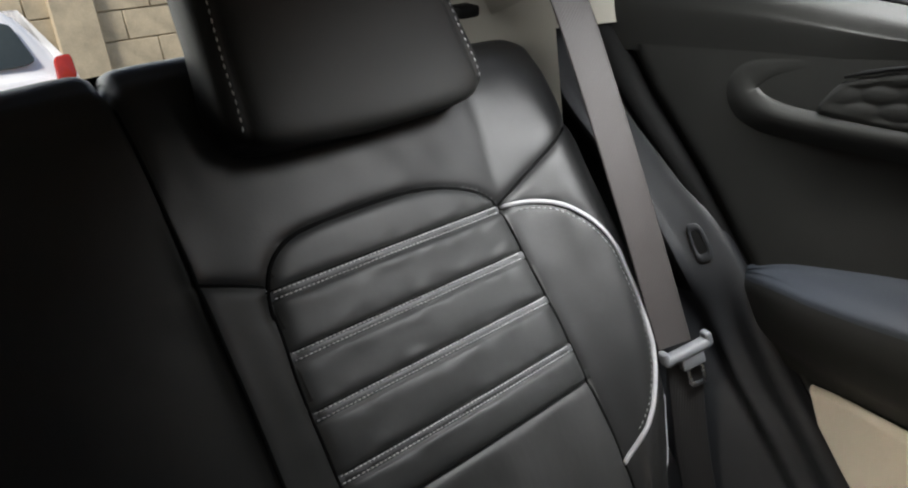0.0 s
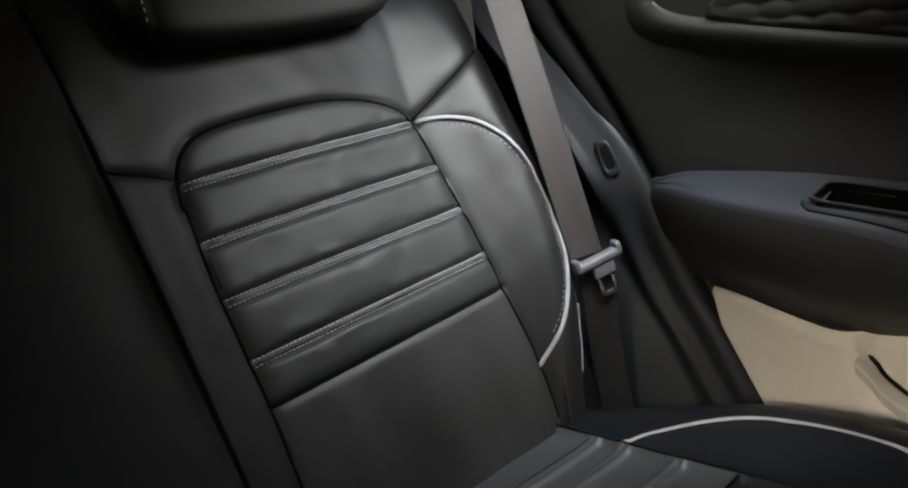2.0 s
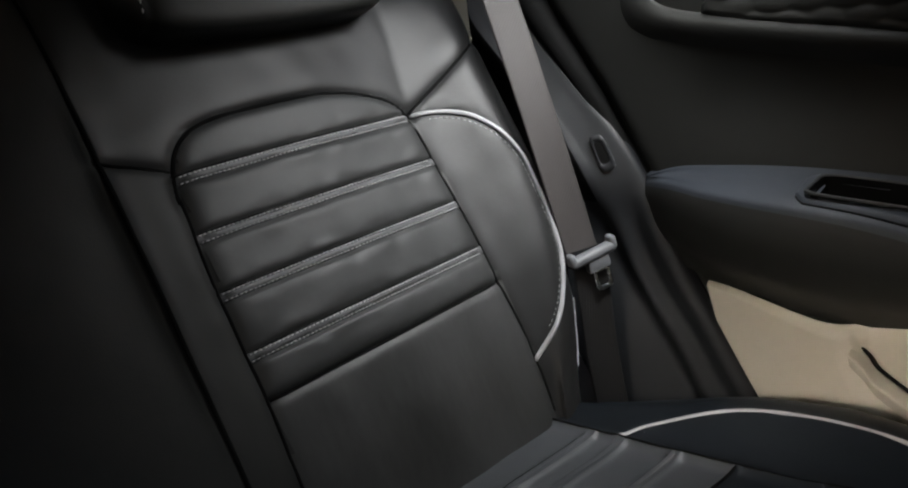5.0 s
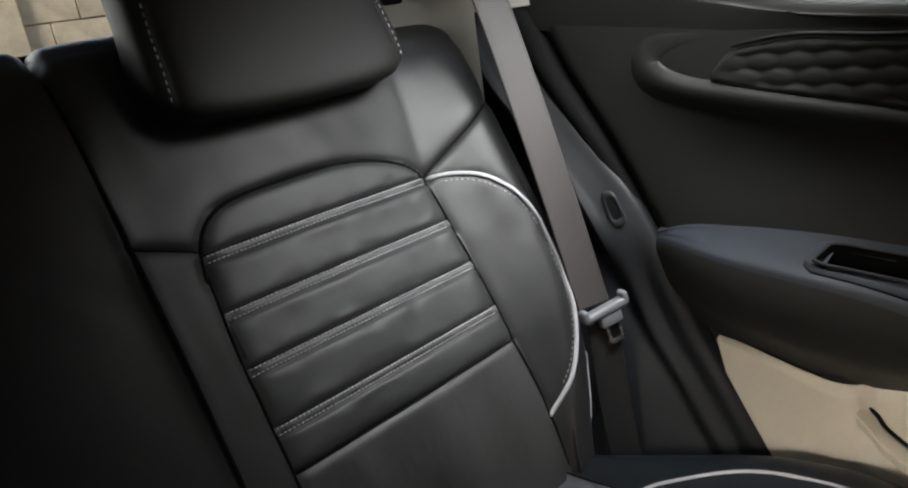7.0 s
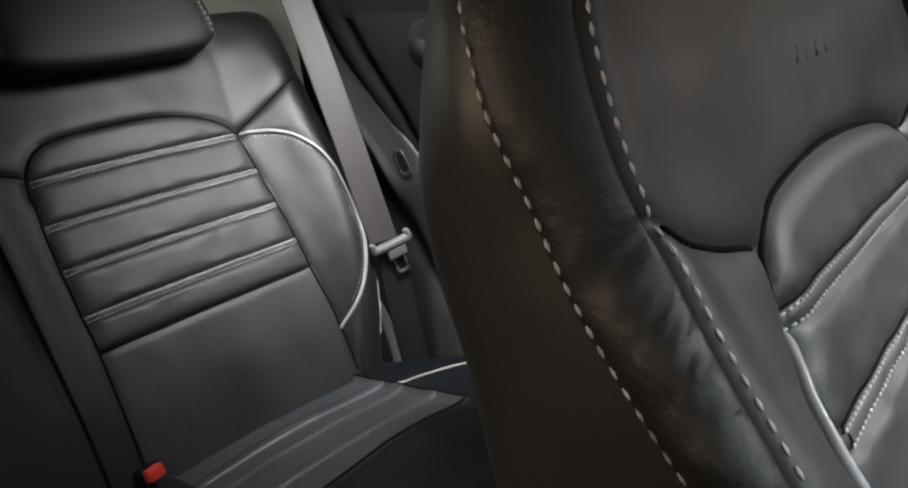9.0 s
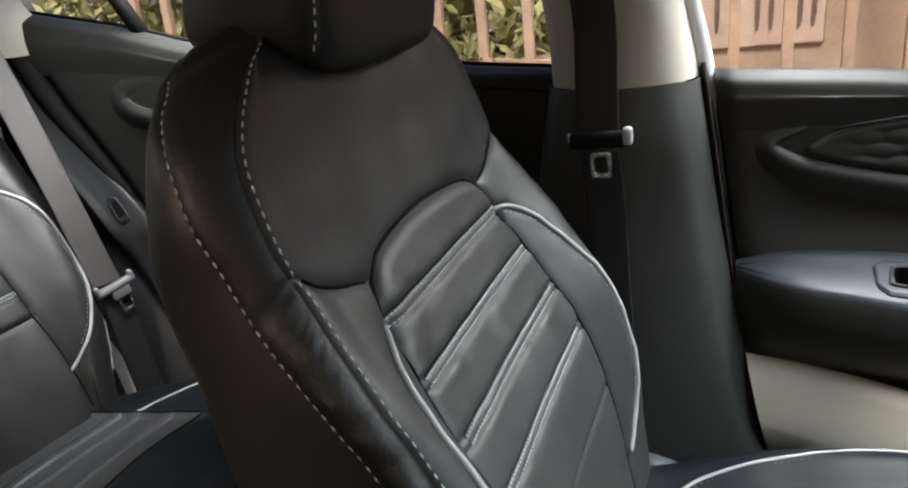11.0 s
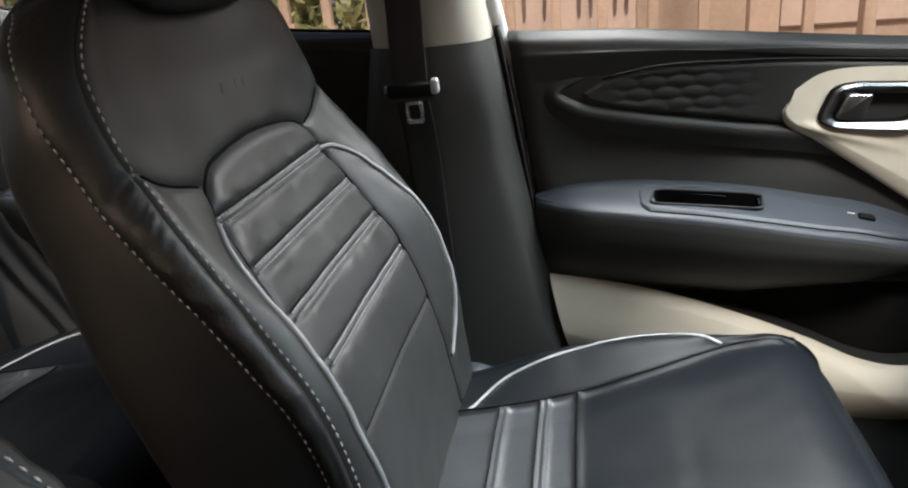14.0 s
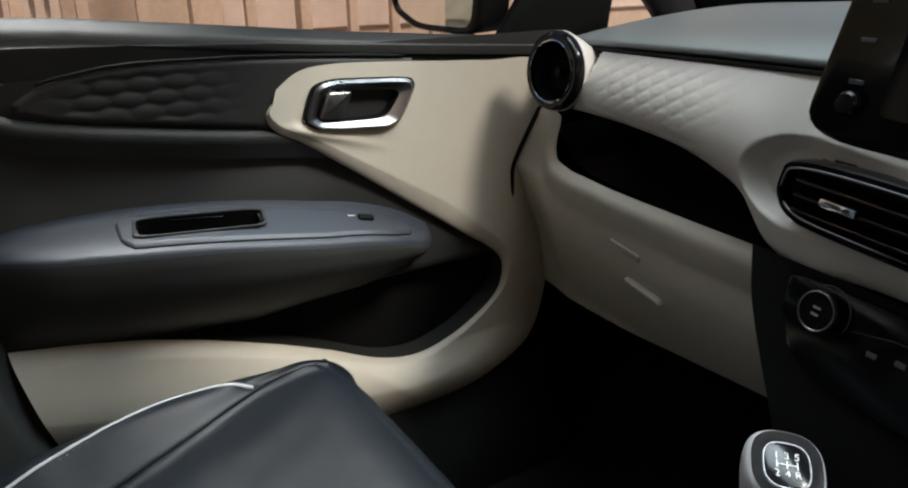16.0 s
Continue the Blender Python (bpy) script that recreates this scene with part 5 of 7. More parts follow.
for off, y in ((-0.010, 0.704), (-0.008, 0.7005), (-0.002, 0.6965), (0.006, 0.6965), (0.014, 0.7005), (0.028, 0.7075)):
    q = lip + nrm * off * wide[:, None]
    rows.append(np.stack([q[:, 0], y + np.clip(0.7065 - y, 0, 1) * (1 - wide), q[:, 1]], 1))
sheet("accent_lip", loft(rows, 4), DARK_SOFT, door, "moulded lip below the pad")
tube("accent_groove", [(x, 0.698, z + 0.003) for x, z in zip(xs[8::6], ptop[8::6])], 0.0022, BLACK, door, "", 6)

# cream moulding that carries the handle and sweeps round the pocket
inner = [(0.599, 0.930), (0.591, 0.914), (0.604, 0.894), (0.640, 0.874), (0.700, 0.832), (0.784, 0.772), (0.870, 0.710), (0.930, 0.668), (0.954, 0.638), (0.948, 0.594), (0.916, 0.563), (0.860, 0.532), (0.796, 0.516), (0.730, 0.528), (0.650, 0.566), (0.558, 0.604), (0.447, 0.642), (0.350, 0.665), (0.263, 0.678)]
outer = [(0.606, 0.948), (0.636, 0.968), (0.680, 0.974), (0.760, 0.971), (0.840, 0.966), (0.920, 0.961), (1.010, 0.953), (1.040, 0.880), (1.045, 0.780), (1.045, 0.680), (1.040, 0.580), (1.010, 0.490), (0.940, 0.445), (0.860, 0.425), (0.760, 0.420), (0.640, 0.430), (0.520, 0.455), (0.400, 0.490), (0.300, 0.520)]


def cream_y(t, s, XZ):
    y = 0.6985 - 0.010 * np.clip(s / 0.10, 0, 1) ** 0.5 + 0.004 * s
    low = np.clip((t - 0.52) / 0.15, 0, 1)
    y = y - low * (0.030 * np.sin(math.pi * np.clip(s * 0.95, 0, 1)) ** 0.8 - 0.02 * np.clip(s - 0.55, 0, 1))
    ridge = np.exp(-((XZ[..., 1] - (0.898 - 0.30 * (XZ[..., 0] - 0.62))) / 0.007) ** 2) * np.clip((0.76 - XZ[..., 0]) / 0.1, 0, 1) * np.clip((XZ[..., 0] - 0.615) / 0.02, 0, 1)
    return y - 0.0045 * ridge * (t < 0.5)


HOLE = rounded([(0.653, 0.911), (0.669, 0.942), (0.766, 0.936), (0.772, 0.929), (0.755, 0.905), (0.741, 0.900), (0.663, 0.903)], 7, 0.30)
wing("cream_moulding", inner, outer, cream_y, CREAM, door, "warm cream moulding round the door pocket", 90, HOLE.mean(0) + (HOLE - HOLE.mean(0)) * 1.06)
# inside edge of the pocket, its shade put in as dark plastic
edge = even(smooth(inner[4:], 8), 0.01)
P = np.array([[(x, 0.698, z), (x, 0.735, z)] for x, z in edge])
sheet("pocket_wall_shade", P, DARK_SOFT, door, towards=(0.6, 0.5, 0.70))
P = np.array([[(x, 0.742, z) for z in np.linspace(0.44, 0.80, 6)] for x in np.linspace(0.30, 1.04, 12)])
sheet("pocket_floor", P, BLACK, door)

# armrest
a_top = lambda x: float(knots(np.array(x), [(0.245, 0.803), (0.296, 0.816), (0.35, 0.820), (0.409, 0.820), (0.50, 0.813), (0.565, 0.804), (0.64, 0.790), (0.715, 0.775), (0.78, 0.750), (0.82, 0.725)]))
a_dep = lambda x: float(knots(np.array(x), [(0.245, 0.004), (0.27, 0.028), (0.31, 0.053), (0.38, 0.072), (0.50, 0.083), (0.66, 0.081), (0.75, 0.070), (0.795, 0.048), (0.82, 0.014)]))
a_low = lambda x: np.interp(x, [0.245, 0.40, 0.55, 0.70, 0.82], [0.672, 0.655, 0.640, 0.650, 0.690])
armrest(door, np.linspace(0.246, 0.818, 120), a_top, a_dep, 0.704, a_low, DARK_SOFT, GREY_TRIM, "charcoal bellied armrest front", lambda x: float(np.interp(x, [0.25, 0.5, 0.82], [0.703, 0.705, 0.715])), (0.419, 0.569, 0.664, 0.0165))
TILTED = (0, 1, 0.30)
m = frame_matrix((0.660, 0.664, 0.7760), (0.16, 0, -0.036), TILTED)
inset_plate(door, 0.398, 0.768, a_top, a_dep, 0.704, ([0.398, 0.60, 0.70, 0.768], [0.694, 0.692, 0.688, 0.668]), (0.490, 0.664, 0.072, 0.0175))
pull_cup(door, frame_matrix((0.490, 0.664, 0.8025), (0.15, 0, -0.013), TILTED) @ Matrix.Translation((0, 0, 0.003)), 0.160, 0.040, BLACK)
part("window_switch", box_bm((0.022, 0.011, 0.006), 0.002, 2, m @ Matrix.Translation((0.045, 0.002, 0.005))), BLACK, door, "window switch")
part("switch_print", box_bm((0.010, 0.0015, 0.0008), 0, 0, m @ Matrix.Translation((0.025, 0.006, 0.0045))), PRINT, door)

# inner handle: satin bezel, dark bowl and lever
hm = Matrix.Translation((0, 0.688, 0)) @ Matrix(((1, 0, 0, 0), (0, 0, -1, 0), (0, 1, 0, 0), (0, 0, 0, 1)))
bez = rounded([(0.637, 0.908), (0.656, 0.956), (0.788, 0.949), (0.795, 0.936), (0.772, 0.893), (0.752, 0.886), (0.655, 0.894)], 7, 0.30)
hole = HOLE
part("handle_bezel", ring_bm(bez, hole, 0.010, hm, inner_depth=0.004), SATIN, door, "satin silver handle bezel")
part("handle_gap", ring_bm(bez * 1.0 + (bez - bez.mean(0)) * 0.045, bez, 0.003, hm), BLACK, door)
bm = bmesh.new()
vs = [bm.verts.new((p[0], p[1], 0.005)) for p in hole]
vb = [bm.verts.new((*(hole.mean(0) + (p - hole.mean(0)) * 0.85), -0.030)) for p in hole]
for k in range(len(vs)):
    bm.faces.new((vs[k], vs[(k + 1) % len(vs)], vb[(k + 1) % len(vs)], vb[k]))
bm.faces.new(vb)
bmesh.ops.transform(bm, matrix=hm, verts=bm.verts[:])
bmesh.ops.recalc_face_normals(bm, faces=bm.faces[:])
bmesh.ops.reverse_faces(bm, faces=bm.faces[:])
part("handle_bowl", bm, BLACK, door, "black handle bowl")
lever = rounded([(0.655, 0.906), (0.669, 0.941), (0.704, 0.939), (0.700, 0.925), (0.693, 0.902)], 6, 0.22)
part("handle_lever", plate_bm(lever, 0.012, 0.004, 3, hm @ Matrix.Translation((0, 0, -0.006))), SATIN, door, "satin silver door lever")

# black rubber seal and painted frame behind the door's rear edge
seal = np.array([(rear_edge(z) - 0.012, 0.712, z) for z in np.linspace(0.38, 1.06, 30)])
tube("seal", seal, 0.007, RUBBER, door, "black rubber door seal", 10)
tube("seal", seal + np.array([-0.010, 0.010, 0]), 0.008, RUBBER, door, "", 10)
tube("seal_strip", seal + np.array([0.003, -0.0075, 0]), 0.0016, material("tan_seal_strip", (0.05, 0.036, 0.028), 0.6), door, "thin tan strip on the seal", 6)


def pane(door, pts, label):
    bm = bmesh.new()
    bm.faces.new([bm.verts.new(p) for p in pts])
    ob = part("window_pane", bm, GLASS, door, label, flat=True)
    ob.visible_shadow = False


pane(door, [(0.19, 0.752, 1.04), (1.06, 0.752, 0.975), (0.86, 0.66, 1.36), (0.25, 0.62, 1.45)], "clear lowered-tint window glass")
frame_line = np.array([(0.208, 0.735, 1.00), (0.201, 0.730, 1.06), (0.183, 0.712, 1.14), (0.150, 0.680, 1.28), (0.115, 0.640, 1.42)])
P = np.array([[p + np.array(q) for q in ((0.012, 0.010, 0), (0.010, -0.006, 0), (-0.002, -0.010, 0), (-0.014, -0.004, 0), (-0.018, 0.012, 0))] for p in smooth(frame_line, 6)])
sheet("window_frame", P, WHITE_PAINT, door, "white painted window frame")
tube("frame_seal", smooth(frame_line, 6) + np.array([-0.017, -0.010, 0]), 0.006, RUBBER, door, "", 8)

# wing mirror outside the front door
wm = thing("wing_mirror", "black wing mirror with a reflective glass outside the door", "wing mirror", at=(0.925, 0.86, 1.02))
o = wm.location
shell = rounded([(-0.105, 0.06), (-0.090, -0.005), (-0.040, -0.032), (0.075, -0.036), (0.090, -0.02), (0.10, 0.09), (0.02, 0.11), (-0.08, 0.10)], 6, 0.3)
mm = frame_matrix((0, 0, 0), (0.34, -0.94, 0), (0, 0, 1))
part("housing", plate_bm(shell, 0.07, 0.02, 3, mm @ Matrix.Translation((0, 0, -0.075))), BLACK, wm, "black mirror housing")
glass = shell.mean(0) + (shell - shell.mean(0)) * 0.86
part("glass", plate_bm(glass, 0.004, 0.001, 1, mm @ Matrix.Translation((0, 0, -0.004))), MIRROR, wm, "mirror glass that shows the yard")
part("rim", ring_bm(shell, glass, 0.008, mm @ Matrix.Translation((0, 0, -0.005))), GLOSS, wm)
part("arm", box_bm((0.06, 0.10, 0.03), 0.01, 2, pose(0.02, -0.085, -0.05)), BLACK, wm)
part("indicator", box_bm((0.03, 0.02, 0.008), 0.002, 1, pose(0.02, -0.03, -0.043)), TAIL, wm, "small red reflector")

# --- rear passenger door ---
door = thing("door_2", "closed rear passenger door with quilted pad and cream pocket", "car door", kind="structure")
r_sill = lambda x: np.interp(x, [-0.90, -0.684, -0.519, -0.33, -0.10, 0.0, 0.05], [1.200, 1.160, 1.117, 1.092, 1.068, 1.060, 1.056])
r_low = lambda x: np.interp(x, [-0.90, -0.69, -0.60, -0.44, -0.29, 0.05], [1.10, 1.083, 1.074, 1.068, 1.062, 1.045])
door_rail(door, np.linspace(-0.90, 0.03, 60), r_sill, r_low, 0.745, 0.712, DARK_SOFT, "charcoal top rail under the rear window")
r_edge = lambda z: np.interp(z, [0.45, 0.561, 0.736, 0.829, 0.953, 1.047, 1.133, 1.20], [-0.470, -0.548, -0.659, -0.698, -0.771, -0.836, -0.880, -0.91])
U, Zr = np.meshgrid(np.linspace(0, 1, 90), np.linspace(0.45, 1.12, 80), indexing="ij")
XX = r_edge(Zr) + U * (0.03 - r_edge(Zr))
Zr = 0.45 + (Zr - 0.45) * (r_low(XX) + 0.008 - 0.45) / 0.67
Y = 0.714 + 0.012 * np.exp(-((Zr - 0.94) / 0.06) ** 2) * np.clip((XX + 0.72) / 0.1, 0, 1)
Y = Y + 0.014 * np.exp(-((XX - r_edge(Zr)) / 0.012) ** 2)
sheet("main_panel", np.stack([XX, Y, Zr], -1), DARK_SOFT, door, "charcoal grained main panel")
px0, px1 = -0.618, -0.13
xs = np.linspace(px0, px1, 150)
ptop = knots(xs, [(-0.618, 1.036), (-0.601, 1.055), (-0.56, 1.067), (-0.441, 1.066), (-0.291, 1.060), (-0.13, 1.050)])
pbot = knots(xs, [(-0.618, 1.028), (-0.60, 1.024), (-0.441, 1.001), (-0.287, 0.977), (-0.13, 0.955)])
ZZ = pbot[:, None] * (1 - s) + ptop[:, None] * s
XX = xs[:, None] + 0 * s
rim = np.minimum(np.minimum(s, 1 - s)[None] * (ptop - pbot)[:, None], (XX - px0))
fade = np.clip((XX + 0.61) / 0.03, 0, 1) * np.clip((-0.27 - XX) / 0.10, 0, 1) * np.clip(rim / 0.010, 0, 1)
Y = 0.7085 - 0.0040 * np.clip(rim / 0.006, 0, 1) ** 0.5 + 0.0021 * fade * (1 - scales(XX, ZZ, 0.036, 0.0165))
sheet("accent_pad", np.stack([XX, Y, ZZ], -1), DARK_SOFT, door, "dark accent pad with a quilted lozenge pattern")
lip = smooth([(-0.13, 0.942), (-0.286, 0.967), (-0.441, 0.991), (-0.560, 1.008), (-0.640, 1.020), (-0.680, 1.031), (-0.699, 1.046), (-0.694, 1.062), (-0.668, 1.073), (-0.620, 1.078)], 10)
tang = np.gradient(lip, axis=0)
tang /= np.linalg.norm(tang, axis=1, keepdims=True)
nrm = np.stack([tang[:, 1], -tang[:, 0]], 1)
if nrm[5][1] > 0:
    nrm = -nrm
wide = np.interp(np.linspace(0, 1, len(lip)), [0, 0.45, 0.62, 0.80, 1], [1, 1, 1.3, 1.0, 0.25])
sink = np.interp(np.linspace(0, 1, len(lip)), [0, 0.5, 0.78, 1], [0, 0, 0.75, 1])
rows = []
for off, y in ((-0.012, 0.712), (-0.010, 0.708), (-0.003, 0.7035), (0.004, 0.7035), (0.012, 0.707), (0.024, 0.7155)):
    q = lip + nrm * off * wide[:, None]
    rows.append(np.stack([q[:, 0], y + np.clip(0.7145 - y, 0, 1) * sink, q[:, 1]], 1))
sheet("accent_lip", loft(rows, 4), DARK_SOFT, door, "moulded lip below the pad")
tube("accent_groove", [(x, 0.706, z + 0.004) for x, z in zip(xs[8::6], ptop[8::6])], 0.0026, BLACK, door, "", 6)
a_top = lambda x: float(knots(np.array(x), [(-0.700, 0.834), (-0.66, 0.847), (-0.60, 0.853), (-0.515, 0.857), (-0.42, 0.855), (-0.33, 0.850), (-0.23, 0.838), (-0.12, 0.80)]))
a_dep = lambda x: float(knots(np.array(x), [(-0.700, 0.004), (-0.67, 0.022), (-0.62, 0.042), (-0.55, 0.060), (-0.45, 0.072), (-0.20, 0.074), (-0.12, 0.012)]))
a_low = lambda x: np.interp(x, [-0.700, -0.60, -0.50, -0.44, -0.33, -0.20, -0.12], [0.735, 0.708, 0.688, 0.686, 0.706, 0.726, 0.735])
armrest(door, np.linspace(-0.699, -0.121, 120), a_top, a_dep, 0.716, a_low, DARK_SOFT, GREY_TRIM, "charcoal bellied armrest front", lambda x: 0.712, (-0.478, -0.332, 0.678, 0.0165))
m = frame_matrix((-0.350, 0.678, 0.8400), (1.0, 0, -0.06), TILTED)
inset_plate(door, -0.498, -0.160, a_top, a_dep, 0.716, ([-0.498, -0.30, -0.20, -0.160], [0.706, 0.706, 0.702, 0.680]), (-0.405, 0.678, 0.075, 0.0175))
pull_cup(door, m @ Matrix.Translation((-0.055, 0, 0.006)), 0.166, 0.042, BLACK)
part("window_switch", box_bm((0.034, 0.016, 0.007), 0.002, 2, m @ Matrix.Translation((0.075, 0, 0.006))), BLACK, door, "window switch")
inner = [(-0.612, 0.712), (-0.580, 0.708), (-0.537, 0.698), (-0.500, 0.690), (-0.466, 0.688), (-0.40, 0.700), (-0.33, 0.715), (-0.20, 0.735), (-0.08, 0.742)]
outer = [(-0.600, 0.665), (-0.560, 0.595), (-0.520, 0.530), (-0.480, 0.480), (-0.44, 0.450), (-0.38, 0.44), (-0.30, 0.44), (-0.20, 0.44), (-0.08, 0.44)]


def rear_cream_y(t, s, XZ):
    y = 0.7045 - 0.008 * np.clip(s / 0.08, 0, 1) ** 0.5
    x, z = XZ[..., 0], XZ[..., 1]
    line = np.interp(x, [-0.46, -0.436, -0.414, -0.358, -0.266, -0.10], [0.70, 0.658, 0.632, 0.602, 0.575, 0.55])
    pocket = np.clip((x + 0.452) / 0.02, 0, 1) * (z > line)
    return y + 0.011 * pocket - 0.016 * np.clip((line - z) / 0.05, 0, 1) * np.clip((x + 0.50) / 0.08, 0, 1)


wing("cream_moulding", inner, outer, rear_cream_y, CREAM, door, "warm cream lower moulding with a map pocket", nv=60)
slot = smooth([(-0.445, 0.664), (-0.430, 0.652), (-0.414, 0.634), (-0.358, 0.604), (-0.266, 0.577), (-0.10, 0.552)], 8)
rows = []
for off, y in ((0.004, 0.702), (0.001, 0.686), (-0.003, 0.684), (-0.012, 0.688), (-0.03, 0.697)):
    rows.append([(x, y, z + off) for x, z in slot])
sheet("pocket_lip", loft(rows, 3), CREAM, door, "rounded cream pocket lip")
# black tube stands in for the shadow in the gap behind the lip
tube("pocket_gap_shade", [(x, 0.706, z + 0.006) for x, z in slot], 0.0024, BLACK, door, "", 8)
pane(door, [(-0.70, 0.757, 1.15), (0.02, 0.757, 1.065), (0.06, 0.63, 1.44), (-0.50, 0.63, 1.46)], "clear rear window glass")
div = np.array([(-0.655, 0.742, 1.150), (-0.676, 0.725, 1.21), (-0.71, 0.69, 1.32), (-0.74, 0.655, 1.42)])
tube("window_divider", div, 0.013, BLACK, door, "black upright between the rear panes", 10, False)
tube("window_bead", [(x, 0.748, float(r_sill(x)) + 0.002) for x in np.linspace(-0.90, 0.03, 30)], 0.0035, RUBBER, door, "", 6)

# black seal between rear door and quarter trim
z_ = np.linspace(0.50, 1.20, 36)
seal = np.array([(float(r_edge(z)) - 0.016, 0.716, z) for z in z_])
swell = np.interp(z_, [0.50, 0.80, 0.90, 1.00, 1.20], [0.20, 0.22, 0.30, 0.60, 0.9])
P = np.array([[p + np.array((a * (k if a < 0 else 1), b * (k if b < 0 else 1), 0)) for a, b in ((0.016, 0.012), (0.013, -0.006), (0.004, -0.016), (-0.012, -0.020), (-0.028, -0.016), (-0.040, 0.002), (-0.044, 0.012))] for p, k in zip(seal, swell)])
sheet("seal", P, RUBBER, door, "wide black rubber door seal")


P = np.array([[(x, 0.700, 0.46), (x, 0.690, 0.40), (x, 0.640, 0.36), (x, 0.620, 0.26)] for x in np.linspace(-0.75, 1.30, 20)])
tagged(sheet("sill_trim", P, BLACK, None, towards=(0.3, 0, 1)), "black scuffed door sill trim", "sill", kind="structure")


# --- pillars and quarter trim ---
def pillar_row(z, f, y, r):
    return [(r, 0.735, z), (r + 0.012, y + 0.030, z), (r + 0.040, y + 0.010, z), (0.5 * (r + f), y, z), (f - 0.045, y + 0.010, z), (f - 0.018, y + 0.030, z), (f - 0.004, y + 0.060, z), (f, 0.755, z)]


bp = thing("trim_1", "dark lower trim of the middle pillar, satin plastic", "pillar trim", kind="structure")
rows = []
for z, f, y, r in ((0.35, 0.345, 0.620, -0.16), (0.45, 0.320, 0.628, -0.13), (0.55, 0.296, 0.636, -0.10), (0.65, 0.272, 0.641, -0.07), (0.76, 0.250, 0.645, -0.05), (0.88, 0.228, 0.648, -0.02), (0.98, 0.212, 0.642, 0.0), (1.044, 0.2025, 0.645, 0.011)):
    rows.append(pillar_row(z, f, y, r))
P = loft(loft(rows, 8).transpose(1, 0, 2), 5)
sheet("pillar_trim", P, PILLAR, bp, "dark satin lower pillar trim", towards=(0.1, 0, 0.9))
rows = []
for z, f, y, r in ((1.044, 0.1985, 0.649, 0.014), (1.10, 0.190, 0.645, 0.012), (1.18, 0.172, 0.630, 0.004), (1.28, 0.145, 0.606, -0.01), (1.38, 0.112, 0.575, -0.03), (1.46, 0.09, 0.54, -0.05)):
    rows.append(pillar_row(z, f, y, r))
P = loft(loft(rows, 6).transpose(1, 0, 2), 5)
sheet("upper_pillar_trim", P, CREAM_TRIM, bp, "beige upper pillar trim", towards=(0.1, 0, 1.2))

qp = thing("trim_2", "slate grey quarter trim beside the rear seat", "quarter trim", kind="structure")
rows = []
for x, z in ((-0.950, 1.22), (-0.917, 1.136), (-0.875, 1.042), (-0.808, 0.966), (-0.743, 0.893), (-0.703, 0.830)):
    rows.append([(x + 0.003, 0.724, z), (x + 0.002, 0.714, z), (x - 0.005, 0.7075, z), (x - 0.022, 0.699, z), (x - 0.045, 0.686, z), (x - 0.068, 0.676, z + 0.004), (x - 0.11, 0.690, z + 0.006), (x - 0.22, 0.69, z + 0.01)])
for x, z in ((-0.668, 0.760), (-0.636, 0.695), (-0.600, 0.640), (-0.556, 0.565), (-0.50, 0.48)):
    rows.append([(x + 0.004, 0.724, z), (x + 0.001, 0.710, z), (x - 0.016, 0.702, z), (x - 0.040, 0.706, z - 0.004), (x - 0.058, 0.694, z - 0.008), (x - 0.080, 0.700, z - 0.012), (x - 0.105, 0.684, z - 0.016), (x - 0.19, 0.650, z - 0.03)])
P = loft(loft(rows, 8).transpose(1, 0, 2), 4)
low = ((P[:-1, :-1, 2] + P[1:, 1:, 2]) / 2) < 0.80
# inner columns are coloured black in place of the shadow behind the belt
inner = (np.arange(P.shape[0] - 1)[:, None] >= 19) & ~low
sheet("quarter_trim", P, QUARTER, qp, "dark slate quarter trim that runs down into the wheel arch", towards=(-0.2, 0.1, 1.0), keep=~inner)
sheet("quarter_shade", P, BLACK, qp, "inner side of the quarter trim, its deep shade put in as black", towards=(-0.2, 0.1, 1.0), keep=inner)
slot_o = rounded([(-0.011, -0.026), (0.011, -0.026), (0.011, 0.020), (-0.006, 0.026)], 5, 0.3)
sm = frame_matrix((-0.750, 0.6925, 0.868), (0.80, 0.42, 0.42), (-0.42, 0, 0.88))
part("slot_rim", ring_bm(slot_o, slot_o * 0.62, 0.003, sm), QUARTER, qp, "raised latch slot rim")
part("slot", plate_bm(slot_o * 0.62, 0.0015, 0, 1, sm), BLACK, qp, "black latch slot")
rows = []
for x, y, z in ((-0.86, 0.735, 1.131), (-0.885, 0.71, 1.20), (-0.92, 0.68, 1.30), (-0.96, 0.62, 1.44)):
    rows.append([(x + 0.02, y + 0.02, z), (x, y - 0.012, z), (x - 0.03, y - 0.035, z), (x - 0.075, y - 0.055, z), (x - 0.16, y - 0.075, z)])
P = loft(loft(rows, 6).transpose(1, 0, 2), 4)
sheet("upper_quarter_trim", P, CREAM_TRIM, qp, "beige upper quarter trim", towards=(-0.2, 0.1, 1.2))
rows = [[(-0.93, 0.665, z), (-1.00, 0.655, z), (-1.10, 0.640, z), (-1.25, 0.62, z)] for z in (0.98, 1.06, 1.131, 1.20, 1.30, 1.42)]
sheet("rear_side_trim", loft(rows, 4), CREAM_TRIM, qp, "olive beige rear side trim", towards=(-0.3, 0, 1.2))
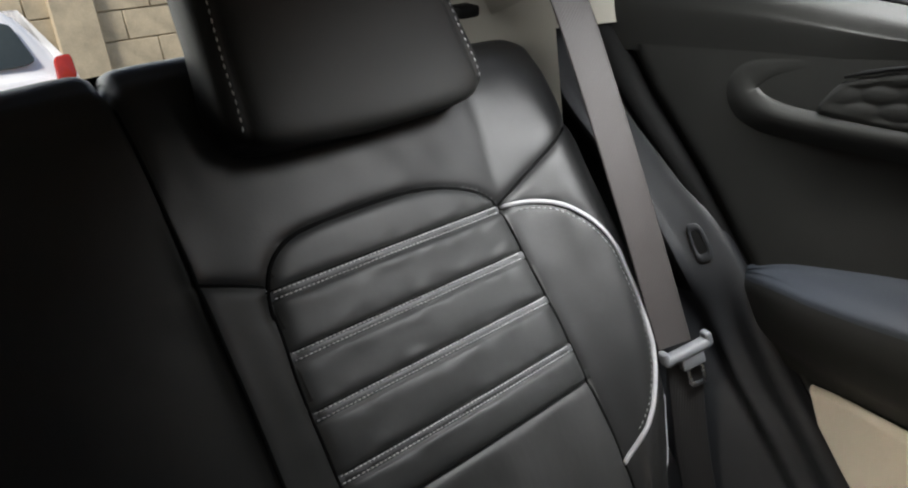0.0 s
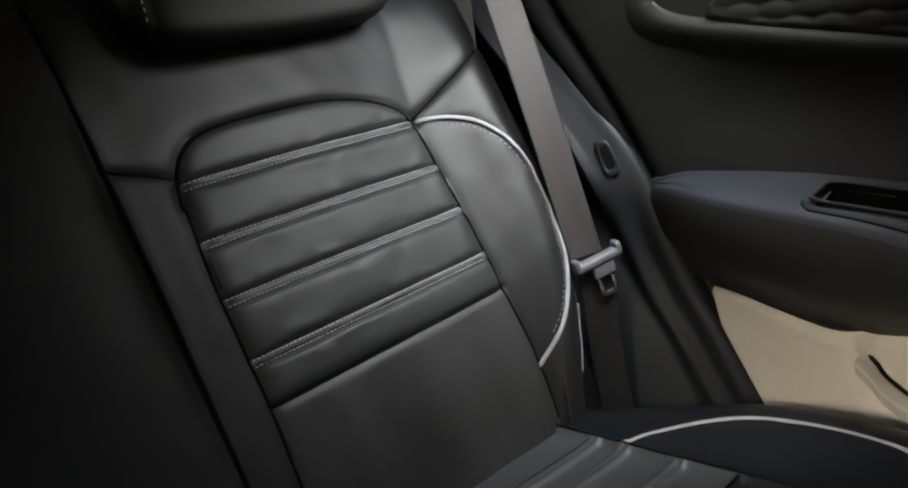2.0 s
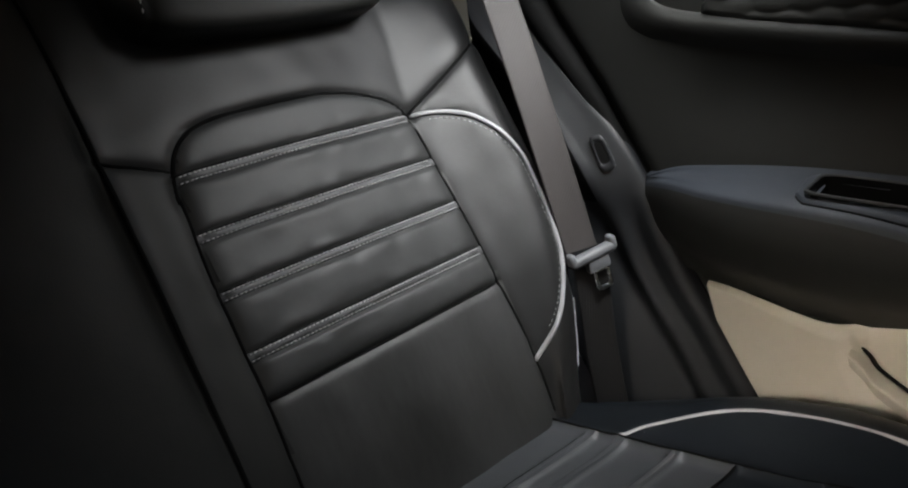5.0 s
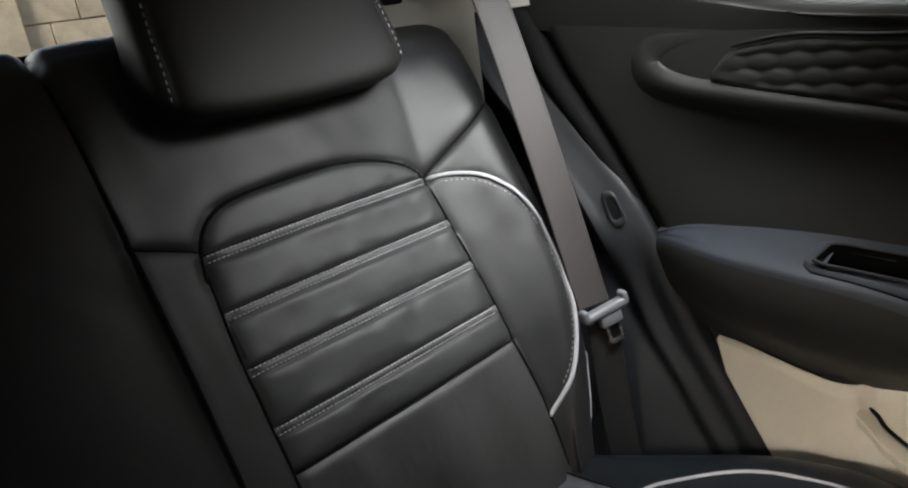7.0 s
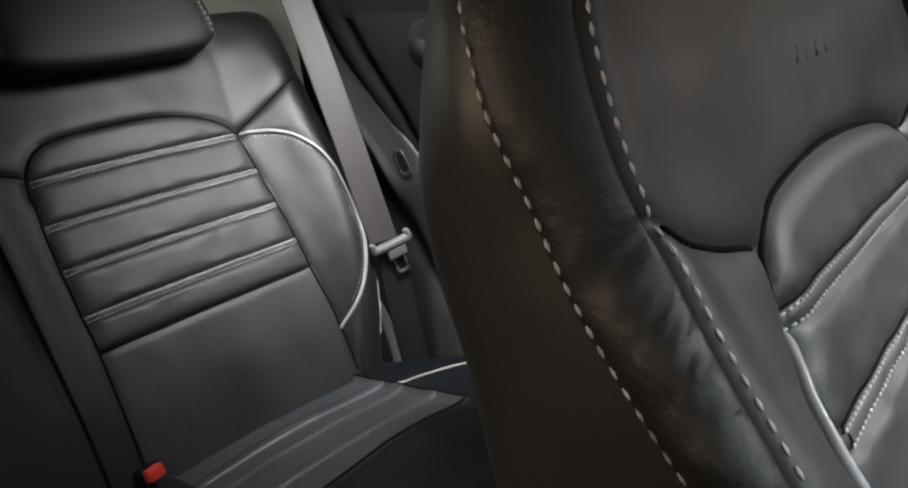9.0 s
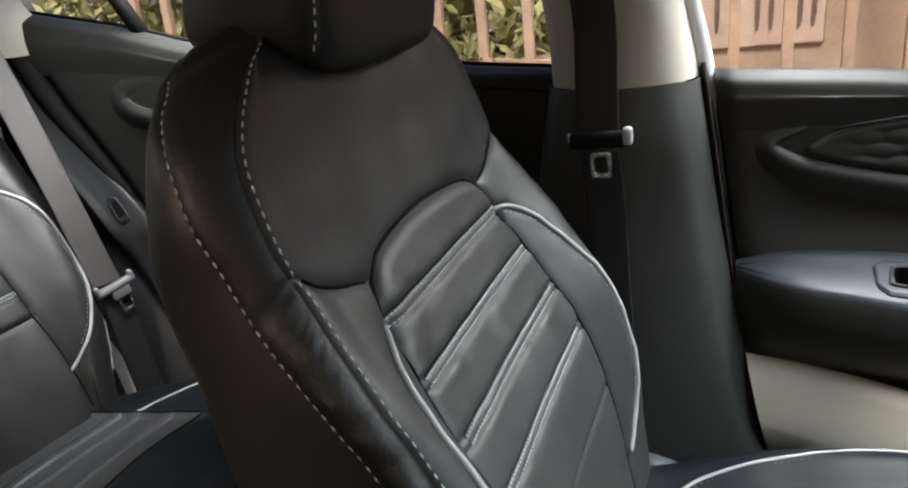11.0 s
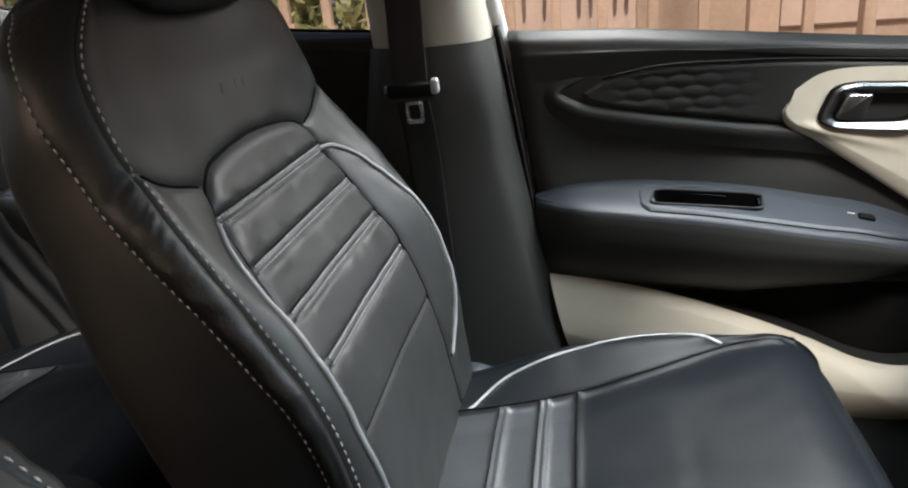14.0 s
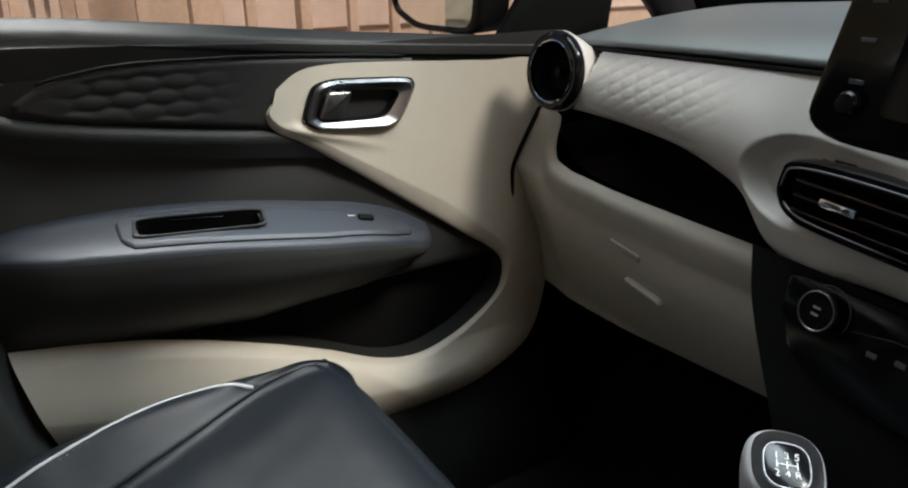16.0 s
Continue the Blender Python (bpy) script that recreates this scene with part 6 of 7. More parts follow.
part("coat_hook", box_bm((0.03, 0.035, 0.016), 0.005, 2, pose(-1.045, 0.615, 1.166, 0, 12, 0)), BLACK, qp, "black coat hook")


# --- seat belts ---
def strap(name, line, across, width, mat, parent, label="", thick=0.0016):
    """Webbing along a line of places; across: its width direction at each."""
    line, across = smooth(line, 10), smooth(across, 10)
    across = across / np.linalg.norm(across, axis=1, keepdims=True)
    t = np.gradient(line, axis=0)
    n = np.cross(t, across)
    n /= np.linalg.norm(n, axis=1, keepdims=True)
    prof = [(-0.5, -0.5), (-0.5, 0.5), (-0.46, 0.9), (-0.25, 0.6), (0, 0.55), (0.25, 0.6), (0.46, 0.9), (0.5, 0.5), (0.5, -0.5), (0, -0.6), (-0.5, -0.5)]
    P = np.array([line + across * a * width + n * b * thick for a, b in prof])
    return grid_ob(name, P, mat, parent, label)


def tongue(belt, m, grey):
    """A belt tongue: moulded guide bar with a steel plate."""
    part("guide", box_bm((0.066, 0.016, 0.013), 0.005, 3, m), grey, belt, "moulded belt guide")
    for sx in (-1, 1):
        part("guide_end", box_bm((0.009, 0.016, 0.018), 0.004, 3, m @ Matrix.Translation((sx * 0.030, 0.0, 0.005))), grey, belt)
    part("tongue_grip", box_bm((0.032, 0.012, 0.018), 0.003, 2, m @ Matrix.Translation((0.004, 0, -0.013))), grey, belt)
    o_ = rounded([(-0.012, -0.020), (0.012, -0.020), (0.012, 0.012), (-0.012, 0.012)], 5, 0.2)
    part("latch_plate", ring_bm(o_, o_ * 0.58 + np.array([0, -0.002]), 0.003, m @ Matrix.Translation((0.005, 0.0, -0.030)) @ pose(0, 0, 0, 90, 0, 0)), STEEL, belt, "steel latch plate with a slot")


rb = thing("rear_seat_belt", "charcoal webbing rear seat belt with grey tongue", "seat belt")
a_ = np.array([0.018, 0.045, -0.004])
strap("webbing", [(-0.955, 0.600, 1.44), (-0.905, 0.614, 1.28), (-0.853, 0.618, 1.142), (-0.790, 0.618, 0.945), (-0.737, 0.618, 0.762)], [a_ + (0.02, 0, 0), a_, a_, a_, a_ + (-0.004, 0, 0.004)], 0.048, WEB, rb, "charcoal woven webbing")
# same belt below the tongue; the blacker webbing stands in for shade
strap("lower_webbing", [(-0.728, 0.620, 0.748), (-0.725, 0.622, 0.700), (-0.720, 0.624, 0.620), (-0.710, 0.626, 0.540)], [(0.02, 0.045, -0.01)] * 4, 0.048, WEB_BLACK, rb, "webbing below the tongue, its shade put in as black")
tongue(rb, frame_matrix((-0.722, 0.620, 0.757), (0.022, 0.058, 0.012), (-0.9, 0.35, -0.05)), GREY_TONGUE)

fb = thing("front_seat_belt", "black front seat belt hanging on the middle pillar", "seat belt")
strap("webbing", [(0.030, 0.560, 1.45), (0.062, 0.600, 1.30), (0.086, 0.622, 1.15), (0.089, 0.618, 1.05), (0.090, 0.612, 0.985)], [(1, 0, 0)] * 5, 0.049, WEB_BLACK, fb, "black woven webbing")
strap("lower_webbing", [(0.090, 0.614, 0.975), (0.094, 0.634, 0.90), (0.100, 0.632, 0.76), (0.110, 0.624, 0.58), (0.115, 0.612, 0.42)], [(1, 0, 0)] * 5, 0.047, WEB_BLACK, fb)
m = frame_matrix((0.091, 0.608, 0.992), (1, 0, 0.02), (0, 1, 0.05))
part("guide", box_bm((0.070, 0.016, 0.020), 0.006, 3, m), BLACK, fb, "black belt guide")
# the small left end is a glint put in as grey; the right is paler
for sx in (-1, 1):
    part("guide_end", box_bm((0.011, 0.015, 0.021) if sx > 0 else (0.004, 0.012, 0.010), 0.004 if sx > 0 else 0.0015, 3, m @ Matrix.Translation((sx * 0.034, -0.002, 0.004))), GREY_TONGUE if sx < 0 else SATIN_GREY, fb, "pale end of the guide")
o_ = rounded([(-0.0125, -0.018), (0.0125, -0.018), (0.0125, 0.014), (-0.0125, 0.014)], 5, 0.2)
part("latch_plate", ring_bm(o_, o_ * 0.60, 0.003, m @ Matrix.Translation((0.002, -0.002, -0.028)) @ pose(0, 0, 0, 90, 0, 0)), STEEL, fb, "steel latch plate with a slot")

bk = thing("belt_buckle", "black rear belt buckle with a red release button", "belt buckle", at=(-0.745, 0.172, 0.60))
part("body", box_bm((0.060, 0.030, 0.020), 0.005, 3, pose(0.02, 0, 0.012, 0, -20, 10)), BLACK, bk)
part("release_button", box_bm((0.014, 0.022, 0.016), 0.003, 2, pose(0.052, 0.005, 0.024, 0, -20, 10)), RED, bk, "red release button")


# ---- dashboard, console and gear lever ----
dash = thing("dashboard", "ivory and slate dashboard with round side vent", "dashboard", kind="structure")
FRONT = (-0.3, -0.1, 1.0)
dx = lambda y: 0.878 + 0.18 * y
# top pad
rows = []
for y in np.linspace(0.70, -0.72, 60):
    e = float(np.interp(y, [-0.72, 0.0, 0.174, 0.336, 0.554, 0.62, 0.70], [1.030, 1.028, 1.021, 1.012, 0.998, 0.992, 0.975]))
    x, e = dx(y) + 0.032, e - 0.004
    rows.append([(x + 0.016, y, e - 0.009), (x + 0.004, y, e - 0.007), (x - 0.002, y, e - 0.002), (x + 0.006, y, e + 0.004), (x + 0.05, y, e + 0.013), (x + 0.15, y, e + 0.026), (x + 0.30, y, e + 0.036), (x + 0.46, y, e + 0.038)])
P = loft(np.array(rows).transpose(1, 0, 2), 5)
sheet("top_pad", P, PAD_GREY, dash, "slate grey soft dash top", towards=(0.2, 0, 2.0))
# ivory panel with a quilted patch
ys_ = np.linspace(0.640, -0.62, 460)
top = np.interp(ys_, [-0.62, 0.0, 0.174, 0.336, 0.554, 0.640], [1.010, 1.012, 1.006, 0.997, 0.984, 0.976])
bot = knots(ys_[::-1], [(-0.62, 0.86), (-0.2, 0.850), (0.1, 0.842), (0.17, 0.832), (0.206, 0.842), (0.242, 0.876), (0.29, 0.892), (0.336, 0.900), (0.423, 0.904), (0.543, 0.901), (0.640, 0.896)])[::-1]
s = np.linspace(0, 1, 80)
YY = ys_[:, None] + 0 * s
ZZ = bot[:, None] * (1 - s) + top[:, None] * s
h = (top - bot)[:, None]
rim = s[None] * h
XX = dx(YY) - 0.004 + 0.036 * s[None] ** 2 - 0.010 * np.sin(math.pi * s)[None] + 0.020 * np.exp(-rim / 0.007)
patch = np.clip((YY - 0.27) / 0.08, 0, 1) * np.clip((0.545 - YY) / 0.07, 0, 1) * np.clip((s[None] - 0.20 - 0.5 * np.clip(0.40 - YY, 0, 1)) / 0.25, 0, 1) * np.clip((1 - s[None]) / 0.15, 0, 1)
XX = XX + 0.0013 * patch * (1 - diamonds(YY + 0.45 * ZZ, ZZ, 0.030, 0.024))
# dished recess that the centre vent sits in
far = np.hypot(np.where(YY > 0.175, (YY - 0.175) / 0.068, (YY - 0.175) / 0.30), (ZZ - 0.914) / 0.040)
XX = XX + 0.016 * np.clip((1 - far) / 0.35, 0, 1) ** 0.8 * np.clip((YY - 0.06) / 0.12, 0.15, 1)
VENT = rounded([(0.184, 0.909), (0.177, 0.944), (-0.14, 0.944), (-0.14, 0.886), (0.14, 0.883), (0.171, 0.892)], 7, 0.35)
cy, cz = (YY[:-1, :-1] + YY[1:, 1:]) / 2, (ZZ[:-1, :-1] + ZZ[1:, 1:]) / 2
sheet("ivory_panel", np.stack([XX, YY, ZZ], -1), DASH_CREAM, dash, "ivory dash panel with a quilted patch", towards=FRONT, keep=~inside_of(cy, cz, VENT.mean(0) + (VENT - VENT.mean(0)) * 0.97) & (np.hypot(cy - 0.594, cz - 0.954) > 0.052))
# black gap between pad and panel
tube("pad_gap", [(dx(y) + 0.031, y, -0.003 + float(np.interp(y, [-0.62, 0.0, 0.174, 0.336, 0.554, 0.66], [1.013, 1.015, 1.009, 1.000, 0.987, 0.978]))) for y in np.linspace(0.60, -0.62, 40)], 0.0028, BLACK, dash, "", 6)
# open shelf
rows = []
for y in np.linspace(0.645, 0.16, 40):
    zb = float(np.interp(y, [0.16, 0.206, 0.242, 0.29, 0.336, 0.645], [0.832, 0.842, 0.876, 0.892, 0.900, 0.900])) + 0.012
    zl = float(np.interp(y, [0.16, 0.205, 0.304, 0.534, 0.575, 0.605, 0.645], [0.836, 0.836, 0.832, 0.826, 0.832, 0.850, 0.868])) - 0.006
    rows.append([(dx(y) + 0.012, y, zb), (dx(y) + 0.13, y, zb + 0.004), (dx(y) + 0.135, y, zl + 0.01), (dx(y) + 0.012, y, zl)])
sheet("shelf", np.array(rows), BLACK, dash, "black open shelf", towards=FRONT, sharp=30)
# glovebox face and end piece by the door
ys_ = np.linspace(0.80, 0.090, 140)
top = knots(ys_[::-1], [(0.090, 0.836), (0.150, 0.836), (0.205, 0.836), (0.304, 0.832), (0.50, 0.8265), (0.560, 0.829), (0.590, 0.838), (0.612, 0.858), (0.632, 0.874), (0.70, 0.888), (0.80, 0.89)])[::-1]
bot = np.interp(ys_, [0.09, 0.15, 0.43, 0.62, 0.80], [0.672, 0.680, 0.632, 0.610, 0.600])
s = np.linspace(0, 1, 40)
YY = np.minimum(ys_[:, None] + 0.02 * (1 - s)[None], 0.698)
ZZ = bot[:, None] * (1 - s) + top[:, None] * s
dn = (top[:, None] - ZZ)
gx = lambda y: 0.892 + 0.107 * y
XX = gx(YY) - 0.004 + 0.014 * np.exp(-dn / 0.006) + 0.010 * np.clip(dn / 0.05, 0, 1) ** 2 + 0.22 * np.clip(dn - 0.07, 0, 1) ** 1.2
XX = XX + 0.045 * np.clip((ZZ - 0.80) / 0.07, 0, 1) * np.clip((YY - 0.58) / 0.06, 0, 1)
low = np.clip((dn - 0.085) / 0.10, 0, 1)
XX = XX + 0.035 * low ** 1.5
ZZ = ZZ - 0.020 * low ** 1.5
sheet("glovebox", np.stack([XX, YY, ZZ], -1), CREAM, dash, "cream glovebox face", towards=FRONT)
side = smooth([(1.015, 0.690, 0.885), (0.990, 0.690, 0.845), (0.967, 0.690, 0.80), (0.966, 0.691, 0.77), (0.968, 0.694, 0.745)], 8)
tube("door_gap", side, 0.0035, BLACK, dash, "", 8)
def glove_x(y, z):
    d_ = float(np.interp(y, [0.150, 0.304, 0.50], [0.836, 0.832, 0.8265])) - z
    return gx(y) - 0.004 + 0.010 * min(max(d_ / 0.05, 0), 1) ** 2 + 0.22 * max(d_ - 0.07, 0) ** 1.2 + 0.035 * min(max((d_ - 0.085) / 0.10, 0), 1) ** 1.5


# glovebox grip: a hooded recess with a lever at its foot
ex_ = Vector((glove_x(0.345, 0.729) - glove_x(0.425, 0.735), -0.08, -0.006)).normalized()
ey_ = Vector((glove_x(0.385, 0.745) - glove_x(0.385, 0.715), 0, 0.030)).normalized()
lm = frame_matrix((glove_x(0.385, 0.732), 0.385, 0.732), ex_, ey_)
part("latch_hood", box_bm((0.056, 0.011, 0.004), 0.002, 2, lm @ Matrix.Translation((-0.028, 0.027, -0.0022))), CREAM, dash, "cream hood over the grip")
part("latch_recess", plate_bm(rounded([(-0.038, -0.012), (0.038, -0.012), (0.034, 0.010), (-0.042, 0.010)], 5, 0.25), 0.0004, 0.0001, 1, lm), CREAM, dash, "cream grip recess")
part("latch", plate_bm(rounded([(-0.030, -0.008), (0.036, -0.009), (0.030, -0.001), (-0.034, 0.0)], 5, 0.3), 0.008, 0.003, 3, lm @ Matrix.Translation((0.006, -0.010, 0.0))), CREAM, dash, "pale glovebox lever")

# round side vent
vent = thing("side_air_vent", "round gloss black air vent with a chrome ring", "air vent", at=(0.964, 0.594, 0.954))
vm = frame_matrix((0, 0, 0), (0.06, -1, 0), (0.08, 0, 1)) @ Matrix.Scale(0.93, 4)
part("housing", lathe_bm([(0.036, -0.060), (0.0500, -0.028), (0.0575, -0.008), (0.0575, -0.003), (0.0555, -0.003)], 64, vm), DASH_CREAM, vent, "ivory housing round the vent")
part("bezel", lathe_bm([(0.0555, -0.010), (0.0570, 0.000), (0.0565, 0.004), (0.0545, 0.009), (0.051, 0.0112), (0.0455, 0.0100), (0.0445, 0.002)], 64, vm), GLOSS, vent, "gloss black bezel")
part("ring", lathe_bm([(0.0452, 0.002), (0.0452, 0.0115), (0.0440, 0.0125), (0.0428, 0.0115), (0.0428, 0.002)], 48, vm), CHROME, vent, "thin chrome ring")
part("bowl", lathe_bm([(0.0430, 0.006), (0.041, -0.010), (0.036, -0.022), (0.0, -0.028)], 40, vm), BLACK, vent, "dark vent bowl")
part("hub", lathe_bm([(0.008, -0.024), (0.008, -0.006), (0.006, -0.003), (0.0, -0.002)], 24, vm), BLACK, vent)
for k in range(5):
    part("slat", box_bm((0.066 - 0.012 * abs(k - 2), 0.0016, 0.008), 0.0006, 1, vm @ Matrix.Translation((0, 0.013 * (k - 2), -0.016))), BLACK, vent)

# centre vents
cv_ = thing("centre_air_vent", "wide gloss black centre air vent with chrome tab", "air vent", at=(0.882, 0.06, 0.915))
cm = frame_matrix((0, 0, 0), (-0.17, -1, 0.0), (0.06, 0, 1))
outl = rounded([(-0.129, -0.006), (-0.121, 0.030), (0.20, 0.030), (0.20, -0.030), (-0.09, -0.033), (-0.117, -0.024)], 7, 0.35)
inn = outl.mean(0) + (outl - outl.mean(0)) * np.array([0.945, 0.80])
part("bezel", ring_bm(outl, inn, 0.018, cm @ Matrix.Translation((0, 0, -0.008))), GLOSS, cv_, "gloss black vent bezel")
tube("trim_line", [tuple(cm @ Vector((p[0], p[1], 0.0105))) for p in inn[4:20]], 0.0012, SATIN, cv_, "thin satin trim line", 6)
tube("trim_line", [tuple(cm @ Vector((p[0] * 0.995, p[1] * 0.93, 0.0105))) for p in inn[28:]], 0.0012, SATIN, cv_, "", 6)
part("vent_back", plate_bm(inn, 0.002, 0, 1, cm @ Matrix.Translation((0, 0, -0.004))), BLACK, cv_)
for k in (-1, 0, 1):
    part("slat", box_bm((0.27, 0.003, 0.018), 0.001, 1, cm @ Matrix.Translation((0.03, 0.013 * k - 0.002, 0.004)) @ pose(0, 0, 0, 18, 0, 0)), GLOSS, cv_)
part("tab", box_bm((0.036, 0.008, 0.008), 0.002, 2, cm @ Matrix.Translation((-0.055, -0.002, 0.013))), CHROME, cv_, "chrome air flow tab")

# touch screen
sc = thing("touch_screen", "free-standing gloss black touch screen unit", "screen", at=(0.868, 0.0, 1.045))
tm = frame_matrix((0, 0, 0), (-0.05, -1, 0), (0.16, 0, 1))
part("unit", plate_bm(rounded([(-0.150, -0.075), (0.16, -0.082), (0.16, 0.085), (-0.128, 0.085)], 7, 0.16), 0.020, 0.004, 3, tm @ Matrix.Translation((0, 0, -0.012))), GLOSS, sc, "gloss black screen surround")
part("display", plate_bm(rounded([(-0.088, -0.052), (0.14, -0.054), (0.14, 0.07), (-0.082, 0.07)], 4, 0.05), 0.0015, 0.0005, 1, tm @ Matrix.Translation((0, 0, 0.0085))), SCREEN, sc, "unlit display glass")
for z in (-0.030, 0.0, 0.028, 0.055):
    part("button_mark", box_bm((0.012, 0.0035, 0.001), 0.0004, 1, tm @ Matrix.Translation((-0.112 + 0.06 * (z + 0.03) * 0.2, z, 0.0086))), DIM_PRINT, sc)
part("volume_knob", lathe_bm([(0.009, 0.0), (0.009, 0.006), (0.007, 0.008), (0, 0.008)], 24, tm @ Matrix.Translation((-0.112, -0.046, 0.008))), GLOSS, sc)

# centre stack with climate controls
stack = thing("centre_console", "dark centre stack with climate dial", "console", kind="structure")
rows = []
for z, x, w in ((0.846, 0.905, 0.206), (0.80, 0.892, 0.190), (0.75, 0.876, 0.160), (0.70, 0.862, 0.130), (0.64, 0.86, 0.118), (0.55, 0.86, 0.13), (0.30, 0.86, 0.13)):
    rows.append([(x + 0.12, w + 0.004, z), (x + 0.012, w, z), (x, w - 0.010, z), (x - 0.008, 0.06, z), (x - 0.008, -0.06, z), (x, -w + 0.01, z), (x + 0.12, -w, z)])
P = loft(loft(rows, 5).transpose(1, 0, 2), 4)
sheet("stack_body", P, BLACK, stack, "matt black centre stack", towards=FRONT)
pm = frame_matrix((0.882, 0.02, 0.800), (-0.1, -1, 0.0), (0.25, 0, 1))
part("control_panel", plate_bm(rounded([(-0.140, 0.040), (-0.138, 0.004), (-0.118, -0.028), (-0.080, -0.046), (0.13, -0.05), (0.145, 0.040)], 6, 0.2), 0.010, 0.003, 2, pm), GLOSS, stack, "gloss black climate panel")
dm = pm @ Matrix.Translation((-0.0945, 0.0180, 0.010))
part("dial", lathe_bm([(0.0175, 0.0), (0.0175, 0.012), (0.0160, 0.014), (0.0, 0.0135)], 40, dm), GLOSS, stack, "gloss black climate dial")
part("dial_ring", lathe_bm([(0.0177, 0.011), (0.0176, 0.0142), (0.0168, 0.0148), (0.0160, 0.0142), (0.0160, 0.011)], 40, dm), SATIN, stack, "chrome dial ring")
for k in range(2):
    part("dial_mark", box_bm((0.007, 0.002, 0.0008), 0, 0, dm @ Matrix.Translation((0, 0.003 - 0.006 * k, 0.0142))), THREAD_DIM, stack)
for x_, y_ in ((-0.045, 0.0013), (-0.0215, 0.0049)):
    part("button", box_bm((0.009, 0.0045, 0.0012), 0.0004, 1, pm @ Matrix.Translation((x_, y_, 0.0102))), GREY_TONGUE, stack)
arc = [tuple(dm @ Vector((0.0225 * math.cos(a), 0.0225 * math.sin(a), 0.0006))) for a in np.linspace(-0.5, 2.3, 24)]
tube("dial_arc", arc, 0.0005, GREY_TONGUE, stack, "thin printed arc round the dial", 6)
tube("panel_line", [tuple(pm @ Vector(p)) for p in ((-0.118, 0.036, 0.0102), (-0.085, 0.0385, 0.0102))], 0.0006, GREY_TONGUE, stack, "", 6)
tube("panel_line", [tuple(pm @ Vector(p)) for p in ((-0.068, 0.012, 0.0102), (-0.030, 0.020, 0.0102), (0.10, 0.022, 0.0102))], 0.0006, DIM_PRINT, stack, "", 6)

# tunnel between the seats
tn = thing("floor_console", "low dark plastic console between the front seats", "console")
rows = []
for x, z, w in ((0.95, 0.58, 0.115), (0.86, 0.57, 0.110), (0.76, 0.555, 0.105), (0.60, 0.52, 0.095), (0.40, 0.50, 0.080), (0.10, 0.50, 0.075), (-0.10, 0.48, 0.07)):
    rows.append([(x, -w - 0.01, 0.28), (x, -w, z - 0.02), (x, -w + 0.014, z), (x, 0, z + 0.002), (x, w - 0.014, z), (x, w, z - 0.02), (x, w + 0.01, 0.28)])
sheet("tunnel_cover", loft(rows, 5), BLACK, tn, "matt black tunnel cover", towards=(0.4, 0, 2))

gear = thing("gear_lever", "silver topped gear lever with a shift pattern plate", "gear lever", at=(0.720, 0.026, 0.545))
gm = frame_matrix((0.0, 0.0, 0.240), (0.72, -0.69, -0.06), (0.66, 0.62, 0.42))
rows = []
for z, a, b in ((-0.075, 0.011, 0.012), (-0.060, 0.014, 0.016), (-0.040, 0.020, 0.022), (-0.020, 0.0245, 0.026), (-0.006, 0.0262, 0.0285), (0.001, 0.0255, 0.0275), (0.005, 0.023, 0.025)):
    rows.append([tuple(gm @ Vector((a * np.sign(math.cos(t)) * abs(math.cos(t)) ** 0.75, b * np.sign(math.sin(t)) * abs(math.sin(t)) ** 0.75, z))) for t in np.linspace(0, 2 * math.pi, 41)])
grid_ob("knob", loft(rows, 5), SATIN_GREY, gear, "silver grey satin knob body", flip=False)
oval = 0.68 * np.array([(0.0215 * np.sign(math.cos(t)) * abs(math.cos(t)) ** 0.7, 0.0235 * np.sign(math.sin(t)) * abs(math.sin(t)) ** 0.7) for t in np.linspace(0, 2 * math.pi, 40, endpoint=False)])
part("knob_ring", ring_bm(oval * 1.06, oval * 0.99, 0.0018, gm @ Matrix.Translation((0, 0, 0.0035))), SATIN_GREY, gear, "satin ring round the plate")
part("pattern_plate", plate_bm(oval, 0.0022, 0.0008, 2, gm @ Matrix.Translation((0, 0, 0.0030))), GLOSS, gear, "black shift pattern plate")
for w_, h_, x_, y_ in ((0.0210, 0.0011, 0.0, 0.0), (0.0011, 0.0085, -0.0100, 0.0), (0.0011, 0.0085, 0.0, 0.0), (0.0011, 0.0085, 0.0100, 0.0)):
    part("pattern_line", box_bm((0.66 * w_, 0.66 * h_, 0.0004), 0, 0, gm @ Matrix.Translation((0.66 * x_, 0.66 * y_, 0.0055 + (0.0001 if h_ > w_ else 0)))), PRINT, gear)
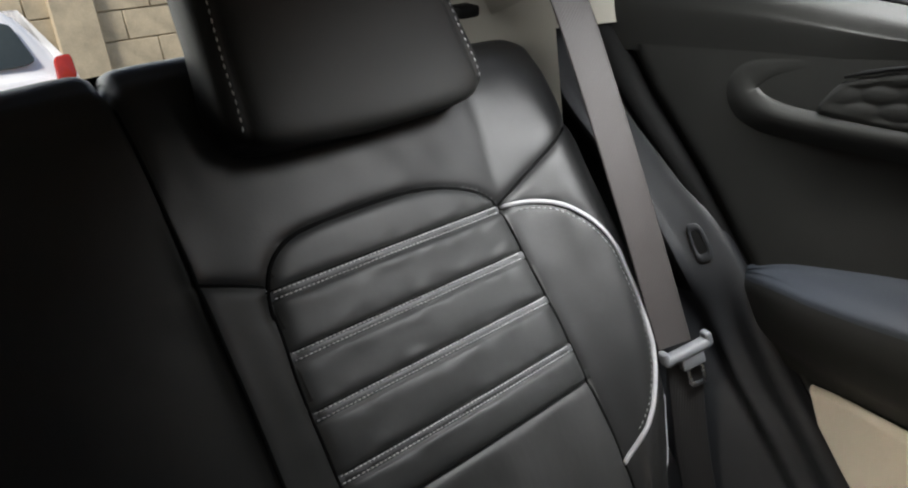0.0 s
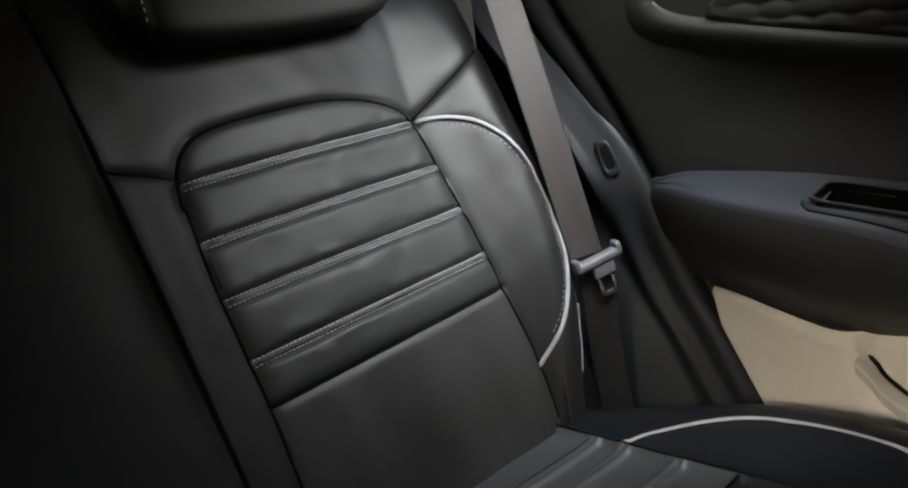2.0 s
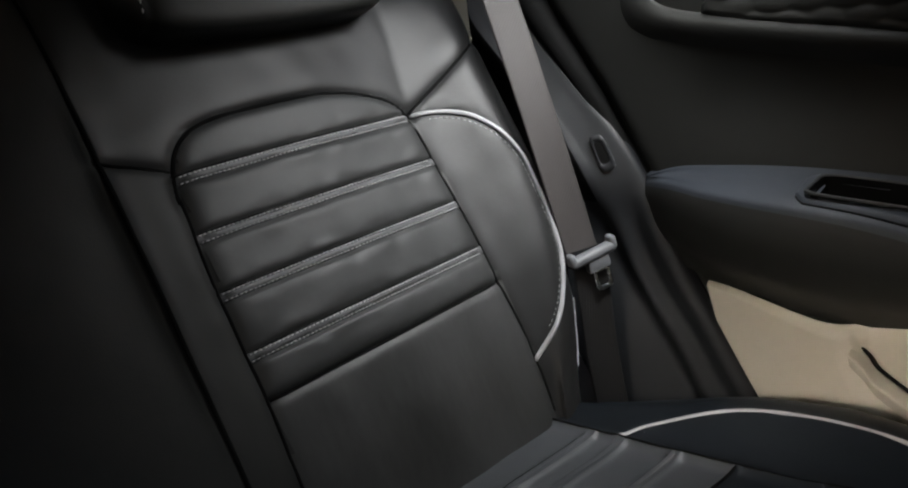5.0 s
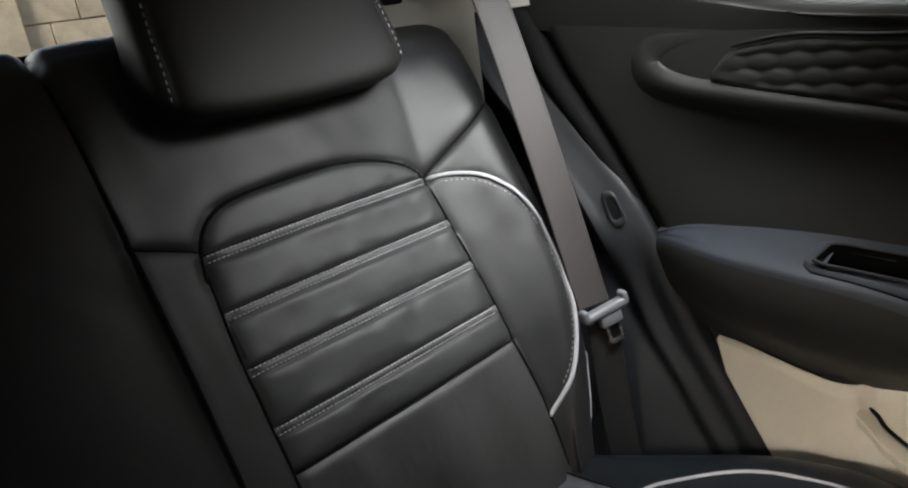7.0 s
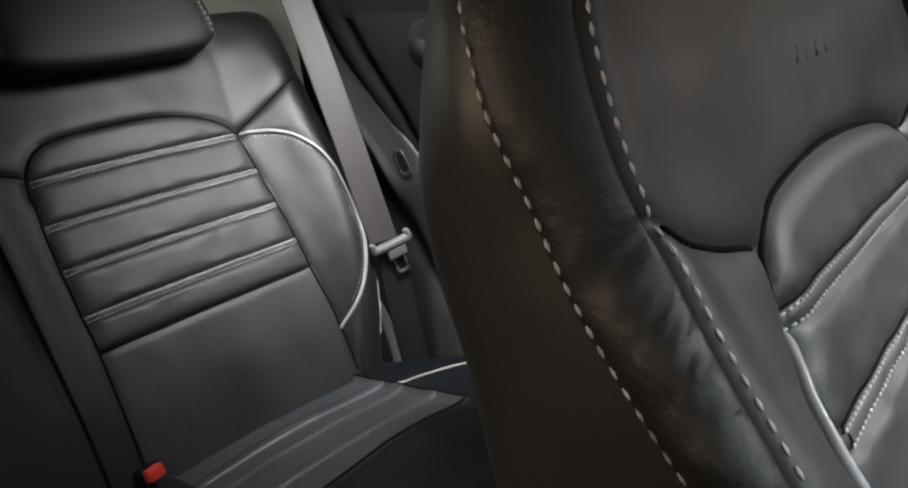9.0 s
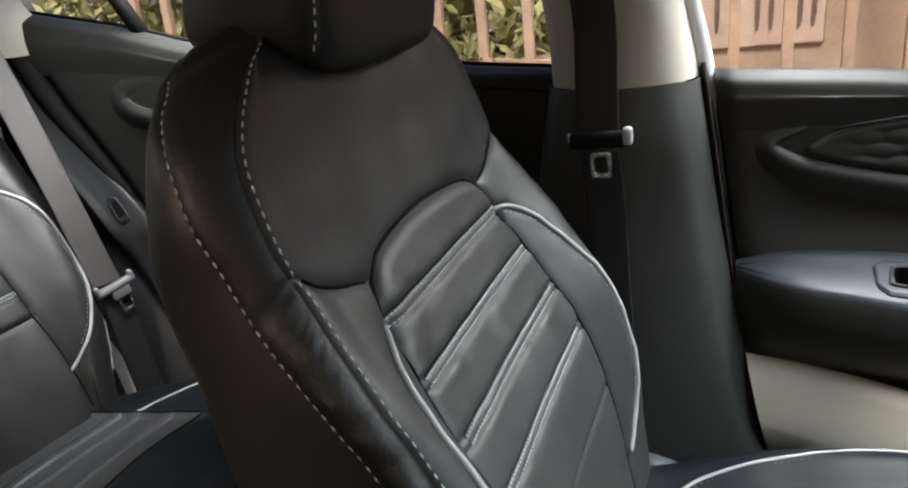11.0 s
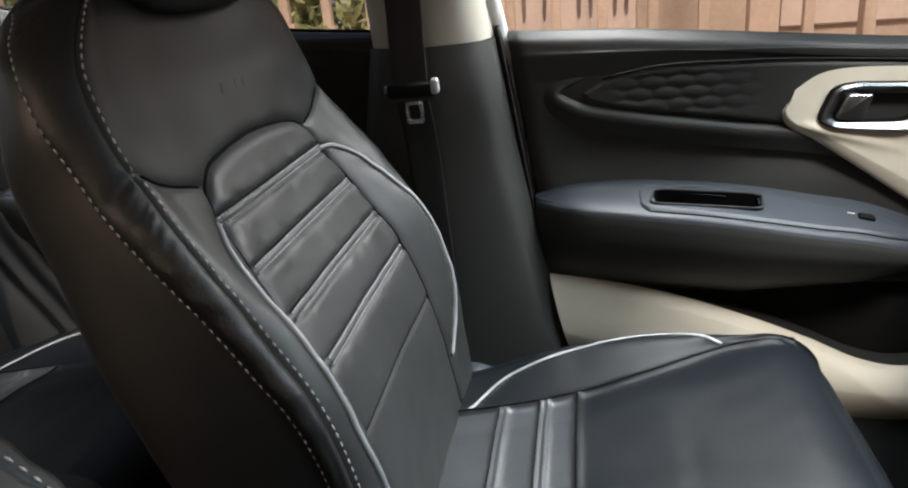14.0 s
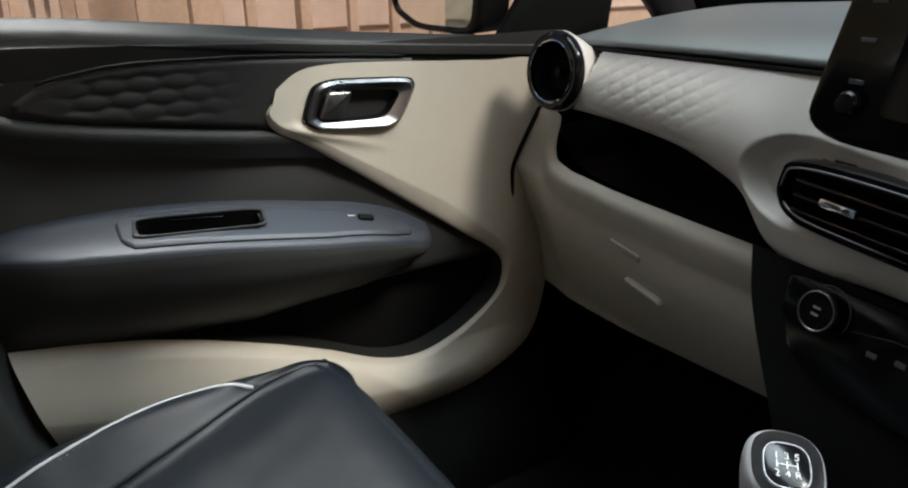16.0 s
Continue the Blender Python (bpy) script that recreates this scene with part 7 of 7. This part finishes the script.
for txt, x_, y_ in (("1", -0.0100, 0.0060), ("3", 0.0, 0.0060), ("5", 0.0100, 0.0060), ("2", -0.0100, -0.0135), ("4", 0.0, -0.0135), ("R", 0.0100, -0.0135)):
    cu = bpy.data.curves.new("gear_number", "FONT")
    cu.body, cu.size, cu.align_x, cu.extrude = txt, 0.0072, "CENTER", 0.0001
    tmp = new("gear_number", cu)
    bpy.context.view_layer.update()
    me = bpy.data.meshes.new_from_object(tmp.evaluated_get(bpy.context.evaluated_depsgraph_get()))
    bpy.data.objects.remove(tmp)
    me.transform(gm @ Matrix.Translation((0.66 * x_, 0.66 * y_, 0.0056)))
    me.materials.clear()
    me.materials.append(PRINT)
    ob = new("gear_number", me)
    ob.parent = gear
part("stem", lathe_bm([(0.009, 0.0), (0.009, 0.19)], 16, pose(-0.0, 0, 0.0)), SATIN, gear)
part("boot", lathe_bm([(0.055, 0.0), (0.052, 0.02), (0.040, 0.045), (0.036, 0.055), (0.026, 0.085), (0.022, 0.11), (0.014, 0.14), (0.012, 0.165)], 32), LEATHER, gear, "black gathered gear boot")
part("boot_ring", lathe_bm([(0.062, 0.0), (0.062, 0.008), (0.056, 0.012), (0.052, 0.008)], 40), SATIN, gear, "satin boot ring")


# ---- car shell ----
def slab(name, pts, mat, label, category, thick=0.03, flip=False, kind="structure"):
    """A flat panel of some thickness over a loop of places."""
    bm = bmesh.new()
    f = bm.faces.new([bm.verts.new(p) for p in pts])
    bm.normal_update()
    n = f.normal.copy()
    ex = bmesh.ops.extrude_face_region(bm, geom=[f])
    bmesh.ops.translate(bm, verts=[g for g in ex["geom"] if isinstance(g, bmesh.types.BMVert)], vec=n * (-thick if flip else thick))
    bmesh.ops.recalc_face_normals(bm, faces=bm.faces[:])
    ob = part(name, bm, mat, None, flat=True)
    return tagged(ob, label, category, kind=kind)


slab("floor", [(-1.40, -0.74, 0.27), (1.35, -0.74, 0.27), (1.35, 0.74, 0.27), (-1.40, 0.74, 0.27)], CARPET, "dark carpeted car floor", "floor", 0.03, True)
slab("toe_board", [(1.05, -0.74, 0.27), (1.05, 0.74, 0.27), (1.36, 0.74, 0.60), (1.36, -0.74, 0.60)], CARPET, "dark carpeted toe board", "floor", 0.02)
slab("firewall", [(1.34, -0.74, 0.58), (1.34, 0.74, 0.58), (1.34, 0.74, 1.05), (1.34, -0.74, 1.05)], BLACK, "black bulkhead behind the dash", "wall", 0.03)
# curved headliner
rows = []
for x in np.linspace(-1.30, 0.80, 24):
    z = 1.50 - 0.05 * ((x + 0.1) / 1.0) ** 2
    rows.append([(x, y, z - 0.10 * (abs(y) / 0.62) ** 4) for y in np.linspace(-0.62, 0.62, 25)])
roof = tagged(grid_ob("ceiling", np.array(rows), ROOF, flip=facing(np.array(rows), (0, 0, 1.0))), "cream fabric headliner", "ceiling", kind="structure")
P = np.array(rows) + np.array([0, 0, 0.04])
tagged(grid_ob("roof_skin", P, WHITE_PAINT, flip=not facing(P, (0, 0, 1.0))), "white painted car roof", "roof", kind="structure")
# outer skins below the windows on both sides
slab("door_skin_front", [(0.205, 0.82, 0.25), (1.30, 0.82, 0.25), (1.30, 0.79, 0.96), (0.205, 0.79, 1.03)], WHITE_PAINT, "white painted outer door skin", "car body", 0.01)
slab("door_skin_rear", [(-0.95, 0.82, 0.25), (0.195, 0.82, 0.25), (0.195, 0.79, 1.03), (-0.95, 0.79, 1.17)], WHITE_PAINT, "white painted outer rear door skin", "car body", 0.01)
slab("quarter_skin", [(-1.45, 0.80, 0.25), (-0.96, 0.82, 0.25), (-0.96, 0.79, 1.17), (-1.0, 0.68, 1.44), (-1.32, 0.66, 1.40), (-1.45, 0.76, 1.05)], WHITE_PAINT, "white painted rear quarter", "car body", 0.01)
slab("driver_side_rear", [(-1.45, -0.78, 0.25), (0.10, -0.78, 0.25), (0.10, -0.78, 1.06), (-0.9, -0.78, 1.16), (-1.45, -0.78, 1.16)], DARK_SOFT, "charcoal driver-side rear door panel", "car body", 0.03)
slab("driver_front_wing", [(0.95, -0.78, 0.25), (1.36, -0.78, 0.25), (1.36, -0.78, 1.02), (0.95, -0.78, 1.02)], DARK_SOFT, "dark side panel ahead of the driver's door", "car body", 0.03)
slab("driver_door", [(0.10, -0.76, 0.20), (0.95, -0.76, 0.20), (0.95, -0.76, 1.00), (0.10, -0.76, 1.06)], DARK_SOFT, "charcoal driver's door panel", "car door", 0.05)
for name, line, r in (("driver_middle_pillar", [(0.12, -0.76, 0.25), (0.10, -0.76, 1.05), (0.02, -0.62, 1.45)], 0.05), ("windscreen_pillar", [(1.34, 0.72, 0.98), (1.05, 0.68, 1.24), (0.78, 0.60, 1.46)], 0.035), ("driver_windscreen_pillar", [(1.34, -0.72, 0.98), (1.05, -0.68, 1.24), (0.78, -0.60, 1.46)], 0.035), ("rear_pillar", [(-1.36, -0.70, 1.05), (-1.28, -0.60, 1.42)], 0.08)):
    tagged(tube(name, smooth(line, 6), r, CREAM_TRIM if "rear" in name else DARK, None, "", 14, False), "moulded pillar trim beside the glass", "pillar", kind="structure")
slab("tailgate", [(-1.46, -0.76, 0.25), (-1.46, 0.76, 0.25), (-1.44, 0.76, 1.06), (-1.44, -0.76, 1.06)], DARK, "dark tailgate lining", "tailgate", 0.03)
slab("parcel_shelf", [(-1.43, -0.62, 1.015), (-0.98, -0.62, 1.015), (-0.98, 0.62, 1.015), (-1.43, 0.62, 1.015)], DARK, "dark parcel shelf behind the bench", "shelf", 0.02, True)
slab("kick_panel", [(0.96, 0.742, 0.27), (1.36, 0.742, 0.27), (1.36, 0.742, 0.96), (0.96, 0.742, 0.96)], CARPET, "dark carpeted kick panel beside the footwell", "trim", 0.012, True)
slab("under_dash", [(1.05, 0.10, 0.660), (1.06, 0.73, 0.640), (1.34, 0.73, 0.62), (1.34, 0.10, 0.64)], BLACK, "black panel under the glovebox", "trim", 0.01)
slab("sail_panel", [(0.95, 0.728, 0.985), (1.16, 0.728, 0.97), (1.16, 0.70, 1.16), (1.02, 0.715, 1.10)], BLACK, "black triangular sail panel by the mirror", "trim", 0.012)


# ---- outside the car ----
bm = bmesh.new()
bmesh.ops.create_grid(bm, x_segments=30, y_segments=30, size=150)
tagged(part("ground", bm, GROUND, None), "grey concrete yard beside the car", "ground", kind="structure")

GATE_Y = 2.2


wall = thing("wall_1", "sandy and pink plaster wall behind the gate", "wall", kind="structure", at=(1.5, 2.62, 0))
part("wall_body", box_bm((3.9, 0.20, 2.4), 0.01, 1, pose(0.25, 0.10, 1.2)), WALL_BASE, wall, "sandy plaster")
part("pale_panel", box_bm((0.72, 0.03, 1.5), 0.006, 1, pose(-1.34, -0.004, 0.863 + 0.75)), WALL, wall, "faded pink plaster panel")
part("pale_panel", box_bm((2.2, 0.03, 1.7), 0.006, 1, pose(0.62, -0.004, 0.835 + 0.85)), WALL, wall, "faded pink plaster panel")
part("low_wall", box_bm((3.6, 0.20, 0.865), 0.01, 1, pose(-3.52, 0.10, 0.4325)), WALL_BASE, wall, "low sandy plaster wall")
for x, l in ((0.10, 0.30), (0.178, 0.26), (0.307, 0.30), (0.35, 0.27), (0.439, 0.30), (0.481, 0.28)):
    part("stain", plate_bm(smooth([(0.0, 0.0), (0.007, 0.05), (0.006, l), (-0.005, l), (-0.007, 0.04)], 5, True), 0.003, 0, 1, frame_matrix((x - 1.5, -0.0215, 0.918), (1, 0, 0), (0, 0, 1))), DRIP, wall, "dark rain streak")

gate = thing("gate", "tan painted steel gate with upright bars", "gate", at=(0.5, GATE_Y, 0))
first = part("bar", box_bm((0.032, 0.030, 1.9), 0.004, 2, pose(0, 0, 1.03)), GATE, gate)
first.location = (-0.265, 0, 0)
for x in [-0.42 - 0.155 * k for k in range(14)] + [-0.115, 0.04, 0.195, 0.51, 0.855, 1.01, 1.165, 1.32, 1.475, 1.63, 1.785]:
    ob = new("bar", first.data)
    ob.parent = gate
    ob.location = (x, 0.002 * random.uniform(-1, 1), 0)
    ob.rotation_euler[1] = random.uniform(-0.004, 0.004)
part("post", box_bm((0.090, 0.06, 2.05), 0.006, 2, pose(0.375, -0.01, 1.025)), GATE, gate, "broad gate post")
part("post", box_bm((0.038, 0.06, 2.05), 0.006, 2, pose(0.680, -0.01, 1.025)), GATE, gate)
for z in (0.14, 1.92):
    part("rail", box_bm((4.6, 0.035, 0.05), 0.004, 2, pose(-0.35, 0.0, z)), GATE, gate)

# planting behind the gate
def leaf_cloud(name, parent, centre, radius, count, size, mat, seed):
    rng = random.Random(seed)
    verts, faces = [], []
    for _ in range(count):
        while True:
            p = Vector([rng.uniform(-1, 1) for _ in range(3)])
            if 0.25 < p.length < 1 and noise.noise(p * 2.3 + Vector((seed, 0, 0))) > -0.18:
                break
        p = Vector(centre) + Vector((p.x * radius[0], p.y * radius[1], p.z * radius[2]))
        d = Vector([rng.gauss(0, 1) for _ in range(3)]).normalized()
        e = d.cross(Vector([rng.gauss(0, 1) for _ in range(3)])).normalized()
        l = size * rng.uniform(0.6, 1.3)
        b = len(verts)
        verts += [p - d * l, p + e * l * 0.35 + d.cross(e) * l * 0.1, p + d * l, p - e * l * 0.35 + d.cross(e) * l * 0.1]
        faces.append((b, b + 1, b + 2, b + 3))
    return tagged(mesh_ob(name, verts, faces, mat, parent, flat=True), kind="stuff")


def shrub(at, height, spread, seed):
    t = thing("shrub", "leafy green shrub behind the gate", "shrub", "shrubs", at=at)
    rng = random.Random(seed)
    for k in range(5):
        a = rng.uniform(0, 6.28)
        tip = np.array([math.cos(a) * spread * 0.5, math.sin(a) * spread * 0.5, height * rng.uniform(0.6, 0.9)])
        tube("stem", smooth([(0.04 * math.cos(a), 0.04 * math.sin(a), 0), tip * 0.5 + np.array([0, 0, 0.1]), tip], 4), 0.016, BARK, t, "", 6)
    leaf_cloud("leaves", t, (0, 0, height * 0.62), (spread, spread, height * 0.45), 3200, 0.055, LEAF, seed)


shrub((-0.75, 3.05, 0), 1.5, 0.50, 3)
shrub((-1.65, 3.25, 0), 1.9, 0.62, 8)
shrub((-2.7, 3.1, 0), 1.6, 0.55, 12)


def tree(at, height, crown, seed):
    t = thing("tree", "broad leafy tree at the edge of the yard", "tree", "trees", at=at)
    rng = random.Random(seed)
    v, f = [], []
    line = smooth([(0, 0, 0), (0.08, 0.04, height * 0.3), (-0.05, 0.1, height * 0.6)], 5)
    tv, tf = tube_mesh(line, 0.16, 10)
    mesh_ob("trunk", tv, tf, BARK, t)
    for k in range(6):
        a = k * 1.05 + rng.uniform(-0.3, 0.3)
        tip = np.array([math.cos(a) * crown * 0.7, math.sin(a) * crown * 0.7, height * rng.uniform(0.7, 0.95)])
        tube("limb", smooth([(0, 0.06, height * 0.45), tip * 0.5 + np.array([0, 0, height * 0.3]), tip], 5), 0.05, BARK, t, "", 7)
    leaf_cloud("crown", t, (0, 0, height * 0.78), (crown, crown, height * 0.3), 2600, 0.12, LEAF, seed)


tree((-3.2, 6.5, 0), 5.0, 1.9, 21)
tree((5.2, 5.0, 0), 4.6, 1.8, 33)
tree((0.5, -9.0, 0), 5.5, 2.4, 40)
tree((4.5, -8.0, 0), 5.0, 2.2, 44)

# stone-faced wall behind the car
back = thing("wall_2", "beige stone-tiled wall across the yard", "wall", kind="structure", at=(-8.6, 1.0, 0))
part("wall_body", box_bm((0.25, 12, 3.2), 0, 0, pose(-0.14, 0, 1.6)), MORTAR, back)
tile_me = None
rng = random.Random(5)
for r in range(9):
    for c in range(12):
        if tile_me is None:
            t = part("tile", box_bm((0.04, 0.588, 0.288), 0.006, 1), STONE, back)
            tile_me = t.data
        else:
            t = new("tile", tile_me)
            t.parent = back
        t.location = (rng.uniform(-0.006, 0.006), -2.7 + 0.60 * c + 0.3 * (r % 2), 0.35 + 0.30 * r)
part("pilaster", box_bm((0.10, 0.42, 3.2), 0.01, 1, pose(0.06, 1.02, 1.6)), STONE, back, "paler pilaster")
side = tagged(part("house_wall", box_bm((9.0, 0.25, 3.4), 0.01, 1, pose(-0.8, -2.0, 1.7)), YARD, None), "tall shaded house wall close beside the car", "wall", kind="structure")


# parked white hatchback behind
def hatchback(at):
    car = thing("hatchback", "white parked hatchback with red tail lamps", "car", at=at)
    prof = [(-0.1, 0.35), (-0.12, 0.60), (-0.06, 0.92), (0.02, 1.02), (0.20, 1.40), (0.34, 1.50), (0.9, 1.53), (1.6, 1.46), (2.2, 1.10), (2.9, 0.98), (3.5, 0.85), (3.62, 0.6), (3.55, 0.33)]
    line = smooth(prof, 6)
    half = np.interp(line[:, 1], [0.3, 0.6, 0.95, 1.2, 1.53], [0.78, 0.84, 0.82, 0.72, 0.56])
    cols = []
    for k in np.linspace(-1, 1, 21):
        ed = 1 - 0.10 * abs(k) ** 6
        cols.append([(-(x * (1 if x > 1.5 else 1) + 0.05 * abs(k) ** 4), k * w, z * ed) for (x, z), w in zip(line, half)])
    P = np.array(cols)
    grid_ob("body", P, WHITE_PAINT, car, "glossy white bodywork", flip=facing(P, (-1.7, 0, 0.8)) is False)
    for s_ in (-1, 1):
        pts = [(0.0, 0.33), (3.55, 0.33), (3.6, 0.62), (2.9, 0.95), (2.15, 1.06), (1.6, 1.40), (0.9, 1.47), (0.34, 1.44), (0.0, 1.0), (-0.08, 0.6)]
        bm = plate_bm(pts, 0.02, 0.01, 2, frame_matrix((0, s_ * 0.80, 0), (-1, 0, 0), (0, 0, 1)))
        for v in bm.verts:
            v.co.y = s_ * float(np.interp(v.co.z, [0.3, 0.6, 0.95, 1.2, 1.53], [0.77, 0.83, 0.81, 0.70, 0.55]))
        part("body_side", bm, WHITE_PAINT, car)
        for x_ in (0.55, 2.95):
            w = part("wheel", lathe_bm([(0.0, -0.1), (0.29, -0.1), (0.30, -0.06), (0.30, 0.06), (0.29, 0.1), (0, 0.1)], 28, pose(-x_, s_ * 0.74, 0.30, 90)), TYRE, car, "black tyre")
            part("rim", lathe_bm([(0.0, 0.11), (0.16, 0.11), (0.19, 0.10), (0.19, 0.0)], 24, pose(-x_, s_ * 0.74, 0.30, -90 * s_)), SILVER, w, "silver wheel cover")
        part("tail_lamp", plate_bm(rounded([(-0.07, -0.10), (0.07, -0.08), (0.07, 0.10), (-0.05, 0.09)], 5, 0.25), 0.05, 0.015, 2, frame_matrix((0.055, s_ * 0.70, 0.99), (0, 1, 0), (-0.2, 0, 1))), TAIL, car, "red tail lamp")
    part("rear_window", plate_bm(rounded([(-0.56, 0.0), (0.56, 0.0), (0.47, 0.36), (-0.47, 0.36)], 6, 0.16), 0.012, 0.004, 2, frame_matrix((-0.010, 0, 1.045), (0, 1, 0), (-0.46, 0, 0.89))), DARK_GLASS, car, "tinted rear window")
    part("bumper", box_bm((0.10, 1.55, 0.24), 0.04, 3, pose(0.11, 0, 0.48)), WHITE_PAINT, car)
    part("number_plate", box_bm((0.01, 0.46, 0.11), 0.003, 1, pose(0.165, 0, 0.66)), PRINT, car, "blank pale number plate")
    part("plate_bar", box_bm((0.004, 0.36, 0.05), 0, 0, pose(0.171, 0, 0.66)), BLACK, car)
    return car


hatchback((-6.4, 0.60, 0.0))
